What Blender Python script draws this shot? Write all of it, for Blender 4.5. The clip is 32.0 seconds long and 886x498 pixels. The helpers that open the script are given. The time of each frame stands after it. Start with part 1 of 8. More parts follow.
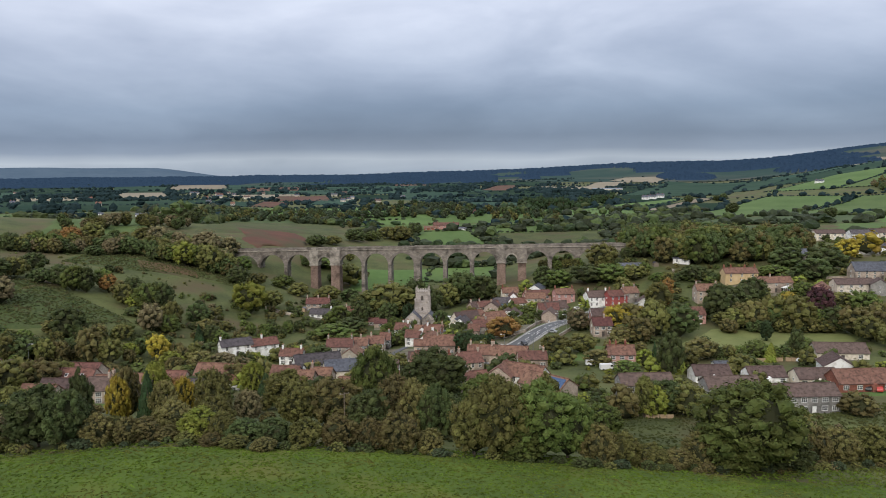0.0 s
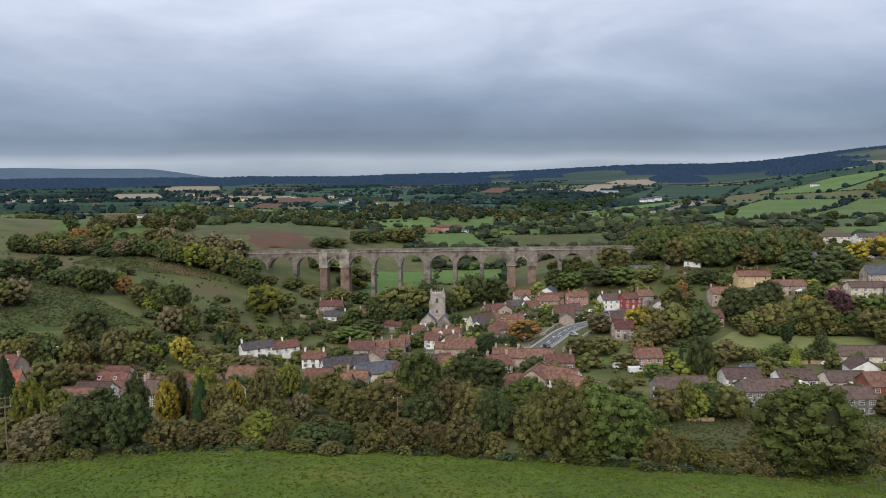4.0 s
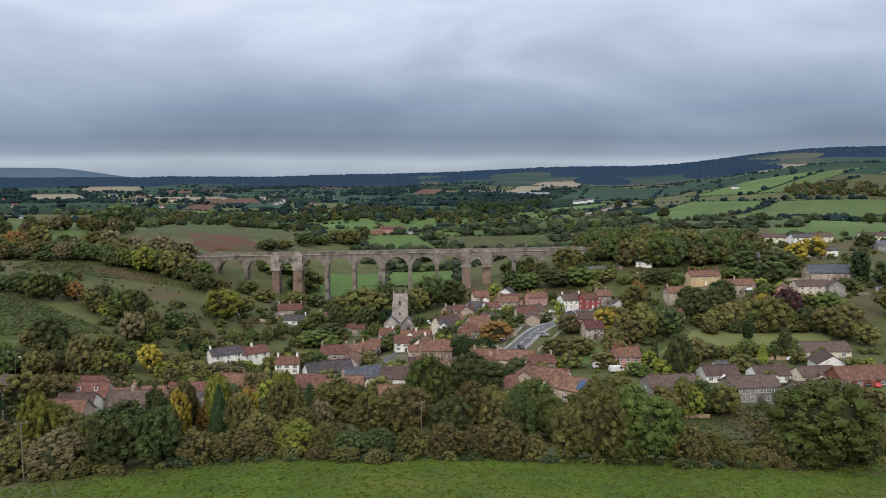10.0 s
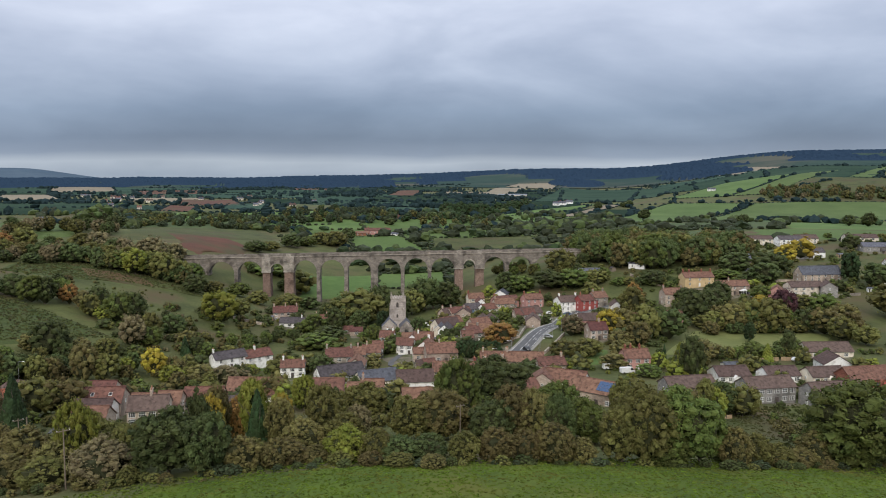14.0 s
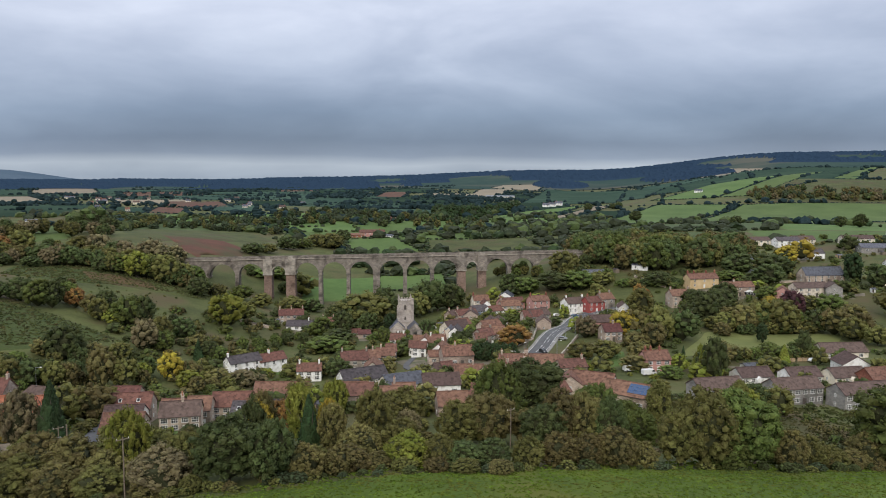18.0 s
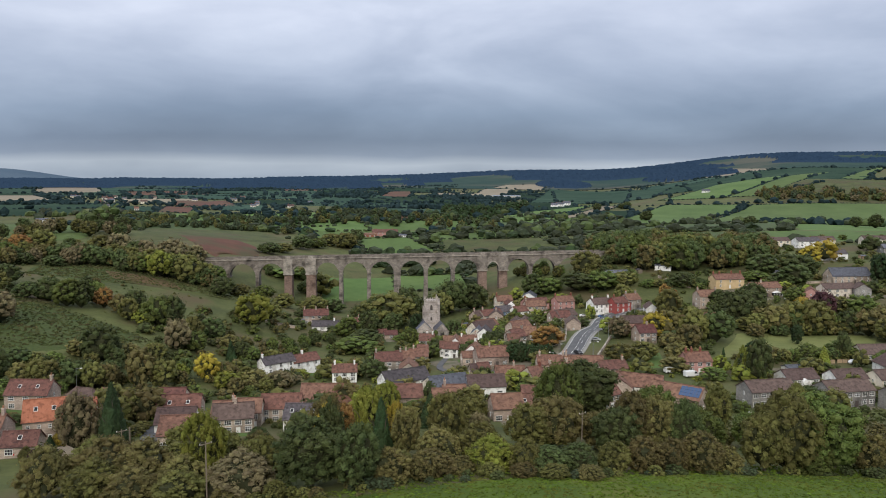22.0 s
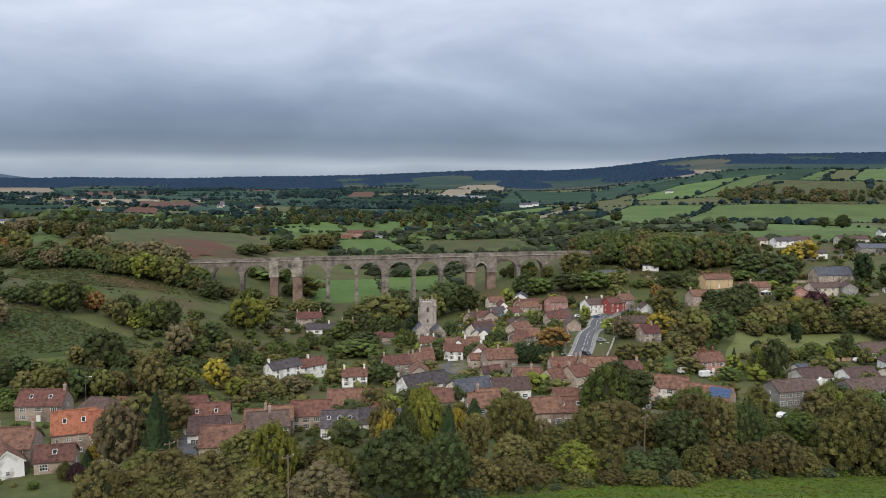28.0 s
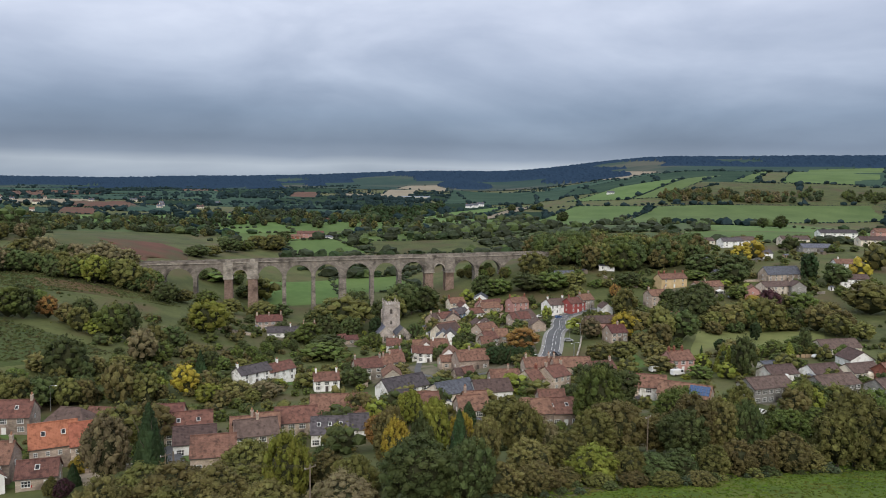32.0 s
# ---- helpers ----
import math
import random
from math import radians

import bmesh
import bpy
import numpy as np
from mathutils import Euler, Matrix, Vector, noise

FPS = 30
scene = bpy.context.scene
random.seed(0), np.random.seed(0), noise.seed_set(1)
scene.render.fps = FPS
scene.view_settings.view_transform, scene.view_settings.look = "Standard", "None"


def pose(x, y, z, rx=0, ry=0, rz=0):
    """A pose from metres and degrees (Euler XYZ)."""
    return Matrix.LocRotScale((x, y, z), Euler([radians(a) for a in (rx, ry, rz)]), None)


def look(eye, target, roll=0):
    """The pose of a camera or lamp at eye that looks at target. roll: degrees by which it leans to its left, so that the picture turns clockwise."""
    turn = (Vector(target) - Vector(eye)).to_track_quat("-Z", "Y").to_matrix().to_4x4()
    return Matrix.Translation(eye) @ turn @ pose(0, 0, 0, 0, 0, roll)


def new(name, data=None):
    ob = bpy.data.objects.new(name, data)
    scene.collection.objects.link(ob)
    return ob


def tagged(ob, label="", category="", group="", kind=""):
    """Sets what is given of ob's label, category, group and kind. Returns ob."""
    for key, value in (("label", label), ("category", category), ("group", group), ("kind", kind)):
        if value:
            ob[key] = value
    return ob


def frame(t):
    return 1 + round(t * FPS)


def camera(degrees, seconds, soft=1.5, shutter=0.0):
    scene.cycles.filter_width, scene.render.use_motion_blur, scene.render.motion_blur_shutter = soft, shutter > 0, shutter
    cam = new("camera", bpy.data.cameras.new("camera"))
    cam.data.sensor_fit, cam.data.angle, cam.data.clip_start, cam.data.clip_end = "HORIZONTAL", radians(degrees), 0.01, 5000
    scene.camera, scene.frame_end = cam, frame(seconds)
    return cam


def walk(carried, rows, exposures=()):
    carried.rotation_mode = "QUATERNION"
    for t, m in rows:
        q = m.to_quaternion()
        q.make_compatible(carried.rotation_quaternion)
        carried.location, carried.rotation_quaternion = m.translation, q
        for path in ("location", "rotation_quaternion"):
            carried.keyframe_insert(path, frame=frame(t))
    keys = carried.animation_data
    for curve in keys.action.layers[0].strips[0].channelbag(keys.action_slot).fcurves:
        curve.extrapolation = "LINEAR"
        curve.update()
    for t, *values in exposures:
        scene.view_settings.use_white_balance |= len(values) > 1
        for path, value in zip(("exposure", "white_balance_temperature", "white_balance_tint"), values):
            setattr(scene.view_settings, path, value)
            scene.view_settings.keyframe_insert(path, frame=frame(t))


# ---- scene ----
cam = camera(60.5, 32.0, soft=1.0)
PATH = [
    (0, (-17.765, -9.646, 74.462), (-17.551, -7.668, 74.258), -0.5),
    (0.5, (-19.552, -9.567, 74.562), (-19.338, -7.588, 74.358), -0.5),
    (1, (-21.338, -9.434, 74.646), (-21.122, -7.456, 74.442), -0.4),
    (1.5, (-23.135, -9.282, 74.719), (-22.921, -7.304, 74.515), -0.4),
    (2, (-24.866, -9.040, 74.779), (-24.651, -7.063, 74.575), -0.4),
    (2.5, (-26.571, -8.812, 74.818), (-26.346, -6.834, 74.616), -0.4),
    (3, (-28.200, -8.543, 74.862), (-27.964, -6.568, 74.660), -0.4),
    (3.5, (-29.763, -8.339, 74.893), (-29.527, -6.364, 74.693), -0.3),
    (5.5, (-35.763, -7.735, 75.155), (-35.492, -5.763, 74.957), -0.3),
    (6, (-37.370, -7.578, 75.172), (-37.089, -5.608, 74.975), -0.2),
    (6.5, (-39.206, -7.303, 75.197), (-38.916, -5.334, 75.000), -0.2),
    (7, (-41.092, -6.881, 75.232), (-40.774, -4.917, 75.035), -0.2),
    (7.5, (-42.987, -6.408, 75.271), (-42.650, -4.446, 75.073), -0.2),
    (8, (-44.860, -5.859, 75.307), (-44.502, -3.902, 75.109), -0.1),
    (8.5, (-46.770, -5.345, 75.343), (-46.399, -3.389, 75.146), -0.1),
    (9, (-48.650, -4.826, 75.376), (-48.234, -2.880, 75.179), 0.0),
    (9.5, (-50.320, -4.377, 75.417), (-49.903, -2.431, 75.219), -0.0),
    (10, (-51.937, -3.918, 75.458), (-51.500, -1.976, 75.261), -0.0),
    (10.5, (-53.566, -3.471, 75.487), (-53.127, -1.530, 75.289), -0.0),
    (11, (-55.153, -2.979, 75.501), (-54.715, -1.037, 75.305), 0.0),
    (11.5, (-56.707, -2.502, 75.507), (-56.269, -0.560, 75.311), -0.0),
    (12, (-58.191, -1.955, 75.504), (-57.751, -0.014, 75.310), -0.0),
    (12.5, (-59.702, -1.422, 75.473), (-59.262, 0.520, 75.279), 0.0),
    (13, (-61.330, -0.796, 75.423), (-60.888, 1.146, 75.229), 0.1),
    (13.5, (-63.323, -0.109, 75.425), (-62.860, 1.827, 75.231), 0.1),
    (14, (-65.365, 0.660, 75.430), (-64.856, 2.585, 75.237), 0.2),
    (14.5, (-67.178, 1.388, 75.440), (-66.648, 3.307, 75.247), 0.2),
    (16.5, (-73.883, 3.980, 75.512), (-73.327, 5.892, 75.321), 0.2),
    (17, (-75.521, 4.573, 75.531), (-74.965, 6.485, 75.342), 0.3),
    (17.5, (-77.156, 5.149, 75.546), (-76.601, 7.061, 75.357), 0.2),
    (18, (-78.753, 5.843, 75.562), (-78.197, 7.755, 75.373), 0.2),
    (18.5, (-80.341, 6.614, 75.567), (-79.785, 8.526, 75.378), 0.3),
    (19, (-81.976, 7.482, 75.565), (-81.421, 9.394, 75.377), 0.2),
    (19.5, (-83.741, 8.323, 75.541), (-83.186, 10.235, 75.352), 0.2),
    (20, (-85.468, 9.164, 75.527), (-84.912, 11.076, 75.338), 0.3),
    (20.5, (-87.179, 9.962, 75.516), (-86.622, 11.873, 75.327), 0.3),
    (21, (-88.856, 10.780, 75.505), (-88.299, 12.691, 75.316), 0.3),
    (21.5, (-90.518, 11.562, 75.497), (-89.961, 13.474, 75.308), 0.3),
    (22, (-92.132, 12.362, 75.502), (-91.574, 14.273, 75.312), 0.3),
    (22.5, (-93.731, 13.139, 75.518), (-93.173, 15.050, 75.328), 0.3),
    (23, (-95.255, 13.898, 75.548), (-94.696, 15.809, 75.358), 0.2),
    (23.5, (-96.757, 14.498, 75.541), (-96.196, 16.408, 75.351), 0.3),
    (24, (-98.266, 15.109, 75.546), (-97.704, 17.019, 75.355), 0.3),
    (24.5, (-99.838, 15.767, 75.558), (-99.274, 17.677, 75.367), 0.3),
    (25, (-101.445, 16.547, 75.581), (-100.881, 18.456, 75.391), 0.3),
    (25.5, (-103.100, 17.436, 75.609), (-102.532, 19.344, 75.419), 0.3),
    (26, (-104.748, 18.462, 75.641), (-104.138, 20.357, 75.451), 0.3),
    (26.5, (-106.377, 19.459, 75.612), (-105.731, 21.342, 75.422), 0.4),
    (28.5, (-112.783, 23.245, 75.454), (-112.098, 25.115, 75.266), 0.4),
    (29, (-114.409, 24.048, 75.440), (-113.698, 25.908, 75.251), 0.4),
    (29.5, (-116.059, 24.753, 75.430), (-115.351, 26.614, 75.243), 0.5),
    (30, (-117.636, 25.480, 75.432), (-116.929, 27.341, 75.244), 0.5),
    (30.5, (-119.160, 26.250, 75.447), (-118.453, 28.111, 75.260), 0.5),
    (31, (-120.513, 27.152, 75.472), (-119.776, 29.001, 75.286), 0.5),
    (31.5, (-121.720, 28.189, 75.502), (-120.946, 30.024, 75.315), 0.6),
    (32, (-122.813, 29.342, 75.549), (-121.995, 31.158, 75.363), 0.7),
]
walk(cam, [(t, look(eye, target, roll)) for t, eye, target, roll in PATH], [(0, 0.20), (32, 0.18)])

# ---- daylight: a low, layered overcast ----
SUN_EL, SUN_AZ = 33.0, 204.0          # degrees; azimuth clockwise from +y


def nodes_of(tree):
    tree.nodes.clear()
    return tree.nodes, tree.links


def ramp_node(nodes, stops, mode="LINEAR"):
    n = nodes.new("ShaderNodeValToRGB")
    n.color_ramp.interpolation = mode
    el = n.color_ramp.elements
    while len(el) < len(stops):
        el.new(0.5)
    for e, (p, c) in zip(el, stops):
        e.position, e.color = p, (*c, 1)
    return n


def make_world():
    world = bpy.data.worlds.new("overcast")
    scene.world = world
    world.use_nodes = True
    n, l = nodes_of(world.node_tree)
    out, bg = n.new("ShaderNodeOutputWorld"), n.new("ShaderNodeBackground")
    co, sep = n.new("ShaderNodeTexCoord"), n.new("ShaderNodeSeparateXYZ")
    l.new(co.outputs["Generated"], sep.inputs[0])
    # the cloud sheet, stretched along the horizon
    mapping = n.new("ShaderNodeMapping")
    mapping.inputs["Scale"].default_value = (1.6, 1.6, 5.0)
    l.new(co.outputs["Generated"], mapping.inputs[0])
    big, fine = n.new("ShaderNodeTexNoise"), n.new("ShaderNodeTexNoise")
    big.inputs["Scale"].default_value, big.inputs["Detail"].default_value = 1.7, 5.0
    big.inputs["Roughness"].default_value, big.inputs["Distortion"].default_value = 0.5, 0.5
    fine.inputs["Scale"].default_value, fine.inputs["Detail"].default_value = 6.0, 4.0
    for t in (big, fine):
        l.new(mapping.outputs[0], t.inputs["Vector"])
    # height above the horizon, shaken by the clouds
    shake = n.new("ShaderNodeMath")
    shake.operation = "MULTIPLY_ADD"
    l.new(big.outputs["Fac"], shake.inputs[0])
    shake.inputs[1].default_value, shake.inputs[2].default_value = 0.030, -0.015
    high = n.new("ShaderNodeMath")
    l.new(sep.outputs["Z"], high.inputs[0])
    l.new(shake.outputs[0], high.inputs[1])
    band = ramp_node(n, [(0.0, (0.27, 0.325, 0.41)), (0.016, (0.34, 0.395, 0.48)), (0.028, (0.165, 0.215, 0.315)),
                         (0.045, (0.116, 0.160, 0.256)), (0.080, (0.182, 0.235, 0.346)), (0.13, (0.35, 0.40, 0.52)),
                         (0.20, (0.55, 0.59, 0.71)), (0.32, (0.70, 0.74, 0.84)), (0.75, (0.96, 1.0, 1.08))])
    l.new(high.outputs[0], band.inputs[0])
    # billows: darker bellies and pale gaps
    belly = ramp_node(n, [(0.32, (0.80, 0.82, 0.85)), (0.52, (1.0, 1.0, 1.0)), (0.70, (1.22, 1.20, 1.16))])
    l.new(big.outputs["Fac"], belly.inputs[0])
    wisps = ramp_node(n, [(0.35, (0.94, 0.95, 0.96)), (0.65, (1.05, 1.05, 1.04))])
    l.new(fine.outputs["Fac"], wisps.inputs[0])
    m1, m2 = n.new("ShaderNodeMix"), n.new("ShaderNodeMix")
    for m, a, b in ((m1, band, belly), (m2, None, wisps)):
        m.data_type, m.blend_type = "RGBA", "MULTIPLY"
        m.inputs[0].default_value = 1.0
        l.new((a.outputs[0] if a else m1.outputs[2]), m.inputs[6])
        l.new(b.outputs[0], m.inputs[7])
    # a little of the blue sky above the cloud comes through
    sky = n.new("ShaderNodeTexSky")
    sky.sky_type, sky.sun_disc = "NISHITA", False
    sky.sun_elevation, sky.sun_rotation = radians(SUN_EL), radians(SUN_AZ)
    dim = n.new("ShaderNodeMix")
    dim.data_type, dim.blend_type = "RGBA", "MIX"
    dim.inputs[0].default_value = 0.012
    l.new(m2.outputs[2], dim.inputs[6])
    l.new(sky.outputs[0], dim.inputs[7])
    l.new(dim.outputs[2], bg.inputs["Color"])
    bg.inputs["Strength"].default_value = 1.0
    l.new(bg.outputs[0], out.inputs[0])


make_world()
sun = new("sun", bpy.data.lights.new("sun", "SUN"))
sun.data.energy, sun.data.angle, sun.data.color = 1.5, radians(25), (1.0, 0.92, 0.80)
SUN_WAY = Vector((math.sin(radians(SUN_AZ)) * math.cos(radians(SUN_EL)), math.cos(radians(SUN_AZ)) * math.cos(radians(SUN_EL)), math.sin(radians(SUN_EL))))
sun.matrix_world = look(SUN_WAY * 200, (0, 0, 0))

# ---- materials ----
def material(name, dark, light, scale=1.0, rough=0.85, bump=0.0, fine=None, space="Object", by_object=0.0, by_island=0.0, metal=0.0,
             third=None, third_scale=0.1, spec=0.3):
    """A surface whose colour wanders between dark and light at two scales, with relief; by_object and by_island vary whole pieces."""
    m = bpy.data.materials.new(name)
    m.use_nodes = True
    n, l = nodes_of(m.node_tree)
    out, b = n.new("ShaderNodeOutputMaterial"), n.new("ShaderNodeBsdfPrincipled")
    l.new(b.outputs[0], out.inputs[0])
    b.inputs["Roughness"].default_value, b.inputs["Metallic"].default_value = rough, metal
    b.inputs["Specular IOR Level"].default_value = spec
    co = n.new("ShaderNodeTexCoord")
    if space == "World":
        co = n.new("ShaderNodeNewGeometry")
        vec = co.outputs["Position"]
    else:
        vec = co.outputs["Object"]
    t1, t2 = n.new("ShaderNodeTexNoise"), n.new("ShaderNodeTexNoise")
    t1.inputs["Scale"].default_value, t1.inputs["Detail"].default_value = scale, 5.0
    t2.inputs["Scale"].default_value, t2.inputs["Detail"].default_value = fine or scale * 7.3, 3.0
    l.new(vec, t1.inputs["Vector"])
    l.new(vec, t2.inputs["Vector"])
    mixf = n.new("ShaderNodeMath")
    mixf.operation = "MULTIPLY_ADD"
    l.new(t2.outputs["Fac"], mixf.inputs[0])
    mixf.inputs[1].default_value = 0.45
    l.new(t1.outputs["Fac"], mixf.inputs[2])
    ramp = ramp_node(n, [(0.42, dark), (1.02, light)])
    l.new(mixf.outputs[0], ramp.inputs[0])
    colour = ramp.outputs[0]
    if third:
        t3 = n.new("ShaderNodeTexNoise")
        t3.inputs["Scale"].default_value, t3.inputs["Detail"].default_value = third_scale, 6.0
        l.new(vec, t3.inputs["Vector"])
        r3 = ramp_node(n, [(0.50, (0, 0, 0)), (0.66, (1, 1, 1))])
        l.new(t3.outputs["Fac"], r3.inputs[0])
        mx = n.new("ShaderNodeMix")
        mx.data_type = "RGBA"
        l.new(r3.outputs[0], mx.inputs[0])
        l.new(colour, mx.inputs[6])
        mx.inputs[7].default_value = (*third, 1)
        colour = mx.outputs[2]
    for amount, source in ((by_object, "o"), (by_island, "i")):
        if amount:
            src = n.new("ShaderNodeObjectInfo").outputs["Random"] if source == "o" else n.new("ShaderNodeNewGeometry").outputs["Random Per Island"]
            hsv, mm, hh = n.new("ShaderNodeHueSaturation"), n.new("ShaderNodeMath"), n.new("ShaderNodeMath")
            mm.operation = hh.operation = "MULTIPLY_ADD"
            l.new(src, mm.inputs[0])
            l.new(src, hh.inputs[0])
            mm.inputs[1].default_value, mm.inputs[2].default_value = amount, 1 - amount / 2
            hh.inputs[1].default_value, hh.inputs[2].default_value = amount * 0.05, 0.5 - amount * 0.025
            l.new(mm.outputs[0], hsv.inputs["Value"])
            l.new(hh.outputs[0], hsv.inputs["Hue"])
            l.new(colour, hsv.inputs["Color"])
            colour = hsv.outputs[0]
    l.new(colour, b.inputs["Base Color"])
    if bump:
        bp = n.new("ShaderNodeBump")
        bp.inputs["Strength"].default_value, bp.inputs["Distance"].default_value = 0.6, bump
        l.new(mixf.outputs[0], bp.inputs["Height"])
        l.new(bp.outputs[0], b.inputs["Normal"])
    return m


def roofing(name, dark, light, rough=0.8, pitch=0.3):
    """Tiles in courses: raised rolls and course lines over a mottled colour."""
    m = material(name, dark, light, 0.8, rough, 0.03, fine=9.0, by_object=0.45, third=tuple(c * 0.8 for c in dark), third_scale=1.1)
    n, l = m.node_tree.nodes, m.node_tree.links
    b = next(x for x in n if x.type == "BSDF_PRINCIPLED")
    co = n.new("ShaderNodeTexCoord")
    w1, w2 = n.new("ShaderNodeTexWave"), n.new("ShaderNodeTexWave")
    w1.bands_direction, w2.bands_direction = "X", "Z"
    w1.inputs["Scale"].default_value, w2.inputs["Scale"].default_value = 0.314 / pitch, 0.314 / (pitch * 0.8)
    for w in (w1, w2):
        w.inputs["Distortion"].default_value = 0.3
        l.new(co.outputs["Object"], w.inputs[0])
    add = n.new("ShaderNodeMath")
    l.new(w1.outputs["Fac"], add.inputs[0])
    l.new(w2.outputs["Fac"], add.inputs[1])
    bp = n.new("ShaderNodeBump")
    bp.inputs["Strength"].default_value, bp.inputs["Distance"].default_value = 0.7, 0.06
    l.new(add.outputs[0], bp.inputs["Height"])
    l.new(bp.outputs[0], b.inputs["Normal"])
    return m


def masonry(name, dark, light, mortar, size=0.45, by_object=0.2):
    """Squared rubble in courses with pale joints, weathered."""
    m = material(name, dark, light, 0.35, 0.92, 0.0, fine=3.0, by_object=by_object, third=tuple(c * 0.6 for c in dark), third_scale=0.16)
    n, l = m.node_tree.nodes, m.node_tree.links
    b = next(x for x in n if x.type == "BSDF_PRINCIPLED")
    old = b.inputs["Base Color"].links[0].from_socket
    co = n.new("ShaderNodeTexCoord")
    add = n.new("ShaderNodeVectorMath")
    sep, comb, hor = n.new("ShaderNodeSeparateXYZ"), n.new("ShaderNodeCombineXYZ"), n.new("ShaderNodeMath")
    l.new(co.outputs["Object"], sep.inputs[0])
    l.new(sep.outputs[0], hor.inputs[0])
    l.new(sep.outputs[1], hor.inputs[1])
    l.new(hor.outputs[0], comb.inputs[0])
    l.new(sep.outputs[2], comb.inputs[1])
    brick = n.new("ShaderNodeTexBrick")
    brick.inputs["Scale"].default_value = 1.0
    brick.inputs["Brick Width"].default_value, brick.inputs["Row Height"].default_value = size * 1.6, size * 0.7
    brick.inputs["Mortar Size"].default_value = size * 0.06
    brick.inputs["Color1"].default_value, brick.inputs["Color2"].default_value = (0.72, 0.72, 0.72, 1), (1.22, 1.18, 1.12, 1)
    brick.inputs["Mortar"].default_value = (*mortar, 1)
    l.new(comb.outputs[0], brick.inputs[0])
    mx = n.new("ShaderNodeMix")
    mx.data_type, mx.blend_type = "RGBA", "MULTIPLY"
    mx.inputs[0].default_value = 0.8
    l.new(old, mx.inputs[6])
    l.new(brick.outputs["Color"], mx.inputs[7])
    l.new(mx.outputs[2], b.inputs["Base Color"])
    bp = n.new("ShaderNodeBump")
    bp.inputs["Strength"].default_value, bp.inputs["Distance"].default_value, bp.invert = 0.8, 0.05, True
    l.new(brick.outputs["Fac"], bp.inputs["Height"])
    l.new(bp.outputs[0], b.inputs["Normal"])
    return m


def foliage(name, dark, light, vary=0.5):
    m = material(name, dark, light, 0.30, 0.75, 0.45, fine=2.6, by_object=vary, by_island=0.55, space="World", spec=0.14)
    b = next(x for x in m.node_tree.nodes if x.type == "BSDF_PRINCIPLED")
    b.inputs["Subsurface Weight"].default_value = 0.0
    return m


def glass(name):
    m = material(name, (0.015, 0.018, 0.022), (0.03, 0.032, 0.034), 0.5, 0.22, spec=0.25)
    return m


GRASS = material("pasture_grass", (0.032, 0.056, 0.004), (0.084, 0.130, 0.009), 0.10, 0.95, 0.16, fine=1.6, space="World", third=(0.092, 0.100, 0.014), third_scale=0.05)
LAND = material("valley_grass", (0.038, 0.050, 0.015), (0.112, 0.124, 0.040), 0.06, 0.95, 0.3, fine=0.6, space="World", third=(0.088, 0.070, 0.034), third_scale=0.03)
MEADOW = material("green_meadow", (0.050, 0.092, 0.020), (0.100, 0.152, 0.042), 0.02, 0.95, 0.05, fine=0.2, space="World", by_object=0.35)
ROUGH = material("rough_hill_grass", (0.031, 0.042, 0.012), (0.088, 0.100, 0.030), 0.07, 0.95, 0.5, fine=0.7, space="World", third=(0.066, 0.054, 0.024), third_scale=0.035)
HILL = material("tufted_hill_pasture", (0.025, 0.041, 0.010), (0.074, 0.097, 0.025), 0.16, 0.95, 0.6, fine=1.1, space="World", third=(0.042, 0.050, 0.016), third_scale=0.16)
PADDOCK = material("mown_olive_pasture", (0.105, 0.124, 0.038), (0.178, 0.192, 0.064), 0.06, 0.95, 0.08, fine=0.25, space="World", third=(0.110, 0.095, 0.045), third_scale=0.03)
BRACKEN = material("bracken_bank", (0.058, 0.038, 0.018), (0.130, 0.084, 0.040), 0.08, 0.95, 0.3, fine=0.7, space="World", third=(0.070, 0.066, 0.024), third_scale=0.05)
YARD = material("trodden_yard", (0.085, 0.080, 0.048), (0.20, 0.175, 0.135), 0.12, 0.95, 0.05, fine=1.0, space="World", third=(0.070, 0.080, 0.030), third_scale=0.15)
SOIL = material("red_ploughed_soil", (0.066, 0.027, 0.018), (0.132, 0.054, 0.034), 0.05, 0.95, 0.2, fine=0.6, space="World", third=(0.066, 0.058, 0.026), third_scale=0.03)
PASTURE = material("dull_pasture", (0.036, 0.062, 0.020), (0.076, 0.106, 0.038), 0.02, 0.95, 0.05, fine=0.2, space="World", by_object=0.5)
# pasture for far fields, its green shifted to blue to paint in haze
FAR_PASTURE = material("haze_blue_pasture", (0.028, 0.052, 0.042), (0.058, 0.090, 0.066), 0.01, 0.95, 0.0, fine=0.1, space="World", by_object=0.6, spec=0.0)
STUBBLE = material("straw_stubble", (0.19, 0.16, 0.11), (0.27, 0.23, 0.165), 0.02, 0.95, 0.05, fine=0.3, space="World", by_object=0.3)
TARMAC = material("worn_tarmac", (0.072, 0.074, 0.080), (0.125, 0.125, 0.132), 0.2, 0.85, 0.01, fine=3.0, space="World")
PAVING = material("pale_pavement", (0.20, 0.19, 0.18), (0.30, 0.29, 0.27), 0.4, 0.9, 0.01, fine=4.0, space="World")
GRAVEL = material("gravel_drive", (0.22, 0.18, 0.13), (0.36, 0.30, 0.23), 0.5, 0.95, 0.02, fine=5.0, space="World")
WHITE_LINE = material("worn_road_paint", (0.50, 0.50, 0.48), (0.78, 0.78, 0.76), 0.8, 0.8, 0.0)

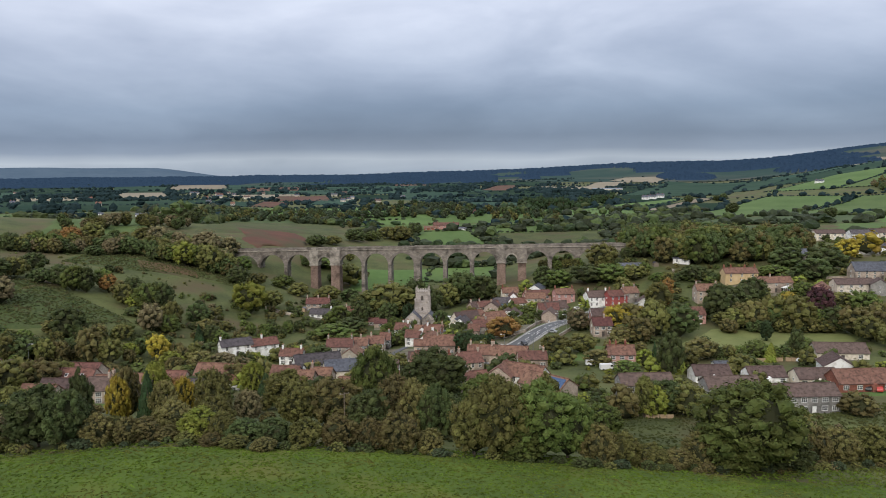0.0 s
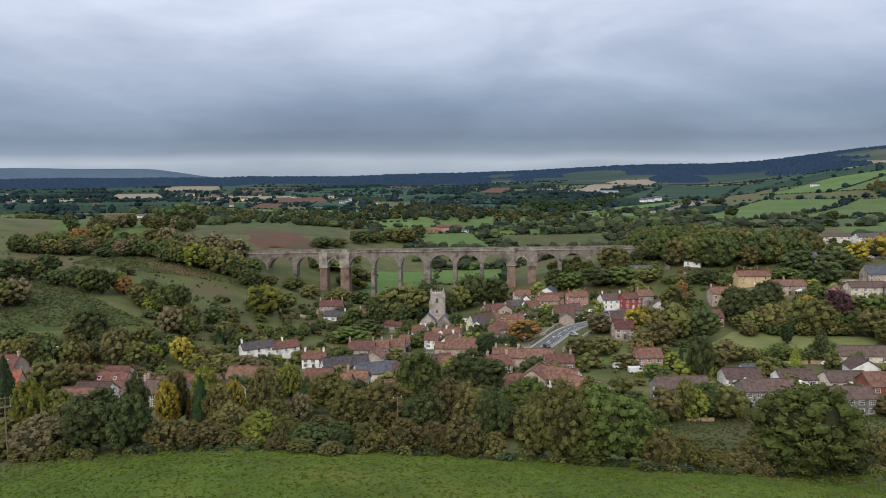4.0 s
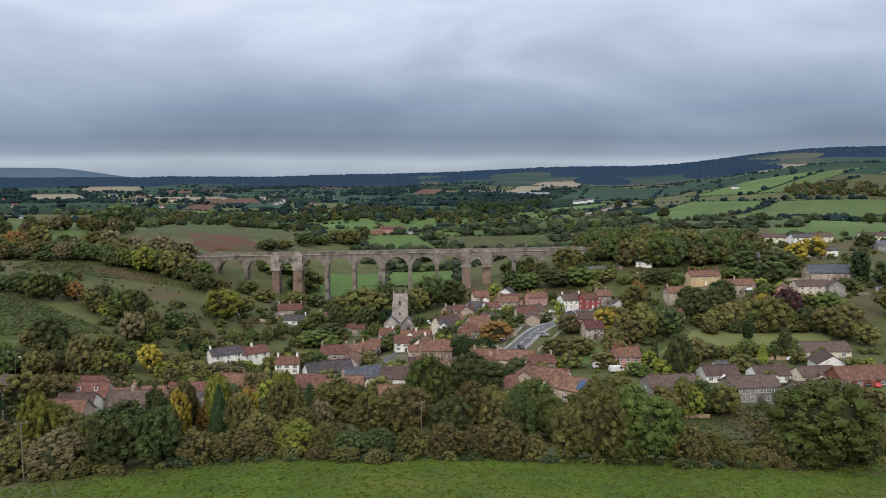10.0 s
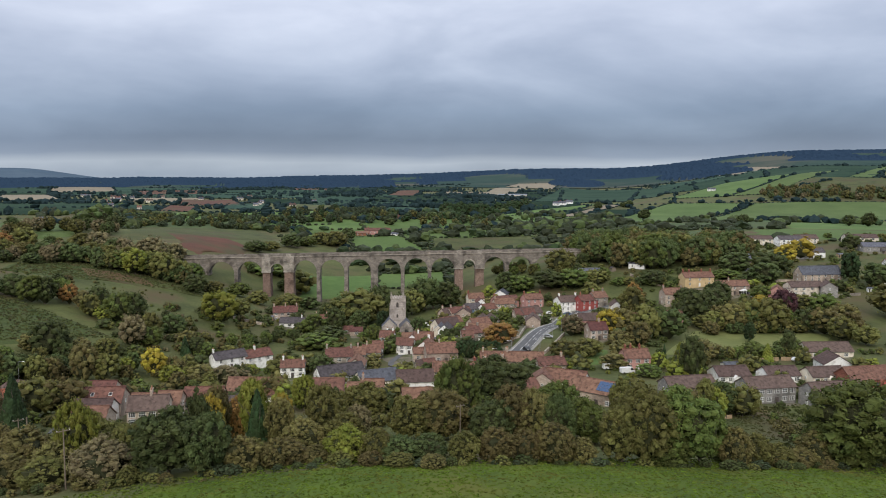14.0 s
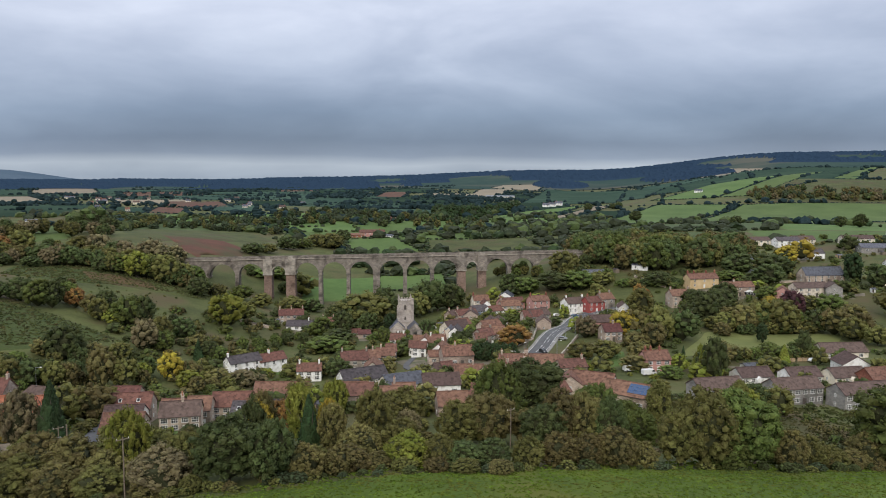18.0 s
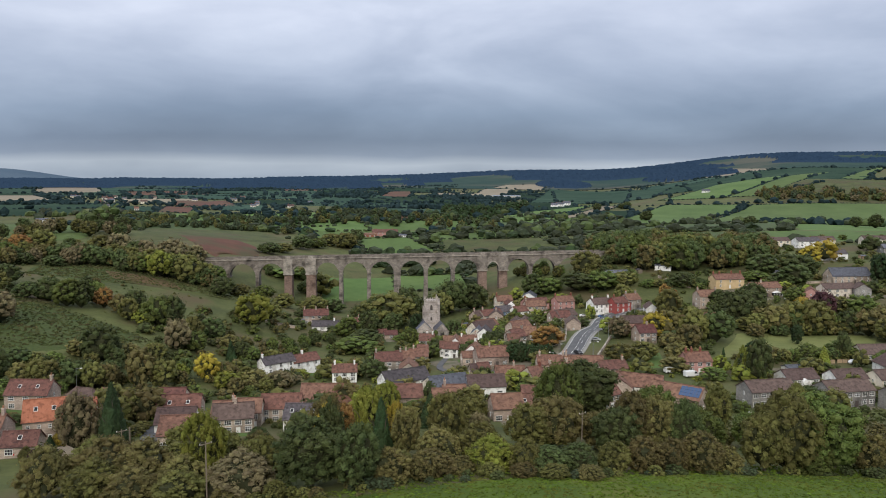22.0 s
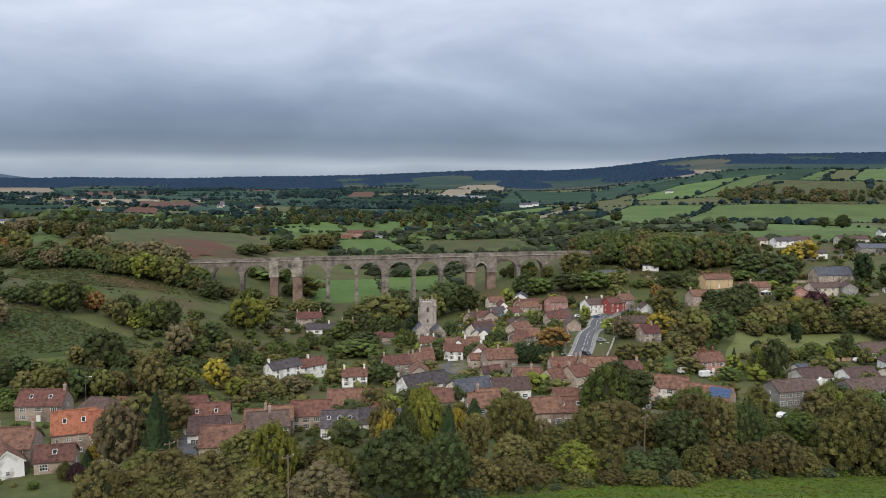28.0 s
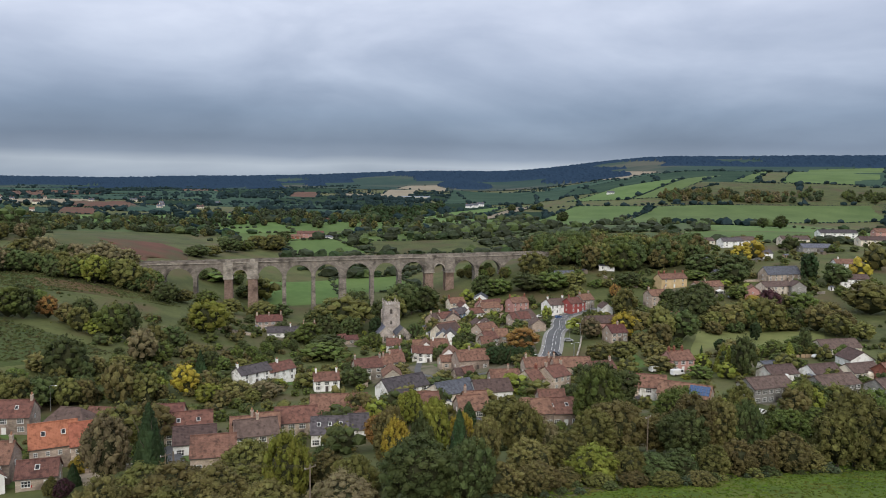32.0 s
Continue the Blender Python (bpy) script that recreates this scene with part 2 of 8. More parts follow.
VIADUCT_STONE = masonry("pennant_stone", (0.150, 0.132, 0.118), (0.330, 0.292, 0.258), (0.62, 0.60, 0.56), 0.9, 0.18)
PIER_BRICK = masonry("red_brick_pier", (0.175, 0.120, 0.098), (0.300, 0.215, 0.180), (0.66, 0.62, 0.58), 0.6, 0.18)
PALE_STONE = masonry("pale_dressed_stone", (0.27, 0.24, 0.21), (0.46, 0.42, 0.37), (0.75, 0.73, 0.7), 0.8, 0.15)
CHURCH_STONE = masonry("grey_lias_rubble", (0.31, 0.275, 0.255), (0.56, 0.505, 0.47), (0.8, 0.78, 0.74), 0.5, 0.1)
RUBBLE = masonry("rubble_wall", (0.33, 0.265, 0.225), (0.60, 0.50, 0.425), (0.80, 0.76, 0.70), 0.4, 0.3)
GREY_STONE = masonry("reconstituted_stone", (0.22, 0.215, 0.21), (0.36, 0.35, 0.335), (0.8, 0.79, 0.77), 0.45, 0.15)
RED_BRICK = masonry("red_brick", (0.20, 0.075, 0.055), (0.34, 0.14, 0.10), (0.8, 0.74, 0.7), 0.25, 0.3)
WHITE_RENDER = material("white_render", (0.74, 0.73, 0.71), (0.90, 0.90, 0.88), 0.4, 0.9, 0.005, by_object=0.1, third=(0.50, 0.48, 0.44), third_scale=0.5)
CREAM_RENDER = material("cream_render", (0.60, 0.53, 0.44), (0.78, 0.71, 0.60), 0.4, 0.9, 0.005, by_object=0.25, third=(0.42, 0.37, 0.29), third_scale=0.5)
PINK_RENDER = material("pink_render", (0.42, 0.22, 0.19), (0.56, 0.33, 0.29), 0.4, 0.9, 0.005, by_object=0.2, third=(0.36, 0.2, 0.17), third_scale=0.5)
RED_RENDER = material("red_painted_wall", (0.24, 0.055, 0.050), (0.36, 0.09, 0.08), 0.4, 0.9, 0.005, by_object=0.2)
BLUE_RENDER = material("blue_painted_wall", (0.11, 0.16, 0.24), (0.17, 0.24, 0.34), 0.4, 0.9, 0.005)
YELLOW_RENDER = material("ochre_render", (0.46, 0.33, 0.17), (0.62, 0.47, 0.28), 0.4, 0.9, 0.005)

PANTILE = roofing("clay_pantiles", (0.098, 0.049, 0.037), (0.242, 0.124, 0.090))
ORANGE_TILE = roofing("new_orange_pantiles", (0.26, 0.092, 0.052), (0.40, 0.150, 0.088))
BROWN_TILE = roofing("brown_concrete_tiles", (0.070, 0.045, 0.040), (0.138, 0.092, 0.080))
MAROON_TILE = roofing("maroon_tiles", (0.085, 0.036, 0.031), (0.185, 0.082, 0.066))
SLATE = roofing("grey_slates", (0.060, 0.063, 0.080), (0.140, 0.146, 0.179), 0.6)
DARK_TILE = roofing("dark_tiles", (0.046, 0.040, 0.044), (0.110, 0.095, 0.102))
LEAD = material("blue_grey_lead", (0.16, 0.18, 0.21), (0.26, 0.29, 0.33), 0.5, 0.55, 0.01, metal=0.2)
WHITE_PAINT = material("white_joinery", (0.66, 0.66, 0.64), (0.80, 0.80, 0.78), 2.0, 0.5)
DARK_PAINT = material("dark_joinery", (0.05, 0.045, 0.045), (0.10, 0.08, 0.07), 2.0, 0.5)
PANE = glass("window_glass")
POT = material("chimney_clay", (0.26, 0.12, 0.07), (0.40, 0.20, 0.12), 2.0, 0.9)
BARK = material("bark", (0.055, 0.045, 0.034), (0.130, 0.108, 0.085), 1.5, 0.95, 0.03)
TIMBER = material("weathered_timber", (0.12, 0.095, 0.07), (0.22, 0.18, 0.14), 2.0, 0.9, 0.01)
FENCE_WOOD = material("pale_fence_boards", (0.28, 0.20, 0.12), (0.42, 0.31, 0.2), 1.0, 0.9, 0.01)
STEEL = material("galvanised_steel", (0.30, 0.31, 0.32), (0.42, 0.43, 0.44), 2.0, 0.45, metal=0.7)

LEAF = {
    "green": foliage("green_leaves", (0.036, 0.055, 0.015), (0.113, 0.139, 0.035)),
    "dark": foliage("dark_leaves", (0.026, 0.040, 0.015), (0.081, 0.099, 0.033)),
    "olive": foliage("olive_leaves", (0.056, 0.061, 0.017), (0.151, 0.144, 0.045)),
    "brown": foliage("turning_leaves", (0.060, 0.057, 0.021), (0.153, 0.129, 0.048)),
    "rust": foliage("rust_leaves", (0.106, 0.057, 0.021), (0.237, 0.125, 0.042)),
    "yellow": foliage("yellow_leaves", (0.142, 0.112, 0.017), (0.333, 0.249, 0.040)),
    "lime": foliage("lime_leaves", (0.085, 0.107, 0.017), (0.207, 0.217, 0.042)),
    "purple": foliage("copper_beech_leaves", (0.028, 0.014, 0.017), (0.071, 0.032, 0.040)),
    "conifer": foliage("conifer_needles", (0.012, 0.024, 0.010), (0.038, 0.060, 0.022)),
    "hedge": foliage("hedgerow_leaves", (0.019, 0.030, 0.017), (0.054, 0.069, 0.034)),
    "grey": foliage("grey_willow_leaves", (0.091, 0.081, 0.042), (0.207, 0.173, 0.090)),
}
# ridge wood, far hills and their fields: aerial haze mixed into the base colours
FAR_WOOD = foliage("haze_blue_ridge_wood", (0.013, 0.029, 0.052), (0.031, 0.054, 0.082), 0.2)
FAR_HAZY_HILL = material("haze_blue_far_hills", (0.066, 0.100, 0.142), (0.098, 0.135, 0.178), 0.004, 1.0, space="World", spec=0.0)
FAR_FIELD = material("haze_blue_hill_fields", (0.032, 0.058, 0.058), (0.060, 0.090, 0.078), 0.003, 1.0, space="World", spec=0.0, third=(0.115, 0.112, 0.095), third_scale=0.0018)
# near-black green for crown cores: painted shade seen through gaps in the leaves
CORE_SHADE = material("crown_core_shade", (0.018, 0.022, 0.008), (0.044, 0.046, 0.018), 0.8, 0.95, 0.05)
# hedge leaves with distance haze painted in as blue
FAR_HEDGE = foliage("haze_blue_hedges", (0.012, 0.024, 0.028), (0.030, 0.048, 0.048), 0.2)
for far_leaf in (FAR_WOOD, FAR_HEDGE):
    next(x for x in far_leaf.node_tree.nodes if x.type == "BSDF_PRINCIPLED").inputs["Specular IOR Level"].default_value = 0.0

# ---- lie of the land ----
def ease(a, b, t):
    t = np.clip((t - a) / (b - a), 0.0, 1.0)
    return t * t * (3 - 2 * t)


# rises and hollows: centre x, y, breadth, height
NEAR_LAND = [
    (-100, 110, 50, 0.5), (-150, 150, 70, -13.1), (60, 165, 60, -8.0), (-60, 210, 60, 3.1), (-67, 317, 70, -10.9),
    (20, 260, 70, 1.7), (110, 230, 80, 1.9), (175, 290, 80, -0.5), (110, 380, 70, -3.5), (215, 400, 90, 1.5),
    (330, 430, 140, 3.9), (150, 465, 60, 11.7), (0, 470, 90, -12.9), (-90, 520, 60, 23.2), (-170, 490, 90, -10.8),
    (-180, 390, 70, 9.3), (-260, 330, 110, 1.8), (-120, 310, 60, 6.1), (-330, 560, 170, 45.9), (-120, 640, 90, 2.8),
]
VALLEY_LAND = [
    (30, 620, 110, -8.5), (220, 620, 130, 5.8), (-200, 850, 200, -6.5), (500, 400, 220, 29.6), (160, 165, 60, -11.3),
    (-60, 525, 45, -18.4), (400, 130, 120, -22.1), (-450, 300, 150, 15.7), (520, 700, 150, 8.7), (0, 120, 40, -2.1),
    (55, 120, 40, -3.2), (110, 110, 50, -9.0), (-50, 120, 40, -0.1), (50, 165, 40, 0.4), (-110, 190, 40, -1.2),
    (0, 165, 40, -5.9), (450, 1000, 150, -10.2), (0, 60, 70, 4.2), (65, 320, 40, 6.1), (-130, 205, 28, 4.1),
]
WIDE_LAND = [
    (-80, 200, 30, -1.1), (100, 390, 40, -2.9), (190, 380, 45, -2.2), (-30, 250, 20, 2.6), (-28, 312, 14, 1.6),
    (-115, 690, 75, 8.0),
]


def height(x, y):
    """Height of the ground: a pasture slope down to the valley floor, then a rolling plain and far hills."""
    x, y = np.asarray(x, float), np.asarray(y, float)
    z = 31 - 34 * ease(105, 300, y) + 32 * ease(470, 1100, y)
    for cx, cy, w, h in NEAR_LAND + VALLEY_LAND + WIDE_LAND:
        z = z + h * np.exp(-((x - cx) ** 2 + (y - cy) ** 2) / (2 * w * w))
    r, az = np.hypot(x, y), np.degrees(np.arctan2(x, y))
    z = z + 72 * ease(1000, 2000, r) * ease(25, 40, az) * (1 - ease(70, 110, az))
    ridge = 16 + 14 * ease(-3, 6, az) + 46 * ease(6, 24, az) + 22 * ease(26, 42, az)
    z = z + ridge * ease(2900, 4350, r)
    z = z + 62 * ease(4350, 4750, r) * ease(9, 15, -az)
    roll = np.sin(x / 210 + 1.3) * np.sin(y / 260) * 3.0 + np.sin(x / 90 + y / 130) * 1.2
    return z + roll * ease(650, 1400, r)


def ground(x, y):
    return float(height(x, y))


# ---- building kit ----
def part(name, bm, material, parent=None, label="", smooth=False):
    """Links a bmesh as one mesh object under a thing or under a part."""
    me = bpy.data.meshes.new(name)
    bm.normal_update()
    bm.to_mesh(me)
    bm.free()
    for p in me.polygons:
        p.use_smooth = smooth
    me.materials.append(material)
    ob = new(name, me)
    if parent:
        ob.parent = parent
    if label:
        ob["label"] = label
    return ob


def shared(name, me, parent, at=(0, 0, 0), rz=0.0, scale=(1, 1, 1)):
    ob = new(name, me)
    ob.parent, ob.location, ob.rotation_euler, ob.scale = parent, at, (0, 0, rz), scale
    return ob


def raw(name, verts, faces, mats, smooth=False):
    me = bpy.data.meshes.new(name)
    me.from_pydata(verts, [], faces)
    for m in mats if isinstance(mats, (list, tuple)) else (mats,):
        me.materials.append(m)
    if smooth:
        me.polygons.foreach_set("use_smooth", [True] * len(me.polygons))
    me.update()
    return me


def add_box(bm, x0, y0, z0, x1, y1, z1, taper=0.0):
    cx, cy = (x0 + x1) / 2, (y0 + y1) / 2
    k = 1 - taper
    v = [bm.verts.new(p) for p in ((x0, y0, z0), (x1, y0, z0), (x1, y1, z0), (x0, y1, z0))]
    v += [bm.verts.new((cx + (x - cx) * k, cy + (y - cy) * k, z1)) for x, y in ((x0, y0), (x1, y0), (x1, y1), (x0, y1))]
    for f in ((3, 2, 1, 0), (4, 5, 6, 7), (0, 1, 5, 4), (1, 2, 6, 5), (2, 3, 7, 6), (3, 0, 4, 7)):
        bm.faces.new([v[i] for i in f])
    return v


def box_bm(*a, **k):
    bm = bmesh.new()
    add_box(bm, *a, **k)
    return bm


def add_prism(bm, outline, y0, y1):
    """Extrudes an x-z outline from y0 to y1."""
    a = [bm.verts.new((x, y0, z)) for x, z in outline]
    b = [bm.verts.new((x, y1, z)) for x, z in outline]
    n = len(a)
    bm.faces.new(a)
    bm.faces.new(b[::-1])
    for i in range(n):
        bm.faces.new((a[i], b[i], b[(i + 1) % n], a[(i + 1) % n]))


def add_tube(bm, x, y, z0, z1, r0, r1, n=8):
    a = [bm.verts.new((x + r0 * math.cos(i * math.tau / n), y + r0 * math.sin(i * math.tau / n), z0)) for i in range(n)]
    b = [bm.verts.new((x + r1 * math.cos(i * math.tau / n), y + r1 * math.sin(i * math.tau / n), z1)) for i in range(n)]
    for i in range(n):
        bm.faces.new((a[i], a[(i + 1) % n], b[(i + 1) % n], b[i]))
    bm.faces.new(b)
    bm.faces.new(a[::-1])


def thing(name, x, y, z, rz, label, category, group="", kind=""):
    ob = new(name)
    ob.location, ob.rotation_euler = (x, y, z), (0, 0, radians(rz))
    ob.empty_display_size = 1
    return tagged(ob, label, category, group, kind)


# ---- windows, doors and chimneys that all houses share ----
def lattice(bm, xs, zs, solid, y0, y1):
    """One connected plate of cells between y0 and y1, with holes where solid(i, j) is false."""
    nx, nz = len(xs) - 1, len(zs) - 1
    vert = {}

    def v(i, j, k):
        if (i, j, k) not in vert:
            vert[i, j, k] = bm.verts.new((xs[i], (y0, y1)[k], zs[j]))
        return vert[i, j, k]

    for i in range(nx):
        for j in range(nz):
            if not solid(i, j):
                continue
            bm.faces.new((v(i, j, 0), v(i + 1, j, 0), v(i + 1, j + 1, 0), v(i, j + 1, 0)))
            bm.faces.new((v(i, j + 1, 1), v(i + 1, j + 1, 1), v(i + 1, j, 1), v(i, j, 1)))
            for di, dj, e in ((-1, 0, ((i, j), (i, j + 1))), (1, 0, ((i + 1, j + 1), (i + 1, j))), (0, -1, ((i + 1, j), (i, j))), (0, 1, ((i, j + 1), (i + 1, j + 1)))):
                p, q = i + di, j + dj
                if not (0 <= p < nx and 0 <= q < nz and solid(p, q)):
                    (a, b), (c, d) = e
                    bm.faces.new((v(a, b, 0), v(c, d, 0), v(c, d, 1), v(a, b, 1)))


def window_meshes(w, h, bars, frame_mat):
    bm = bmesh.new()
    t, m = 0.10, 0.045
    xs = [-w / 2, -w / 2 + t]
    for i in range(1, bars + 1):
        x = -w / 2 + w * i / (bars + 1)
        xs += [x - m, x + m]
    xs += [w / 2 - t, w / 2]
    zs = [-0.12, 0.0, h * 0.5 - 0.04, h * 0.5 + 0.04, h - t, h]
    lattice(bm, xs, zs, lambda i, j: i % 2 == 0 or j % 2 == 0, -0.11, 0.03)
    me = bpy.data.meshes.new("window_frame")
    bm.to_mesh(me)
    bm.free()
    me.materials.append(frame_mat)
    bm = box_bm(-w / 2 + 0.05, -0.055, 0.01, w / 2 - 0.05, -0.02, h - 0.05)
    pane = bpy.data.meshes.new("pane")
    bm.to_mesh(pane)
    bm.free()
    pane.materials.append(PANE)
    return me, pane


WINDOWS = {"wide": (window_meshes(1.7, 1.25, 2, WHITE_PAINT), 1.7), "sash": (window_meshes(1.05, 1.5, 1, WHITE_PAINT), 1.05),
           "small": (window_meshes(0.8, 0.9, 1, WHITE_PAINT), 0.8), "dark": (window_meshes(1.2, 1.2, 1, DARK_PAINT), 1.2)}


def door_mesh(mat):
    bm = bmesh.new()
    add_box(bm, -0.55, -0.12, 0, -0.45, 0.03, 2.15)
    add_box(bm, 0.45, -0.12, 0, 0.55, 0.03, 2.15)
    add_box(bm, -0.45, -0.12, 2.05, 0.45, 0.03, 2.15)
    add_box(bm, -0.45, -0.07, 0, 0.45, 0.0, 2.05)
    for z in (0.25, 1.15):
        for x in (-0.36, 0.06):
            add_box(bm, x, -0.095, z, x + 0.3, -0.06, z + 0.7)
    me = bpy.data.meshes.new("door")
    bm.to_mesh(me)
    bm.free()
    me.materials.append(mat)
    return me


DOORS = [door_mesh(DARK_PAINT), door_mesh(WHITE_PAINT)]


def chimney_mesh(mat):
    bm = bmesh.new()
    add_box(bm, -0.45, -0.32, -1.2, 0.45, 0.32, 1.25)
    add_box(bm, -0.52, -0.39, 1.25, 0.52, 0.39, 1.42)
    me = bpy.data.meshes.new("chimney")
    bm.to_mesh(me)
    bm.free()
    me.materials.append(mat)
    return me


def pot_mesh():
    bm = bmesh.new()
    add_tube(bm, 0, 0, 1.42, 1.95, 0.15, 0.11, 8)
    add_tube(bm, 0, 0, 1.90, 2.0, 0.145, 0.145, 8)
    me = bpy.data.meshes.new("chimney_pot")
    bm.to_mesh(me)
    bm.free()
    me.materials.append(POT)
    return me


POTS = pot_mesh()
STACKS = {m.name: chimney_mesh(m) for m in (RUBBLE, RED_BRICK, GREY_STONE, WHITE_RENDER, PALE_STONE)}


def skylight_mesh():
    bm = bmesh.new()
    add_box(bm, -0.45, -0.6, 0.0, 0.45, 0.6, 0.07)
    me = bpy.data.meshes.new("skylight")
    bm.to_mesh(me)
    bm.free()
    me.materials.append(WHITE_PAINT)
    bm = box_bm(-0.36, -0.51, 0.05, 0.36, 0.51, 0.085)
    pane = bpy.data.meshes.new("pane")
    bm.to_mesh(pane)
    bm.free()
    pane.materials.append(PANE)
    return me, pane


SKYLIGHT = skylight_mesh()


def house(x, y, rz, w, d, eave, rise, wall, roof, label, stacks=(), win="wide", front=3, gable=1, name="house", category="house",
          skylights=0, hip=0.0, z=None, door=True, back=0, stack_mat=None, porch=False, bargeboard=None, sink=1.5):
    """A pitched-roofed house. w runs along its ridge, d across; its front looks to -y before it is turned by rz degrees."""
    base = ground(x, y) if z is None else z
    h = thing(name, x, y, base, rz, label, category)
    over, thick = 0.35, 0.22
    # shell
    bm = bmesh.new()
    if hip > 0:
        add_box(bm, -w / 2, -d / 2, -sink, w / 2, d / 2, eave)
    else:
        a = [bm.verts.new((-w / 2, yy, zz)) for yy, zz in ((-d / 2, -sink), (d / 2, -sink), (d / 2, eave), (0, eave + rise - 0.02), (-d / 2, eave))]
        b = [bm.verts.new((w / 2, v.co.y, v.co.z)) for v in a]
        bm.faces.new(a[::-1])
        bm.faces.new(b)
        for i in range(5):
            bm.faces.new((a[i], a[(i + 1) % 5], b[(i + 1) % 5], b[i]))
    part("wall", bm, wall, h)
    # roof: two thick slopes that overhang, and ridge tiles
    slope = rise / (d / 2)
    ey, ez, rw = d / 2 + over, eave - over * slope, w / 2 + (0.25 if hip == 0 else over)
    rx = rw - hip * (d / 2)
    bm = bmesh.new()
    up = thick
    low = [bm.verts.new(p) for p in ((-rw, -ey, ez), (rw, -ey, ez), (rw, ey, ez), (-rw, ey, ez), (-rx, 0, eave + rise), (rx, 0, eave + rise))]
    top = [bm.verts.new((v.co.x, v.co.y, v.co.z + up)) for v in low]
    quads = [(0, 1, 5, 4), (2, 3, 4, 5)]
    tris = [(1, 2, 5), (3, 0, 4)] if hip > 0 else []
    for f in quads + tris:
        bm.faces.new([top[i] for i in f])
        bm.faces.new([low[i] for i in f[::-1]])
    rim = [0, 1, 2, 3] if hip > 0 else [0, 1, 5, 2, 3, 4]
    for i in range(len(rim)):
        p, q = rim[i], rim[(i + 1) % len(rim)]
        bm.faces.new((low[p], low[q], top[q], top[p]))
    r = part("roof", bm, roof, h)
    bm = bmesh.new()
    add_prism(bm, [(-0.16, 0.0), (0.16, 0.0), (0.1, 0.14), (-0.1, 0.14)], -rx, rx)
    ridge = part("ridge_tiles", bm, roof, r)
    ridge.location, ridge.rotation_euler = (0, 0, eave + rise + up - 0.03), (0, 0, math.pi / 2)
    if bargeboard:
        for s in (-1, 1):
            bm = bmesh.new()
            pts = [(-d / 2 - over, ez - 0.06), (0, eave + rise - 0.06), (d / 2 + over, ez - 0.06), (d / 2 + over, ez + 0.2), (0, eave + rise + 0.2), (-d / 2 - over, ez + 0.2)]
            add_prism(bm, pts, -0.04, 0.04)
            bb = part("bargeboard", bm, bargeboard, h)
            bb.location, bb.rotation_euler = (s * (w / 2 + 0.3), 0, 0), (0, 0, math.pi / 2)
    # eaves gutter
    for s in (-1, 1):
        bm = bmesh.new()
        add_box(bm, -rw, -0.06, -0.05, rw, 0.06, 0.06)
        g = part("gutter", bm, DARK_PAINT if wall is not DARK_PAINT else WHITE_PAINT, h)
        g.location = (0, s * (ey + 0.04), ez + 0.08)
    # windows storey by storey
    storeys = 2 if eave > 4.2 else 1
    frames, ww = WINDOWS[win]

    def put_window(px, py, pz, turn, kind=None):
        fr, wd = WINDOWS[kind] if kind else (frames, ww)
        o = shared("window", fr[0], h, (px, py, pz), turn)
        shared("pane", fr[1], o)

    for side, count in ((-1, front), (1, back)):
        for st in range(storeys):
            zz = 1.0 + st * 2.55
            if zz + 1.5 > eave:
                zz = max(0.7, eave - 1.6)
            for i in range(count):
                px = -w / 2 + w * (i + 0.5) / count
                if side < 0 and st == 0 and door and count > 1 and i == count // 2:
                    shared("door", DOORS[(i + int(w * 10)) % 2], h, (px, -d / 2, 0))
                    continue
                put_window(px, side * d / 2, zz, 0 if side < 0 else math.pi)
    if hip == 0 and gable:
        for s in (-1, 1):
            for st in range(storeys):
                for k in range(gable):
                    yy = -d / 2 + d * (k + 0.5) / gable
                    put_window(s * w / 2, yy, 1.0 + st * 2.55 if eave > 3.4 else max(0.7, eave - 1.5), s * math.pi / 2, "small")
    for i in range(skylights):
        px = -w / 2 + w * (i + 0.7) / (skylights + 0.4)
        yy = -d * 0.24
        o = shared("skylight", SKYLIGHT[0], r, (px, yy, eave + rise * (1 - 2 * 0.24) + up))
        o.rotation_euler = (math.atan(slope), 0, 0)
        shared("pane", SKYLIGHT[1], o)
    mat = (stack_mat or (wall if wall.name in STACKS else RED_BRICK)).name
    for f in stacks:
        c = shared("chimney", STACKS[mat], h, (f * (w / 2 - 0.5), 0, eave + rise + 0.1), math.pi / 2)
        for yy in (-0.2, 0.2):
            shared("chimney_pot", POTS, c, (yy, 0, 0))
    if porch:
        bm = bmesh.new()
        add_prism(bm, [(-1.1, 0), (1.1, 0), (1.1, 2.2), (0, 3.1), (-1.1, 2.2)], -d / 2 - 1.4, -d / 2)
        part("porch", bm, wall, h)
    return h

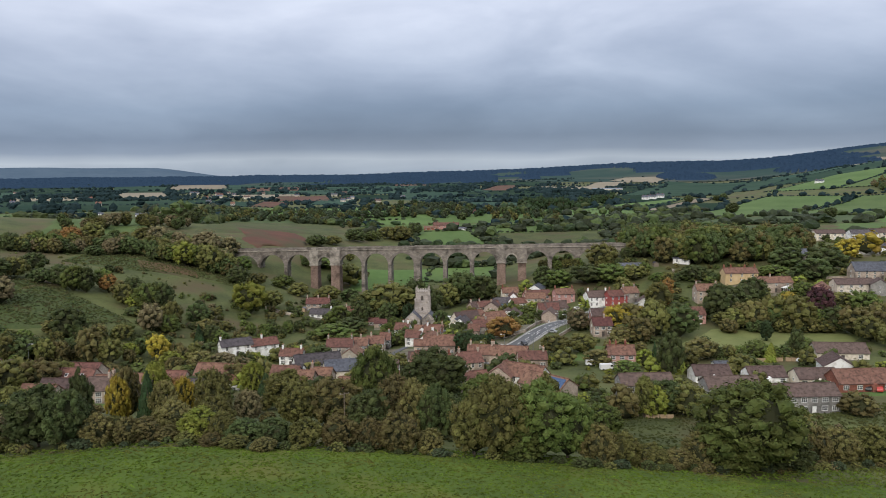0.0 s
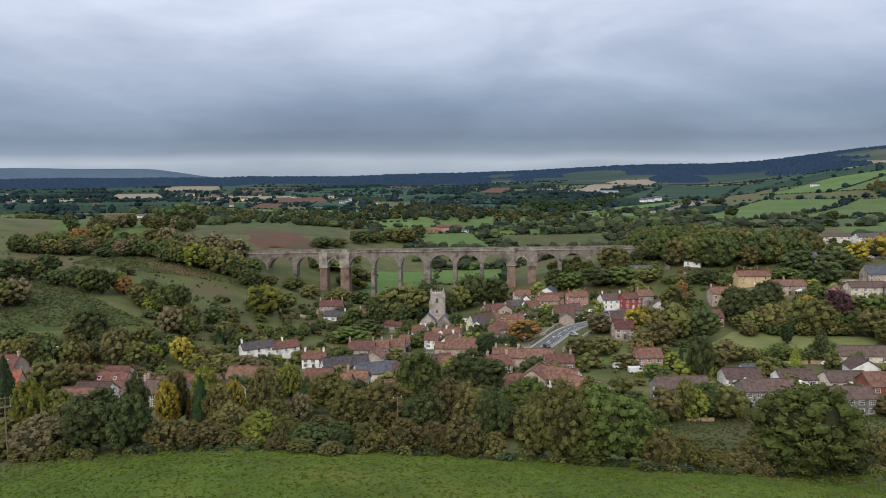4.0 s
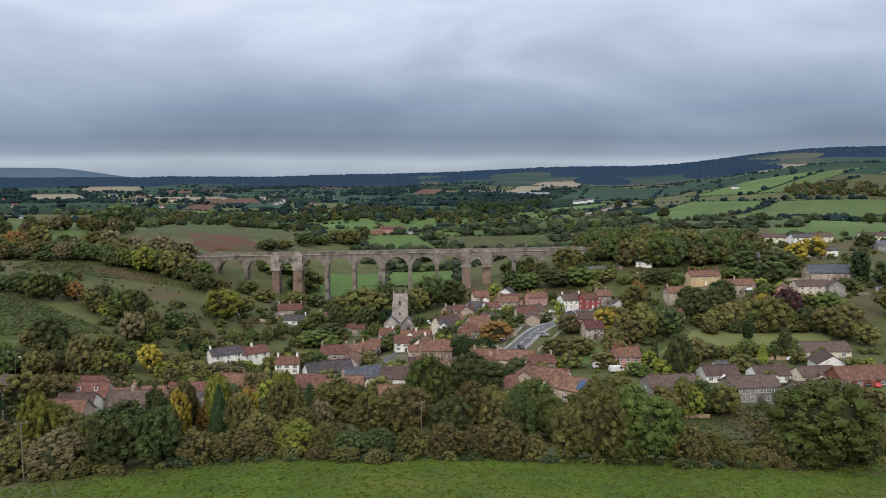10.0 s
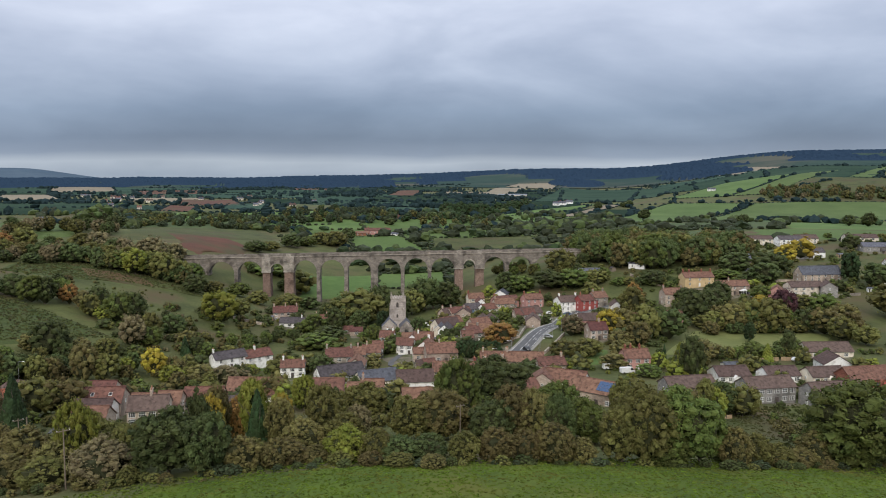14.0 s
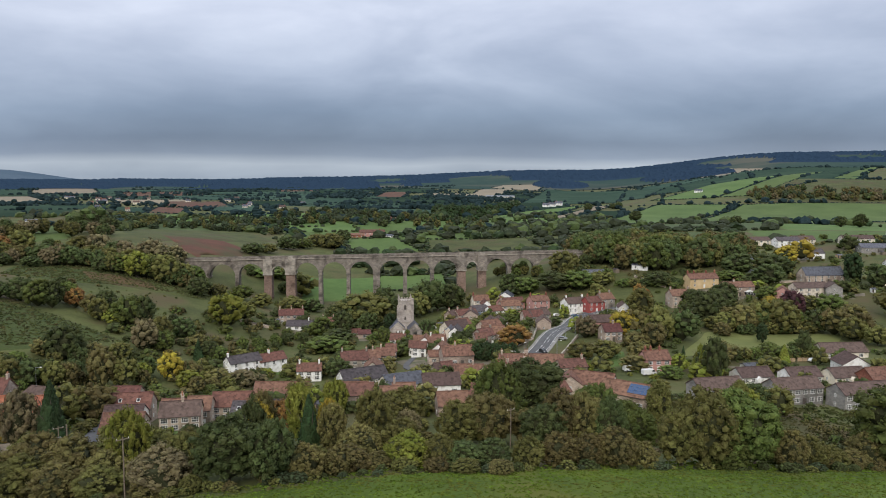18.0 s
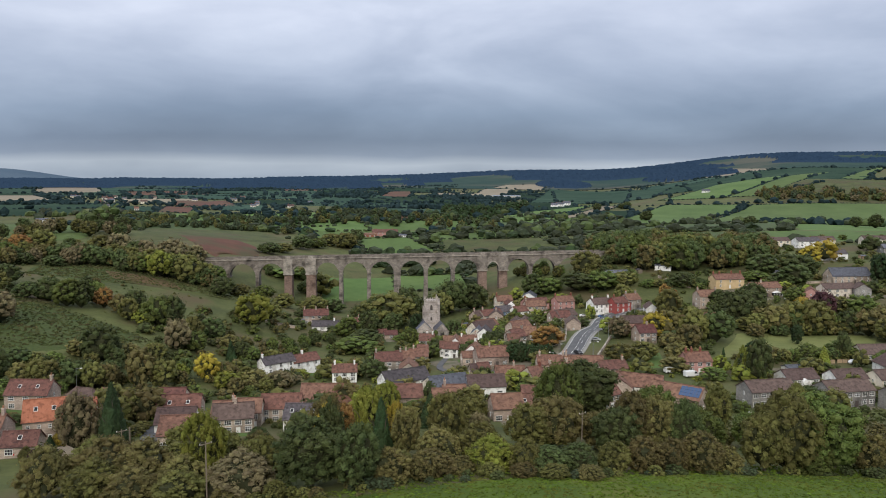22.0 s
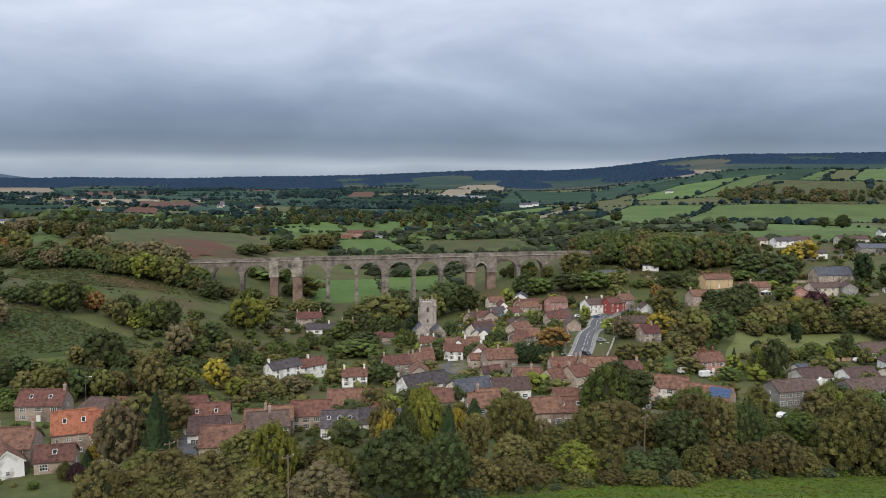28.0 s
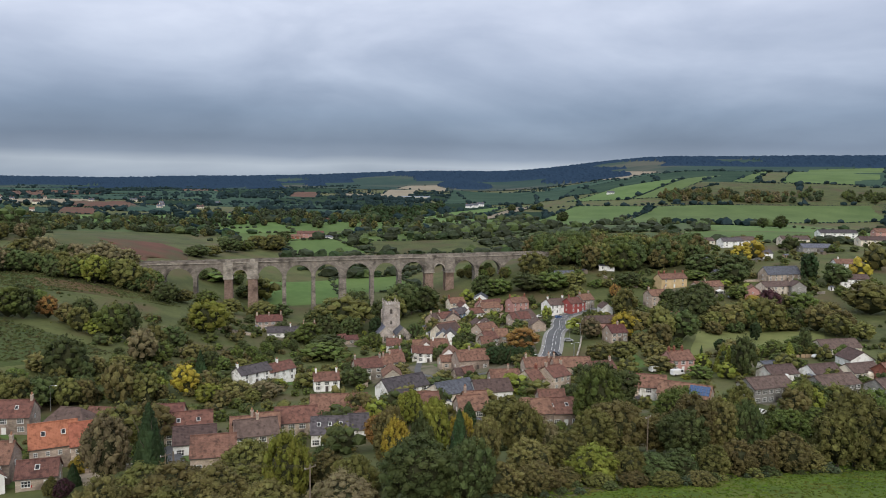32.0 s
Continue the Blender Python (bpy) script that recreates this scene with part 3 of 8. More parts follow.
# ---- the ground, one sheet to the horizon ----
def make_ground():
    cx, cy = -50.0, 0.0
    az = np.concatenate([np.arange(-48, 72, 0.5), np.arange(72, 312, 6.0)])
    rr = [0.0]
    while rr[-1] < 4930:
        rr.append(rr[-1] + min(max(3.0, rr[-1] * 0.022), 60))
    rr = np.array(rr[1:])
    A, R = np.meshgrid(np.radians(az), rr)
    X, Y = cx + R * np.sin(A), cy + R * np.cos(A)
    Z = height(X, Y)
    n, m = len(az), len(rr)
    verts = np.stack([X, Y, Z], -1).reshape(-1, 3).tolist() + [(cx, cy, ground(cx, cy))]
    faces = [(j * n + i, j * n + (i + 1) % n, (j + 1) * n + (i + 1) % n, (j + 1) * n + i)[::-1] for j in range(m - 1) for i in range(n)]
    faces += [((i + 1) % n, i, n * m)[::-1] for i in range(n)]
    me = raw("ground", verts, faces, LAND, True)
    tagged(new("ground", me), "rough green valley land with hedgerow pastures", "ground", kind="structure")


make_ground()


def drape(name, corners, material, label, category="field", lift=0.25, steps=14, kind="structure", wobble=0.0):
    """A four-cornered patch of land laid over the ground."""
    a, b, c, d = [np.array(p, float) for p in corners]
    verts, faces = [], []
    n = steps
    for j in range(n + 1):
        for i in range(n + 1):
            u, v = i / n, j / n
            p = (a * (1 - u) + b * u) * (1 - v) + (d * (1 - u) + c * u) * v
            if wobble and (i in (0, n) or j in (0, n)):
                p = p + wobble * np.array([math.sin(p[1] * 0.11 + p[0] * 0.05), math.sin(p[0] * 0.13 + 1.0)])
            r = math.hypot(p[0], p[1])
            edge = i in (0, n) or j in (0, n)
            verts.append((p[0], p[1], ground(p[0], p[1]) + (-0.35 if edge else lift) + max(0, r - 500) * 0.0011))
    for j in range(n):
        for i in range(n):
            k = j * (n + 1) + i
            faces.append((k, k + 1, k + n + 2, k + n + 1))
    me = raw(name, verts, faces, material, True)
    return tagged(new(name, me), label, category, kind=kind)


def ribbon(name, points, width, material, label, category, lift=0.2, kind="structure", step=4.0, parent=None):
    """A strip such as a road along a line of points, with its edges turned down into the ground."""
    pts = [np.array(p, float) for p in points]
    # smooth line by Catmull-Rom
    line = []
    for i in range(len(pts) - 1):
        p0, p1, p2, p3 = pts[max(i - 1, 0)], pts[i], pts[i + 1], pts[min(i + 2, len(pts) - 1)]
        k = max(2, int(np.linalg.norm(p2 - p1) / step))
        for j in range(k):
            t = j / k
            line.append(0.5 * (2 * p1 + (p2 - p0) * t + (2 * p0 - 5 * p1 + 4 * p2 - p3) * t * t + (3 * p1 - p0 - 3 * p2 + p3) * t ** 3))
    line.append(pts[-1])
    verts, faces = [], []
    for i, p in enumerate(line):
        q = line[min(i + 1, len(line) - 1)] - line[max(i - 1, 0)]
        nrm = np.array([-q[1], q[0]]) / (np.linalg.norm(q) + 1e-9)
        zc = ground(*p)
        for s, dz in ((-1, -0.6), (-1, lift), (1, lift), (1, -0.6)):
            e = p + nrm * s * width / 2
            verts.append((e[0], e[1], max(zc, ground(*e)) + dz if dz > 0 else ground(*e) + dz))
    for i in range(len(line) - 1):
        for k in range(3):
            a = i * 4 + k
            faces.append((a, a + 1, a + 5, a + 4)[::-1])
    me = raw(name, verts, faces, material)
    ob = new(name, me)
    if parent:
        ob.parent = parent
        return ob
    return tagged(ob, label, category, kind=kind)

# ---- fields and roads ----
drape("field", [(92, 266), (168, 260), (194, 280), (136, 311)], PADDOCK, "mown green paddock behind the houses", wobble=1.0)
drape("field", [(59, 260), (68, 257), (80, 282), (70, 284)], MEADOW, "small green garden paddock")
drape("field", [(-32, 524), (30, 524), (41, 596), (-18, 588)], MEADOW, "bright green valley meadow beneath the viaduct")
drape("field", [(30, 548), (79, 525), (90, 583), (39, 601)], MEADOW, "green valley meadow beyond the arches")
drape("field", [(34, 696), (102, 691), (93, 782), (41, 782)], MEADOW, "bright green field below the farm")
drape("field", [(104, 684), (194, 611), (213, 708), (121, 754)], ROUGH, "olive grass field")
drape("field", [(-181, 302), (-140, 318), (-120, 343), (-177, 382)], HILL, "bright tufted hillside pasture", wobble=4.0, lift=0.30)
drape("field", [(-181, 302), (-177, 382), (-200, 386), (-202, 342)], HILL, "tufted hillside pasture under the bushes", wobble=4.0, lift=0.30)
drape("field", [(-185, 448), (-87, 448), (-97, 476), (-145, 479)], ROUGH, "rough green hump of hill pasture", wobble=4.0, lift=0.30)
drape("field", [(-196, 448), (-142, 444), (-145, 479), (-188, 504)], HILL, "green crest of the hill pasture", wobble=4.0, lift=0.30)
drape("field", [(-150, 455), (-112, 451), (-117, 467), (-160, 480)], BRACKEN, "bracken-brown bank along the old line", wobble=2.5, lift=0.42)
drape("field", [(-151, 599), (-31, 747), (-52, 845), (-180, 897)], ROUGH, "pale green hill-top pasture above the red bank", wobble=3.0, lift=0.30)
drape("field", [(-100, 577), (-59, 636), (-75, 698), (-132, 686)], SOIL, "bare red earth bank", wobble=5.0, lift=0.42)
drape("field", [(-236, 523), (-183, 598), (-216, 910), (-342, 934)], MEADOW, "hill-top green field", wobble=2.0, lift=0.30)
drape("field", [(338, 857), (416, 794), (690, 1012), (614, 1118)], MEADOW, "green field with a lone tree")
drape("field", [(422, 784), (920, 775), (1045, 867), (695, 1007)], MEADOW, "wide green hillside field")
drape("field", [(673, 1232), (734, 1137), (1032, 1322), (894, 1372)], MEADOW, "sloping green field")
drape("field", [(744, 1136), (787, 1097), (1160, 1338), (1021, 1307)], MEADOW, "sloping green field")
drape("field", [(1041, 1194), (1061, 1158), (2422, 2255), (1364, 1420)], MEADOW, "sloping green field")
drape("field", [(1108, 1132), (1222, 996), (2716, 2075), (2478, 2228)], MEADOW, "bright green upper field")
drape("field", [(1773, 2761), (1066, 1563), (1993, 2562), (1957, 2922)], STUBBLE, "straw-coloured stubble field")
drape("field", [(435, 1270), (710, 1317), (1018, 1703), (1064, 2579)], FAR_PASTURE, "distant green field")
drape("field", [(201, 908), (457, 1115), (523, 1189), (378, 1109)], MEADOW, "pale green field")
drape("field", [(368, 998), (375, 976), (539, 1142), (532, 1172)], STUBBLE, "strip of bare straw-coloured ground")
drape("field", [(428, 1641), (522, 1662), (958, 2649), (829, 2614)], STUBBLE, "straw-coloured field")
drape("field", [(918, 2783), (970, 2433), (1260, 3071), (1083, 3082)], STUBBLE, "pale stubble field")
drape("field", [(257, 1724), (308, 1657), (486, 2300), (372, 2138)], SOIL, "distant brown ploughed field")
drape("field", [(-177, 1107), (-125, 1068), (-127, 1206), (-172, 1235)], SOIL, "distant red ploughed field")
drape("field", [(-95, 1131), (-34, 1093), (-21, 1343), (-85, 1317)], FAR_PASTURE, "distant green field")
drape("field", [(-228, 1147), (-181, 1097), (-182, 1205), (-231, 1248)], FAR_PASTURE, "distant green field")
drape("field", [(-17, 1122), (41, 1056), (91, 1256), (21, 1327)], LAND, "distant field")
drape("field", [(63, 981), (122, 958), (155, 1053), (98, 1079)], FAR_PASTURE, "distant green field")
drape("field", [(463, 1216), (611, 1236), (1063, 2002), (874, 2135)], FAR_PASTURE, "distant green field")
drape("field", [(-461, 1419), (-365, 1431), (-496, 1921), (-582, 1874)], STUBBLE, "distant stubble field")
drape("field", [(-164, 1266), (-61, 1221), (-81, 1507), (-179, 1498)], SOIL, "distant brown field")
drape("field", [(-472, 1039), (-405, 1071), (-456, 1190), (-515, 1158)], FAR_PASTURE, "distant green field")
drape("field", [(-56, 1389), (44, 1328), (41, 1517), (-49, 1555)], FAR_PASTURE, "distant green field")
drape("field", [(29, 143), (57, 145), (75, 177), (46, 175)], ROUGH, "rough straw-coloured grass behind the hedge", wobble=2.0)
drape("field", [(-190, -60), (300, -60), (180, 112), (-84, 131)], GRASS, "bright green sloping pasture beside the hedge", lift=0.15, steps=40, wobble=0.8)
MAIN_ROAD = [(14, 246), (25, 264), (36, 282), (51, 301), (62, 317), (72, 331), (85, 347), (95, 363), (104, 375), (116, 382), (131, 384)]
ribbon("pavement", MAIN_ROAD, 9.6, PAVING, "pale pavement along the main road", "pavement", 0.22)
ribbon("road", MAIN_ROAD, 7.0, TARMAC, "grey tarmac main road climbing through the village", "road", 0.32)
VILLAGE_LANE = [(23.6, 258.1), (21.0, 216.0)]
CHURCH_LANE = [(25, 264), (20, 276), (17, 290), (3, 296), (-6, 310), (2, 330)]
ribbon("lane", [(-109.8, 220.0), (-109.8, 205.9), (-109.4, 186.3)], 4.5, TARMAC, "narrow grey lane below the cottages", "road", 0.3)
drape("yard", [(-2, 258), (34, 278), (72, 352), (-10, 330)], YARD, "trodden yards and gravel between the cottages", lift=0.1, steps=24, wobble=2.5)
drape("yard", [(60, 352), (84, 352), (112, 388), (66, 404)], YARD, "trodden yards and gravel by the road junction", lift=0.1, steps=20, wobble=2.5)
ribbon("lane", CHURCH_LANE, 2.6, TARMAC, "narrow grey lane between cottages", "road", 0.3)
NEAR_LANE = [(-127.4, 198.7), (-124.7, 190.2), (-123.2, 181.6)]
ribbon("driveway", NEAR_LANE, 5.0, GRAVEL, "gravel drive beside the stone barn", "driveway", 0.2)

# ---- the disused railway viaduct ----
VIA_X, VIA_Y, VIA_TURN = -53.9, 521.3, -12.57      # its frame: x along the parapet, y across, away from the village


def deck_top(s):
    return 22.0 + 0.018 * s


def make_viaduct():
    v = thing("viaduct", VIA_X, VIA_Y, 0, VIA_TURN, "tall disused stone railway viaduct with many round arches across the valley", "viaduct")
    ux, uy = math.cos(radians(VIA_TURN)), math.sin(radians(VIA_TURN))

    def foot(s):
        return ground(VIA_X + ux * s, VIA_Y + uy * s) - 1.5

    # piers: middle along the deck and thickness at the top
    stocky = [(3.4, 5.6), (18.4, 6.6), (133.0, 6.2), (147.0, 6.2)]
    slim = [(-76.0, 2.2), (-57.0, 2.2), (-36.0, 2.2), (-16.8, 2.2), (38.1, 2.2), (56.7, 2.2), (75.6, 4.4), (94.8, 2.3), (113.1, 2.3), (165.6, 2.3), (183.6, 2.3), (200.8, 2.3), (218.0, 2.3)]
    piers = sorted(stocky + slim)
    depth = 8.4
    for s, w in piers:
        tall = deck_top(s)
        wide = w > 5
        bm = bmesh.new()
        base, spring = foot(s), tall - (11.2 if wide else 12.4)
        if spring - base < 0.8:
            continue
        k = 0.012 * (spring - base)
        t = w / 2 - (0.35 if wide else 0)
        a = [bm.verts.new(p) for p in ((s - t - k, -k, base), (s + t + k, -k, base), (s + t + k, depth + k, base), (s - t - k, depth + k, base))]
        b = [bm.verts.new(p) for p in ((s - t, 0.0, spring), (s + t, 0.0, spring), (s + t, depth, spring), (s - t, depth, spring))]
        for i in range(4):
            bm.faces.new((a[i], a[(i + 1) % 4], b[(i + 1) % 4], b[i]))
        bm.faces.new(b)
        p = part("pier", bm, PIER_BRICK if wide else VIADUCT_STONE, v, "reddish brick-faced stone pier" if wide else "")
        if wide:
            bm = bmesh.new()
            add_box(bm, s - w / 2 - 0.15, -0.55, spring - 0.4, s + w / 2 + 0.15, depth + 0.55, deck_top(s) - 1.8)
            part("pilaster", bm, PALE_STONE if s < 60 else VIADUCT_STONE, p, "stone pilaster up to the parapet")
            bm = box_bm(s - w / 2 - 0.4, -0.8, spring - 0.9, s + w / 2 + 0.4, depth + 0.8, spring - 0.4)
            part("string_course", bm, PALE_STONE, p)
        bm = box_bm(s - t - 0.3, -0.25, spring - 0.5, s + t + 0.3, depth + 0.25, spring + 0.02)
        part("impost", bm, VIADUCT_STONE, p)
    # spandrel bays with an arched opening each
    ends = [(-96.0, 2.0)] + piers + [(233.0, 2.0)]
    for (s0, w0), (s1, w1) in zip(ends[:-1], ends[1:]):
        a, b = s0 + w0 / 2, s1 - w1 / 2
        rad, mid = (b - a) / 2, (a + b) / 2
        z0 = min(deck_top(s0), deck_top(s1)) - (11.2 if rad < 5.5 else 12.4)
        crown = deck_top(mid) - (6.2 if rad < 5.5 else 4.3)
        rise = crown - z0
        n = 22
        arc = [(mid - rad * math.cos(math.pi * i / n), z0 + rise * math.sin(math.pi * i / n)) for i in range(n + 1)]
        bm = bmesh.new()
        t0, t1 = deck_top(s0) - 1.15, deck_top(s1) - 1.15
        for yy in (0.35, depth - 0.35):
            low = [bm.verts.new((x, yy, z)) for x, z in arc]
            top = [bm.verts.new((x, yy, t0 + (t1 - t0) * (x - s0) / (s1 - s0))) for x, z in arc]
            for i in range(n):
                f = (low[i], low[i + 1], top[i + 1], top[i])
                bm.faces.new(f if yy < 1 else f[::-1])
            for x0, x1, e in ((s0, a, 0), (b, s1, n)):
                q = [bm.verts.new(p) for p in ((x0, yy, z0), (x1, yy, z0), (x1, yy, t0 + (t1 - t0) * (x1 - s0) / (s1 - s0)), (x0, yy, t0 + (t1 - t0) * (x0 - s0) / (s1 - s0)))]
                bm.faces.new(q if yy < 1 else q[::-1])
        lo0 = [bm.verts.new((x, 0.35, z)) for x, z in arc]
        lo1 = [bm.verts.new((x, depth - 0.35, z)) for x, z in arc]
        for i in range(n):
            bm.faces.new((lo0[i + 1], lo0[i], lo1[i], lo1[i + 1]))
        sp = part("arch", bm, VIADUCT_STONE, v)
        # ring of arch stones, proud of the wall
        bm = bmesh.new()
        m = 26
        turns = [math.pi * i / m for i in range(m + 1)]
        outline = [(mid - rad * math.cos(q), z0 + rise * math.sin(q)) for q in turns]
        outline += [(mid - (rad + 0.95) * math.cos(q), z0 + (rise + 0.95) * math.sin(q)) for q in turns[::-1]]
        half = len(outline) // 2
        loops = [[bm.verts.new((x, yy, z)) for x, z in outline] for yy in (0.16, 0.40)]
        for i in range(len(outline) - 1):
            if i != half - 1:
                bm.faces.new((loops[0][i], loops[1][i], loops[1][i + 1], loops[0][i + 1]))
        for i in range(half - 1):
            j = len(outline) - 1 - i
            bm.faces.new((loops[0][i], loops[0][i + 1], loops[0][j - 1], loops[0][j]))
        part("arch_ring", bm, PALE_STONE if rad < 5.5 else VIADUCT_STONE, sp)
    # deck, string course and parapets
    for name, y0, y1, z0, z1, mat in (("deck", 0.0, depth, -1.75, -1.15, VIADUCT_STONE), ("string_course", -0.35, 0.0, -1.75, -1.3, PALE_STONE), ("trackbed", 0.8, depth - 0.8, -1.15, -0.95, ROUGH)):
        bm = bmesh.new()
        vs = [bm.verts.new((s, yy, deck_top(s) + zz)) for s in (-96, 233) for yy, zz in ((y0, z0), (y1, z0), (y1, z1), (y0, z1))]
        for f in ((0, 1, 2, 3), (7, 6, 5, 4), (0, 4, 5, 1), (1, 5, 6, 2), (2, 6, 7, 3), (3, 7, 4, 0)):
            bm.faces.new([vs[i] for i in f])
        part(name, bm, mat, v)
    for y0, y1 in ((-0.1, 0.4), (depth - 0.4, depth + 0.1)):
        s = -96.0
        while s < 232:
            e = min(s + 9.4, 233)
            bm = bmesh.new()
            add_box(bm, s, y0, deck_top(s) - 1.2, e, y1, deck_top(s) - 0.12)
            add_box(bm, s, y0 - 0.08, deck_top(s) - 0.12, e, y1 + 0.08, deck_top(s) + 0.06)
            part("parapet", bm, VIADUCT_STONE, v)
            s = e
    for s, w in stocky:
        bm = bmesh.new()
        add_box(bm, s - 1.6, -0.5, deck_top(s) - 1.8, s + 1.6, 0.55, deck_top(s) + 0.25)
        part("refuge", bm, PALE_STONE, v)


make_viaduct()

# ---- trees ----
rng = np.random.default_rng(7)
ICO = bmesh.new()
bmesh.ops.create_icosphere(ICO, subdivisions=1, radius=1)
ICO_V = np.array([v.co[:] for v in ICO.verts])
ICO_F = np.array([[v.index for v in f.verts] for f in ICO.faces])
ICO.free()
ICO2 = bmesh.new()
bmesh.ops.create_icosphere(ICO2, subdivisions=2, radius=1)
ICO2_V = np.array([v.co[:] for v in ICO2.verts])
ICO2_F = np.array([[v.index for v in f.verts] for f in ICO2.faces])
ICO2.free()


def crown_mesh(name, seed, lobes, leaves, size, shape="round", mat=None, big=(0.07, 0.14)):
    """A crown of unit height and width: overlapping boughs, each a ragged leafy mass under many small leaf sprays."""
    g = np.random.default_rng(seed)
    V, Fc, count = [], [], 0
    centres, radii = [], []
    boughs = g.normal(0, 1, (9, 3))
    boughs /= np.linalg.norm(boughs, axis=1, keepdims=True)
    for i in range(lobes):
        if shape == "cone":
            zz = (i + 0.5) / lobes
            a = i * 2.4
            rad = 0.5 * (1 - zz) ** 0.8
            c = np.array([math.cos(a) * rad * 0.75, math.sin(a) * rad * 0.75, zz * 0.96])
            r = 0.05 + rad * 0.3
        else:
            # spread evenly over a globe that swells where the main boughs push out
            z = 1 - 1.75 * (i + 0.5) / lobes
            a = i * 2.39996 + g.uniform(-0.3, 0.3)
            k = math.sqrt(max(0.0, 1 - z * z))
            p = np.array([math.cos(a) * k, math.sin(a) * k, z])
            swell = 0.84 + 0.24 * np.exp(-(1 - boughs @ p) / 0.10).max()
            p *= swell * g.uniform(0.86, 1.06)
            wide, tall = (0.33, 0.43) if shape == "tall" else ((0.42, 0.43) if shape == "bush" else (0.42, 0.41))
            c = np.array([p[0] * wide, p[1] * wide, (0.41 if shape == "bush" else 0.47) + p[2] * tall])
            r = g.uniform(*big)
        centres.append(c)
        radii.append(r)
        jit = 1 + g.uniform(-0.38, 0.30, len(ICO_V))
        v = ICO_V * (r * jit)[:, None] * np.array([1, 1, 0.85]) + c
        V.append(v)
        Fc += (ICO_F + count).tolist()
        count += len(v)
    # a solid core, coloured dark as the shade deep inside the crown
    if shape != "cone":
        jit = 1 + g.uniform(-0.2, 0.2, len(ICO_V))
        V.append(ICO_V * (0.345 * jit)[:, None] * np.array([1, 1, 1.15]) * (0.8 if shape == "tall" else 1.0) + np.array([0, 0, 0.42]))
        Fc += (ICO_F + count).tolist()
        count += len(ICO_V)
    shell = len(Fc)
    per = np.array(radii) ** 2
    pick = g.choice(lobes, leaves, p=per / per.sum())
    unit = lambda q: q / np.linalg.norm(q, axis=1, keepdims=True)
    d = g.normal(0, 1, (leaves, 3)) * np.array([1, 1, 0.9]) + np.array([0, 0, 0.35])
    d = unit(d)
    c = np.array(centres)[pick] + d * np.array(radii)[pick][:, None] * g.uniform(0.75, 1.55, (leaves, 1))
    nrm = unit(d + g.normal(0, 0.45, (leaves, 3)))
    a = unit(np.cross(nrm, g.normal(0, 1, (leaves, 3))))
    b = np.cross(nrm, a)
    s = size * g.uniform(0.55, 1.35, (leaves, 1))
    q = np.stack([c - a * s * 0.55, c + b * s * 0.45 + nrm * s * 0.2, c + a * s * 0.6 - b * s * 0.15], 1)
    V.append(q.reshape(-1, 3))
    Fc += (count + np.arange(leaves * 3).reshape(-1, 3)).tolist()
    V = np.concatenate(V)
    V[:, 2] = np.maximum(V[:, 2], 0.0)
    me = raw(name, V.tolist(), Fc, [mat, CORE_SHADE])
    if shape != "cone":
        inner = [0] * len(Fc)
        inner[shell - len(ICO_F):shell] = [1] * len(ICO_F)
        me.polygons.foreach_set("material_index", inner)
    return me


def trunk_mesh(seed, limbs=5):
    """A tapered trunk with forking limbs, of unit height."""
    g = np.random.default_rng(seed)
    bm = bmesh.new()

    def limb(p, q, r0, r1, n=6):
        p, q = Vector(p), Vector(q)
        way = (q - p).normalized()
        side = way.cross(Vector((0.3, 0.8, 0.1))).normalized()
        up = way.cross(side)
        rings = []
        for c, r in ((p, r0), ((p + q) / 2 + Vector(g.normal(0, 0.012, 3)), (r0 + r1) / 2), (q, r1)):
            rings.append([bm.verts.new(c + (side * math.cos(i * math.tau / n) + up * math.sin(i * math.tau / n)) * r) for i in range(n)])
        for a, b in zip(rings[:-1], rings[1:]):
            for i in range(n):
                bm.faces.new((a[i], a[(i + 1) % n], b[(i + 1) % n], b[i]))

    limb((0, 0, -0.06), (0, 0, 0.34), 0.034, 0.022, 8)
    for i in range(limbs):
        a = i * math.tau / limbs + g.uniform(-0.4, 0.4)
        o = g.uniform(0.12, 0.26)
        q = (math.cos(a) * o, math.sin(a) * o, g.uniform(0.55, 0.8))
        limb((0, 0, g.uniform(0.2, 0.33)), q, 0.016, 0.005)
        limb(q, (q[0] * 1.4 + g.uniform(-0.05, 0.05), q[1] * 1.4, q[2] + 0.12), 0.006, 0.002, 5)
    me = bpy.data.meshes.new("trunk")
    bm.to_mesh(me)
    bm.free()
    me.materials.append(BARK)
    return me


TRUNKS = [trunk_mesh(s) for s in (3, 5, 8)]
CROWNS = {}
CROWN_FACES = {}
CROWN_INNER = {}
LEAF_TALLY = {"near": (150, 5400, 0.034, (0.035, 0.075)), "mid": (46, 860, 0.052, (0.07, 0.125)), "far": (12, 110, 0.12, (0.13, 0.22))}
LABELS = {"green": "green-leaved", "dark": "dark green", "olive": "olive-green", "brown": "browning autumn", "rust": "rust-red autumn", "yellow": "golden yellow",
          "lime": "bright lime-green", "purple": "dark purple-leaved", "conifer": "dark evergreen", "grey": "grey-brown thinning", "hedge": "dull dark green"}


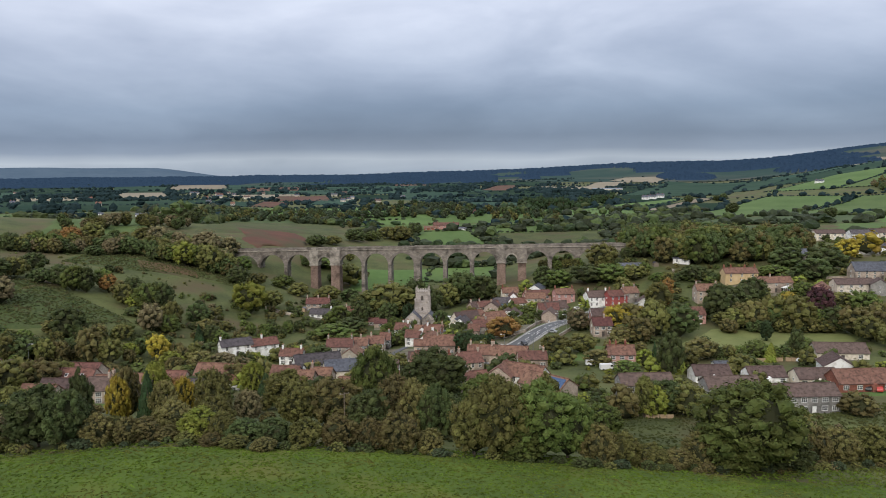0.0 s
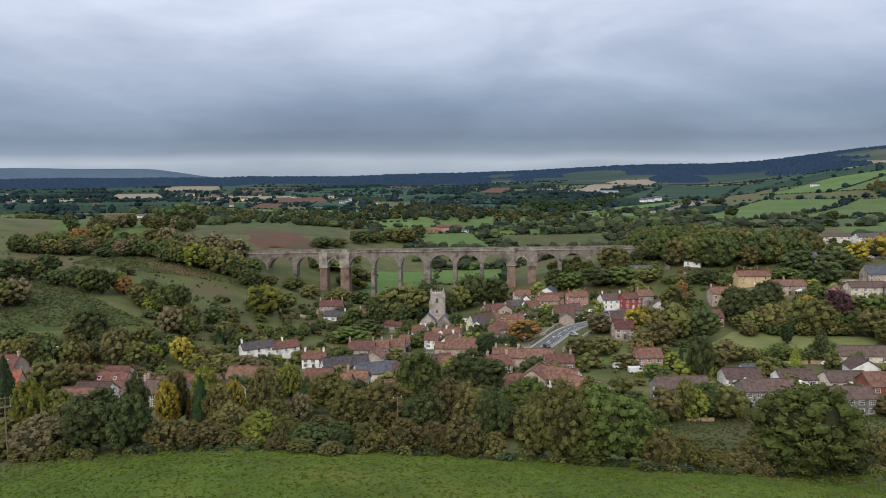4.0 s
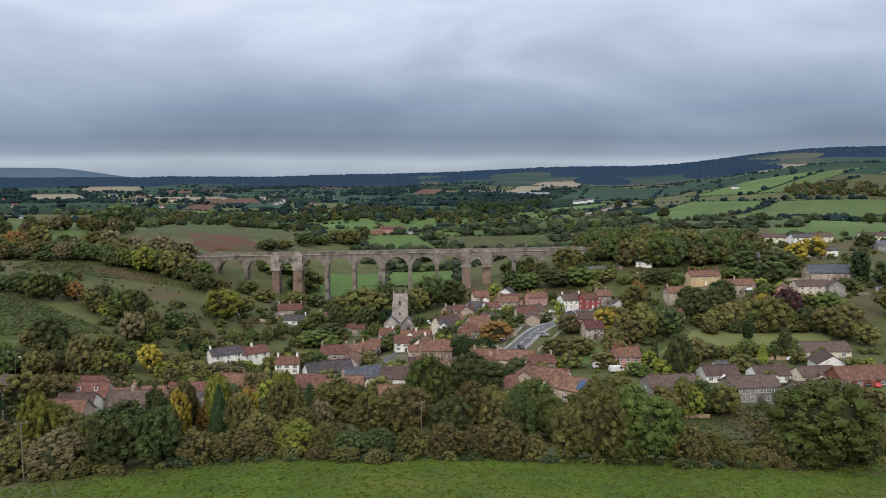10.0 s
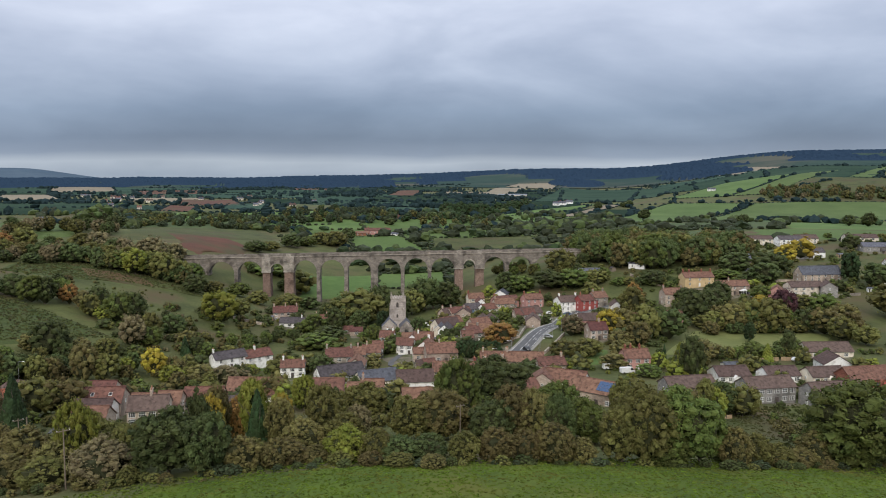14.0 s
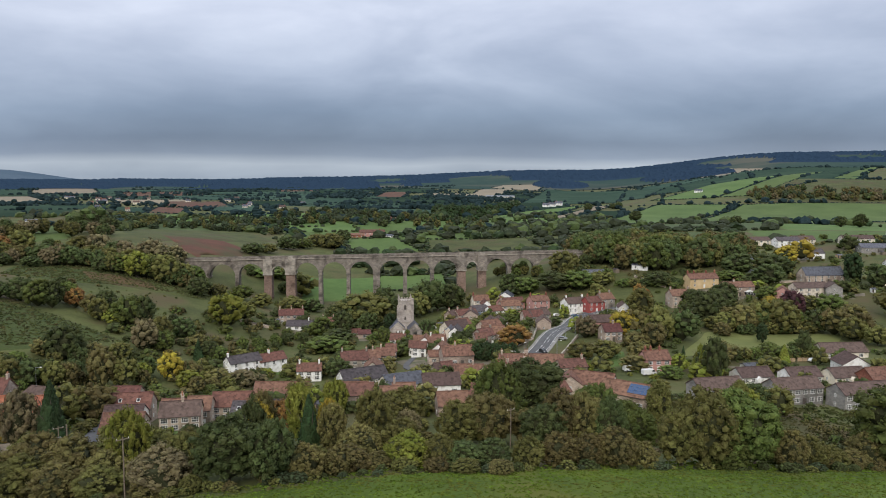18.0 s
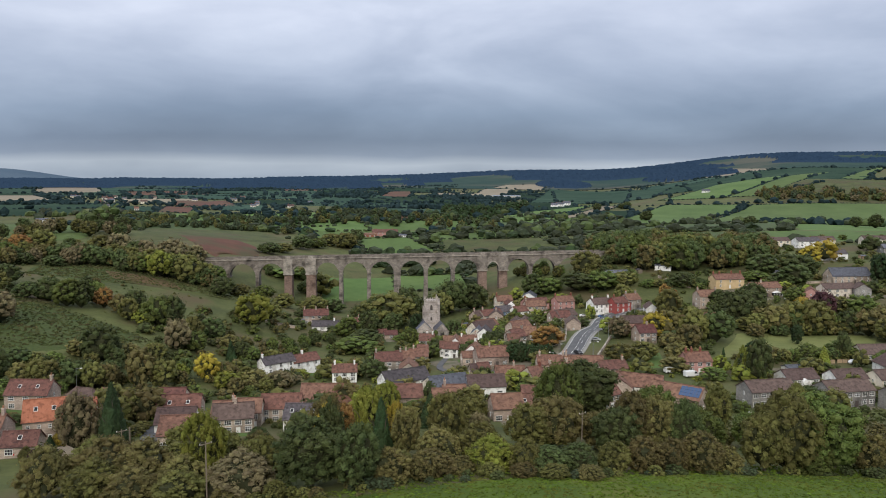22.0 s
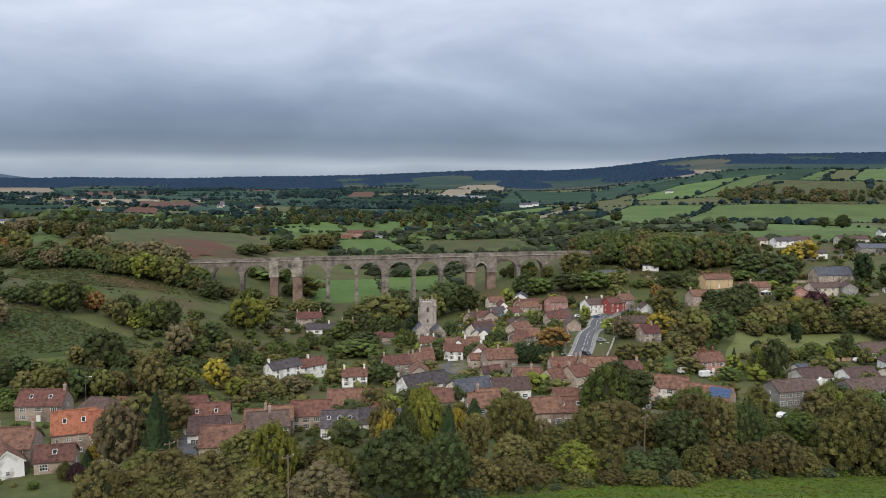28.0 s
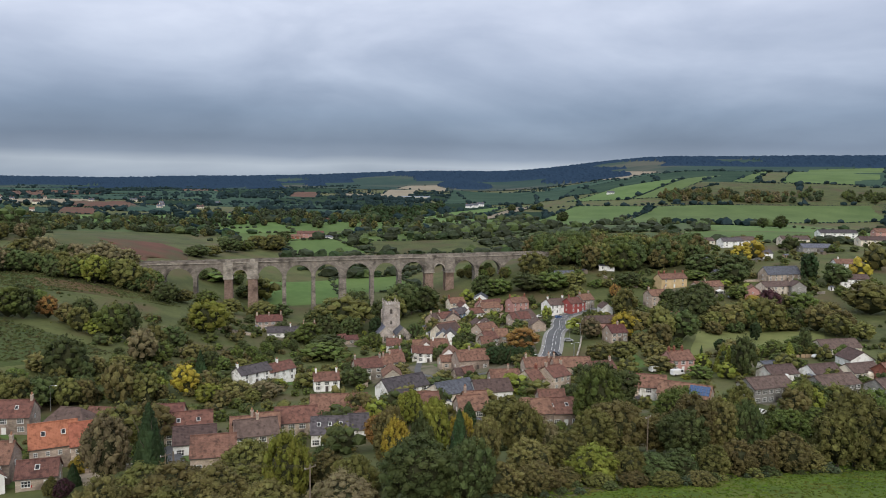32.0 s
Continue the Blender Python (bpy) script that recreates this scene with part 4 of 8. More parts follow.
def crown(shape, detail, colour, k):
    key = (shape, detail, colour, k)
    if key not in CROWNS:
        lobes, leaves, size, big = LEAF_TALLY[detail]
        if shape == "cone":
            lobes = int(lobes * 1.3)
        seed = (sum(map(ord, shape + detail)) * 31 + k * 101) % 9973
        CROWNS[key] = crown_mesh("crown", seed, lobes, leaves, size, shape, LEAF[colour], big)
        CROWN_FACES[CROWNS[key].name] = np.array([tuple(p.vertices) for p in CROWNS[key].polygons])
        CROWN_INNER[CROWNS[key].name] = [p.material_index for p in CROWNS[key].polygons]
    return CROWNS[key]


def tree(x, y, h, w=None, colour="green", shape="round", detail="mid", z=None, label="", group=""):
    """A tree or bush of height h and spread w standing on the ground."""
    x, y = float(x), float(y)
    w = w or h * 0.85
    bush = shape == "bush"
    name = "bush" if bush else ("conifer" if shape == "cone" else "tree")
    kinds = {"bush": "bush in the hedge and gardens", "cone": "conifer with a pointed crown", "tall": "tall narrow tree", "round": "broad-leaved tree with a rounded ragged crown"}
    t = thing(name, x, y, (ground(x, y) if z is None else z) - 0.15, float(rng.uniform(0, 360)), label or LABELS[colour] + " " + kinds[shape], "bush" if bush else "tree", group)
    c = shared("crown", crown(shape, detail, colour, int(rng.integers(0, 3 if detail != "near" else 2))), t)
    low = 0.0
    c.location, c.scale = (0, 0, low), (w, w * rng.uniform(0.9, 1.1), h - low)
    if not bush:
        tr = shared("trunk", TRUNKS[int(rng.integers(0, 3))], t)
        tr.scale = (h * 0.8, h * 0.8, h * 0.92)
    return t


class Thicket:
    """Gathers many crowns that nobody could count into one mesh for each leaf colour."""

    def __init__(self, name, label):
        self.name, self.label, self.v, self.f, self.n, self.m = name, label, {}, {}, {}, {}

    def add(self, x, y, h, w, colour, shape="round", detail="far"):
        me = crown(shape, detail, colour, int(rng.integers(0, 3)))
        co = np.empty(len(me.vertices) * 3)
        me.vertices.foreach_get("co", co)
        co = co.reshape(-1, 3)
        a = rng.uniform(0, math.tau)
        ca, sa = math.cos(a), math.sin(a)
        p = np.stack([(co[:, 0] * ca - co[:, 1] * sa) * w + x, (co[:, 0] * sa + co[:, 1] * ca) * w + y, co[:, 2] * h + ground(x, y) - 0.2], -1)
        base = self.n.get(colour, 0)
        self.v.setdefault(colour, []).append(p)
        self.f.setdefault(colour, []).extend((CROWN_FACES[me.name] + base).tolist())
        self.m.setdefault(colour, []).extend(CROWN_INNER[me.name])
        self.n[colour] = base + len(p)

    def link(self, category="shrubs"):
        for c in self.v:
            me = raw(self.name, np.concatenate(self.v[c]).tolist(), self.f[c], [LEAF[c], CORE_SHADE])
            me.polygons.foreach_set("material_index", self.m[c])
            tagged(new(self.name, me), LABELS[c] + " " + self.label, category, kind="stuff")


def wood(front, depth, n, low, high, colours, detail="mid", label="woodland crowns in a belt of trees"):
    """A belt of n close-set trees behind a front line, over a few trunks."""
    t = Thicket("woodland", label)
    pts = [np.array(p, float) for p in front]
    for i in range(n):
        k = rng.uniform(0, len(pts) - 1)
        j = int(k)
        p = pts[j] + (pts[j + 1] - pts[j]) * (k - j)
        away = p / np.linalg.norm(p)
        p = p + away * depth * rng.uniform(0, 1) + rng.normal(0, 2.5, 2)
        h = rng.uniform(low, high)
        t.add(p[0], p[1], h, h * rng.uniform(0.8, 1.05), colours[int(rng.integers(0, len(colours)))], "round", detail)
    t.link("woodland")

# ---- the parish church ----
def make_church():
    c = thing("church", 15.5, 404.0, ground(15.5, 404.0) - 0.6, -10, "old grey stone parish church with a square pinnacled tower", "church")
    t = 3.6
    bm = bmesh.new()
    add_box(bm, -t, -t, 0, t, t, 19.2, taper=0.03)
    tower = part("tower", bm, CHURCH_STONE, c)
    for z in (7.0, 13.0, 18.6):
        part("string_course", box_bm(-t - 0.15, -t - 0.15, z, t + 0.15, t + 0.15, z + 0.35), PALE_STONE, tower)
    for sx in (-1, 1):
        for sy in (-1, 1):
            bm = bmesh.new()
            add_box(bm, sx * t - 0.7, sy * t - 0.7, 0, sx * t + 0.7, sy * t + 0.7, 15.5, taper=0.25)
            part("buttress", bm, CHURCH_STONE, tower)
            bm = bmesh.new()
            add_box(bm, sx * (t - 0.3) - 0.32, sy * (t - 0.3) - 0.32, 18.9, sx * (t - 0.3) + 0.32, sy * (t - 0.3) + 0.32, 21.0)
            add_box(bm, sx * (t - 0.3) - 0.36, sy * (t - 0.3) - 0.36, 21.0, sx * (t - 0.3) + 0.36, sy * (t - 0.3) + 0.36, 21.9, taper=0.9)
            part("pinnacle", bm, PALE_STONE, tower)
    for k in range(4):
        for i in range(5):
            bm = box_bm(-0.42, -0.2, 0, 0.42, 0.2, 0.95)
            m = part("merlon", bm, CHURCH_STONE, tower)
            a = k * math.pi / 2
            off = -t + 0.85 + i * (2 * t - 1.7) / 4
            m.location = (math.cos(a) * off + math.sin(a) * (t - 0.25), math.sin(a) * off - math.cos(a) * (t - 0.25), 18.95)
            m.rotation_euler = (0, 0, a)
    arch = [(-0.7, 0), (0.7, 0), (0.7, 1.9), (0.45, 2.5), (0, 2.9), (-0.45, 2.5), (-0.7, 1.9)]
    for k in range(4):
        for z, s in ((14.2, 1.0), (8.6, 0.7)):
            bm = bmesh.new()
            add_prism(bm, [(x * s * 1.25, zz * s * 1.1) for x, zz in arch], -0.12, 0.1)
            w = part("window", bm, PALE_STONE, tower)
            a = k * math.pi / 2
            w.location, w.rotation_euler = (math.sin(a) * t * 0.985, -math.cos(a) * t * 0.985, z), (0, 0, a)
            bm = bmesh.new()
            add_prism(bm, [(x * s * 0.85, zz * s * 0.95 + 0.12) for x, zz in arch], -0.16, 0.1)
            part("louvre", bm, DARK_PAINT, w)
    part("stair_turret", box_bm(t - 0.6, -t - 0.9, 0, t + 1.0, -t + 0.7, 20.4, taper=0.08), CHURCH_STONE, tower)
    # nave and two chancel gables towards the village
    for name, x0, x1, y0, y1, ev, ri in (("nave", -8.2, -0.6, -13.5, 1.0, 5.2, 3.6), ("aisle", 1.2, 8.0, -15.5, -2.0, 5.0, 3.4)):
        m, hw = (x0 + x1) / 2, (x1 - x0) / 2
        bm = bmesh.new()
        add_prism(bm, [(x0, 0), (x1, 0), (x1, ev), (m, ev + ri), (x0, ev)], y0, y1)
        n = part(name, bm, CHURCH_STONE, c)
        bm = bmesh.new()
        sl = ri / hw
        add_prism(bm, [(x0 - 0.35, ev - 0.35 * sl), (m, ev + ri), (x1 + 0.35, ev - 0.35 * sl), (x1 + 0.35, ev - 0.35 * sl + 0.25), (m, ev + ri + 0.3), (x0 - 0.35, ev - 0.35 * sl + 0.25)], y0 + 0.4, y1)
        part("roof", bm, SLATE, n)
        bm = bmesh.new()
        add_prism(bm, [(x0 - 0.4, ev - 0.4 * sl), (m, ev + ri + 0.05), (x1 + 0.4, ev - 0.4 * sl), (x1 + 0.4, ev + 0.35), (m, ev + ri + 0.75), (x0 - 0.4, ev + 0.35)], y0 - 0.15, y0 + 0.45)
        part("coping", bm, PALE_STONE, n)
        bm = bmesh.new()
        add_prism(bm, [(m + x * 1.7, 1.6 + zz * 1.35) for x, zz in arch], y0 - 0.10, y0 + 0.2)
        w = part("window", bm, PALE_STONE, n)
        for q in (-0.62, 0.0, 0.62):
            bm = bmesh.new()
            add_prism(bm, [(m + q + x * 0.36, 1.8 + zz * 1.05) for x, zz in arch], y0 - 0.14, y0 + 0.2)
            part("pane", bm, PANE, w)
        for i in range(3):
            for xs, sgn in ((x0, -1), (x1, 1)):
                part("buttress", box_bm(xs - 0.45, y0 + 1.5 + i * 4.6, 0, xs + 0.45, y0 + 2.3 + i * 4.6, ev - 0.8, taper=0.2), CHURCH_STONE, n)


make_church()

# ---- houses of the village ----
house(-43.1, 430.4, -5, 13.4, 7.0, 5, 2.8, RUBBLE, MAROON_TILE, "stone cottage row with maroon tiled roof", stacks=(-1, 0, 1), front=4, back=2)
house(-37.7, 415.4, -14, 18.1, 7.0, 2.8, 2.4, WHITE_RENDER, DARK_TILE, "long white bungalow with dark tiled roof", stacks=(0.3,), front=5)
house(-23.9, 420.9, -10, 6.6, 6.0, 4.2, 2.4, RUBBLE, MAROON_TILE, "small stone cottage with red roof", stacks=(-1, 1), front=2)
house(-12.7, 404.0, -5, 7.5, 5.0, 2.3, 1.6, RUBBLE, MAROON_TILE, "low stone outbuilding with red roof", front=1, gable=0, category='outbuilding')
house(2.1, 361.9, -20, 7.1, 7.0, 4.8, 2.6, WHITE_RENDER, PANTILE, "white rendered cottage with pantile roof", stacks=(0.9,), front=2)
house(9.6, 350.4, -20, 4.8, 6.0, 4.4, 2.4, WHITE_RENDER, PANTILE, "white cottage with red pantiles", front=2)
house(5.6, 332.6, -25, 6.7, 6.0, 4.4, 2.4, WHITE_RENDER, PANTILE, "white gabled cottage with pantile roof", front=2)
house(11.5, 319.0, 60, 9.5, 6.0, 4.6, 2.6, WHITE_RENDER, PANTILE, "white gable-fronted cottage with red roof", front=2, stacks=(0.8,))
house(16.4, 340.8, -10, 7.0, 7.0, 4.6, 2.5, RUBBLE, PANTILE, "stone cottage with pantile roof", front=2, stacks=(1,))
house(-19.3, 319.4, -8, 7.6, 8.0, 4.8, 2.6, RUBBLE, PANTILE, "stone cottage in a row with pantile roof", stacks=(0.2,), front=3)
house(-12.1, 323.9, -8, 7.7, 8.0, 4.8, 2.6, RUBBLE, PANTILE, "stone cottage in a row with brown pantiles", stacks=(-0.6,), front=3)
house(-7.5, 333.9, -8, 4.7, 7.0, 4.8, 2.6, GREY_STONE, PANTILE, "grey stone end cottage with pantiles", stacks=(0.9,), front=2)
house(-22.1, 299.9, 75, 9.5, 7.0, 4.4, 2.6, PALE_STONE, PANTILE, "stone cottage with its gable to the lane", front=2)
house(-30.1, 212.9, -12, 6.4, 8.0, 4.6, 2.8, RUBBLE, PANTILE, "stone house with red pantiles", stacks=(-1,), front=3)
house(-34.9, 206.9, -12, 6.3, 8.0, 4.6, 2.8, RUBBLE, PANTILE, "stone house with weathered pantiles", front=3)
house(5.4, 290.1, 5, 4.7, 6.0, 2.8, 2.2, RUBBLE, PANTILE, "low stone outbuilding with pantiles", front=1)
house(9.9, 249.4, 10, 5.4, 8.0, 4.8, 2.6, CREAM_RENDER, PANTILE, "rendered cottage with pantile roof", stacks=(1,), front=2)
house(18.9, 249.5, 12, 8.1, 9.0, 5.2, 2.8, RUBBLE, MAROON_TILE, "stone house with white windows and red roof", stacks=(-1, 1), front=3, win='sash')
house(15.3, 209.7, 10, 6.8, 8.0, 4.4, 2.6, RUBBLE, MAROON_TILE, "stone cottage with maroon roof", stacks=(-0.9,), front=3)
house(35.5, 376.0, 18, 13.1, 9.0, 4.8, 3.4, CREAM_RENDER, BROWN_TILE, "cream gabled house with brown roof", front=3)
house(30.4, 368.6, 65, 9.5, 6.0, 3.8, 2.6, CREAM_RENDER, SLATE, "small gable-fronted house with slates", front=2, bargeboard=WHITE_PAINT)
house(35.4, 330.1, 15, 7.4, 8.0, 4.6, 2.6, PALE_STONE, PANTILE, "stone cottage with pantiles", front=2, stacks=(1,))
house(47.0, 355.4, 15, 10.5, 8.0, 5, 2.8, RUBBLE, PANTILE, "stone house with red pantiles", front=3)
house(48.2, 416.1, 20, 10.4, 8.0, 5, 2.8, RUBBLE, BROWN_TILE, "stone house with brown roof", front=2, stacks=(-1,))
house(56.0, 411.9, 70, 9.5, 8.0, 5, 2.8, RUBBLE, BROWN_TILE, "gabled stone house with brown roof", front=2, stacks=(-1,))
house(62.6, 419.1, 15, 10.2, 8.0, 5, 2.6, BLUE_RENDER, DARK_TILE, "blue-painted terrace with white dormers", front=3, win='sash')
house(71.8, 441.9, 0, 9.9, 7.0, 4.8, 2.8, CREAM_RENDER, PANTILE, "cream cottage with red roof", front=2, stacks=(-1,))
house(71.9, 432.0, 80, 9.5, 5.0, 4.4, 2.4, WHITE_RENDER, PANTILE, "white gable-fronted cottage with red roof", front=1)
house(70.9, 414.3, 15, 8.8, 7.0, 4.4, 2.4, WHITE_RENDER, MAROON_TILE, "white cottage with red roof", front=2)
house(60.0, 388.6, 75, 9.5, 7.0, 3.6, 2.4, WHITE_RENDER, BROWN_TILE, "white gable-fronted garage block with brown roof", front=1)
house(62.7, 382.0, 75, 9.5, 7.0, 3.6, 2.4, WHITE_RENDER, BROWN_TILE, "white gable-fronted garage block with brown roof", front=1)
house(83.8, 421.2, 8, 15.0, 8.0, 5, 2.6, PINK_RENDER, PANTILE, "pink stone terrace with pantiles", stacks=(-1,), front=3)
house(88.4, 440.7, 60, 9.5, 8.0, 3.6, 2.4, WHITE_RENDER, SLATE, "white house with slate roof", front=1)
house(83.9, 382.5, 20, 13.4, 8.0, 4.8, 3, RUBBLE, BROWN_TILE, "stone house with brown roof beside the road", front=3)
house(97.0, 411.3, 4, 11.1, 8.0, 5.4, 2.6, PINK_RENDER, PANTILE, "pink rendered house with pantile roof", stacks=(-1, 1), front=3, win='sash')
house(110.4, 391.8, 4, 12.3, 9.0, 5.4, 2.8, WHITE_RENDER, BROWN_TILE, "white roadside inn with brown roof", stacks=(-0.9, 0.9), front=4, win='sash')
house(119.3, 386.1, 6, 10.4, 8.0, 5.4, 2.6, RED_RENDER, MAROON_TILE, "red-painted terraced house with maroon roof", stacks=(-0.8,), front=3, win='sash')
house(127.0, 387.2, 6, 8.5, 8.0, 5.4, 2.8, PALE_STONE, PANTILE, "pale stone terraced house with pantiles", stacks=(-0.9, 0.8), front=2, win='sash')
house(83.5, 300.7, -5, 8.1, 8.0, 4.6, 2.8, RUBBLE, MAROON_TILE, "stone house with maroon roof", stacks=(0.3,), front=3)
house(109.8, 319.3, -12, 10.3, 9.0, 4.6, 3, RUBBLE, MAROON_TILE, "stone house with maroon roof and white gables", front=3, bargeboard=WHITE_PAINT)
house(129.1, 370.0, 70, 9.5, 6.0, 3.6, 2.4, WHITE_RENDER, BROWN_TILE, "white gable-fronted house beside the road", front=1, bargeboard=WHITE_PAINT)
house(63.1, 198.2, -4, 15.1, 8.0, 5, 2.4, GREY_STONE, BROWN_TILE, "grey stone semi-detached pair with brown roof", stacks=(), front=6)
house(86.8, 193.4, -4, 15.3, 8.0, 5, 2.4, GREY_STONE, BROWN_TILE, "grey stone semi-detached pair with brown roof", front=6)
house(102.8, 183.6, -4, 17.4, 8.0, 5, 2.4, GREY_STONE, BROWN_TILE, "grey stone semi-detached pair with brown roof", front=6)
house(93.9, 221.0, -6, 11.7, 8.0, 2.7, 2.4, WHITE_RENDER, BROWN_TILE, "white bungalow with brown roof", front=4, porch=True)
house(110.1, 216.7, -6, 11.7, 8.0, 2.7, 2.4, WHITE_RENDER, BROWN_TILE, "white bungalow with brown roof and porch", front=4, porch=True)
house(124.2, 212.1, -6, 12.6, 8.0, 2.7, 2.4, CREAM_RENDER, BROWN_TILE, "cream bungalow with brown roof", front=4, porch=True)
house(136.1, 204.1, -4, 21.3, 9.0, 2.9, 3.2, RED_BRICK, PANTILE, "red brick bungalow with orange-brown roof", front=5, porch=True)
house(74.0, 249.6, -10, 9.4, 8.0, 4.6, 2.6, PINK_RENDER, PANTILE, "pinkish stone house with pantile roof in a garden", stacks=(-0.9, -0.4, 0.4), front=3)
house(155.6, 246.8, -12, 18.3, 9.0, 2.8, 2.8, CREAM_RENDER, BROWN_TILE, "cream bungalow with brown roof", front=3)
house(141.7, 227.1, 72, 9.5, 10.0, 2.8, 3, WHITE_RENDER, BROWN_TILE, "white gable-fronted bungalow with brown roof", front=2, gable=2)
house(191.2, 389.8, -4, 18.4, 8.0, 5.4, 2.6, YELLOW_RENDER, PANTILE, "ochre stone house with four chimneys and ivy", stacks=(-1, -0.55, 0.35, 1), front=3, win='sash', gable=0)
house(197.9, 366.4, -4, 18.1, 8.0, 5, 2.6, RUBBLE, PANTILE, "stone house with pantile roof and conservatory", stacks=(-0.2,), front=3, win='sash')
house(160.6, 365.7, -8, 11.1, 9.0, 6, 2.8, RUBBLE, PANTILE, "tall stone house with hipped red roof", stacks=(-1, 1), front=3, win='sash')
house(210.9, 345.0, 50, 9.5, 8.0, 4.6, 2.8, PINK_RENDER, PANTILE, "pinkish stone gabled cottage with pantiles", front=2)
house(253.9, 364.8, -8, 24.3, 9.0, 4.6, 4.2, RUBBLE, SLATE, "stone chapel schoolroom with steep slate roof", front=6, win='sash')
house(227.6, 344.7, -6, 19.2, 8.0, 5, 2.4, CREAM_RENDER, BROWN_TILE, "cream semi-detached houses with brown roof", front=4, back=3)
house(237.4, 338.1, 60, 9.5, 8.0, 5, 2.6, GREY_STONE, BROWN_TILE, "grey stone gabled house with brown roof", front=2)
house(244.6, 421.7, -10, 10.1, 7.0, 4, 2.6, PALE_STONE, SLATE, "pale stone cottage with slates", front=2)
house(231.5, 390.9, -10, 9.1, 6.0, 2.8, 1.8, GREY_STONE, SLATE, "grey stone cottage with slate roof", front=2)
house(312.3, 495.6, -8, 20.9, 9.0, 4.6, 2.2, CREAM_RENDER, BROWN_TILE, "cream chalet bungalow with brown roof", front=4)
house(325.6, 477.9, -8, 18.0, 9.0, 4.6, 2.4, WHITE_RENDER, DARK_TILE, "white gabled house with dark roof", front=3)
house(293.1, 422.3, -10, 23.8, 9.0, 4, 2.4, WHITE_RENDER, DARK_TILE, "white house with dark tiled roof and balcony", front=4)
house(300.2, 512.6, -8, 14.9, 8.0, 3.6, 2.2, WHITE_RENDER, DARK_TILE, "white bungalow with dark roof", front=3)
house(368.4, 455.7, -20, 22.2, 9.0, 4.6, 2.2, CREAM_RENDER, BROWN_TILE, "cream house with brown roof on the hillside", front=3)
house(437.4, 472.7, -20, 32.5, 9.0, 4.6, 2.4, WHITE_RENDER, DARK_TILE, "white villa with dark roof and wide windows", front=4)
house(350.4, 420.9, -20, 22.3, 9.0, 3.2, 2.4, GREY_STONE, SLATE, "grey bungalow with slate roof", front=3)
house(412.8, 422.2, -22, 22.1, 9.0, 4.4, 2.4, CREAM_RENDER, BROWN_TILE, "cream house with brown roof", front=3)
house(483.5, 464.7, -22, 15.8, 8.0, 4.8, 2.6, PINK_RENDER, PANTILE, "pink house with orange roof", front=2)
house(311.5, 364.4, -22, 17.1, 8.0, 4.6, 2.6, WHITE_RENDER, PANTILE, "white house with red roof", front=3, stacks=(-0.7, 0.8))
house(279.1, 335.1, -22, 17.6, 8.0, 4.6, 2.4, WHITE_RENDER, BROWN_TILE, "white house with brown roof", front=3)
house(270.5, 320.4, -22, 12.0, 8.0, 2.8, 2.2, RUBBLE, BROWN_TILE, "low stone house with brown roof", front=2)
house(-133.7, 210.6, 4, 9.3, 8.0, 5.4, 4, RUBBLE, ORANGE_TILE, "converted stone barn with bright orange roof", front=4, win='small', skylights=2, gable=0, door=False)
house(-126.5, 210.3, 4, 7.9, 8.0, 5.2, 3.8, RUBBLE, ORANGE_TILE, "stone barn wing with bright orange roof", front=3, win='small', gable=0, door=False)
house(-135.5, 195.3, -6, 7.4, 6.0, 2.8, 2.4, RUBBLE, PANTILE, "low stone outbuilding with mossy pantiles", front=2, skylights=1)
house(-146.6, 203.5, -12, 13.0, 8.0, 5, 3.2, RUBBLE, PANTILE, "stone cottage with mossy pantiles and brick chimneys", stacks=(1, -0.2), front=3)
house(-145.2, 195.6, -72, 7.0, 6.0, 3.6, 2.4, WHITE_RENDER, PANTILE, "white gabled cottage wing with pantiles", front=2, bargeboard=WHITE_PAINT)
house(-146.4, 255.0, -16, 12.4, 8.0, 4.8, 3.4, RUBBLE, MAROON_TILE, "stone house with maroon roof and rooflights", front=3, skylights=2, stacks=(1,))
house(-131.7, 249.2, -30, 12.1, 9.0, 3.2, 3.6, RUBBLE, BROWN_TILE, "stone barn with hipped brown roof", hip=0.8, front=2)
house(-122.8, 250.7, -30, 9.9, 8.0, 3.2, 3, RUBBLE, PANTILE, "stone barn with pantile roof", front=2)
house(-108.3, 246.1, -12, 10.2, 9.0, 4.4, 3, RUBBLE, MAROON_TILE, "stone house with maroon roof", front=3)
house(-104.0, 226.5, -8, 11.4, 9.0, 4.4, 3.4, RUBBLE, MAROON_TILE, "stone house with maroon roof and skylights", front=4, skylights=2)
house(-104.0, 212.5, -8, 9.5, 9.0, 3.4, 2.8, WHITE_RENDER, BROWN_TILE, "white gabled bungalow with brown roof", front=3, gable=1)
house(-102.0, 194.9, -10, 9.2, 9.0, 3.8, 3.2, RUBBLE, PANTILE, "stone cottage with pink pantiles and dormer gable", front=3)
house(-92.3, 216.3, -10, 5.9, 8.0, 4.4, 2.8, RUBBLE, PANTILE, "stone cottage with pantile roof", front=2, stacks=(0.9,))
house(-85.7, 220.3, -10, 6.4, 8.0, 4.4, 2.8, RUBBLE, PANTILE, "stone cottage with red pantiles", front=2)
house(-76.9, 225.4, -10, 11.0, 8.0, 4.4, 3, RUBBLE, MAROON_TILE, "stone terrace with maroon roof", front=4)
house(-62.6, 233.7, -16, 15.8, 10.0, 4.2, 4, WHITE_RENDER, PANTILE, "large white gabled house with orange-brown roof", front=4, gable=2, bargeboard=DARK_PAINT)
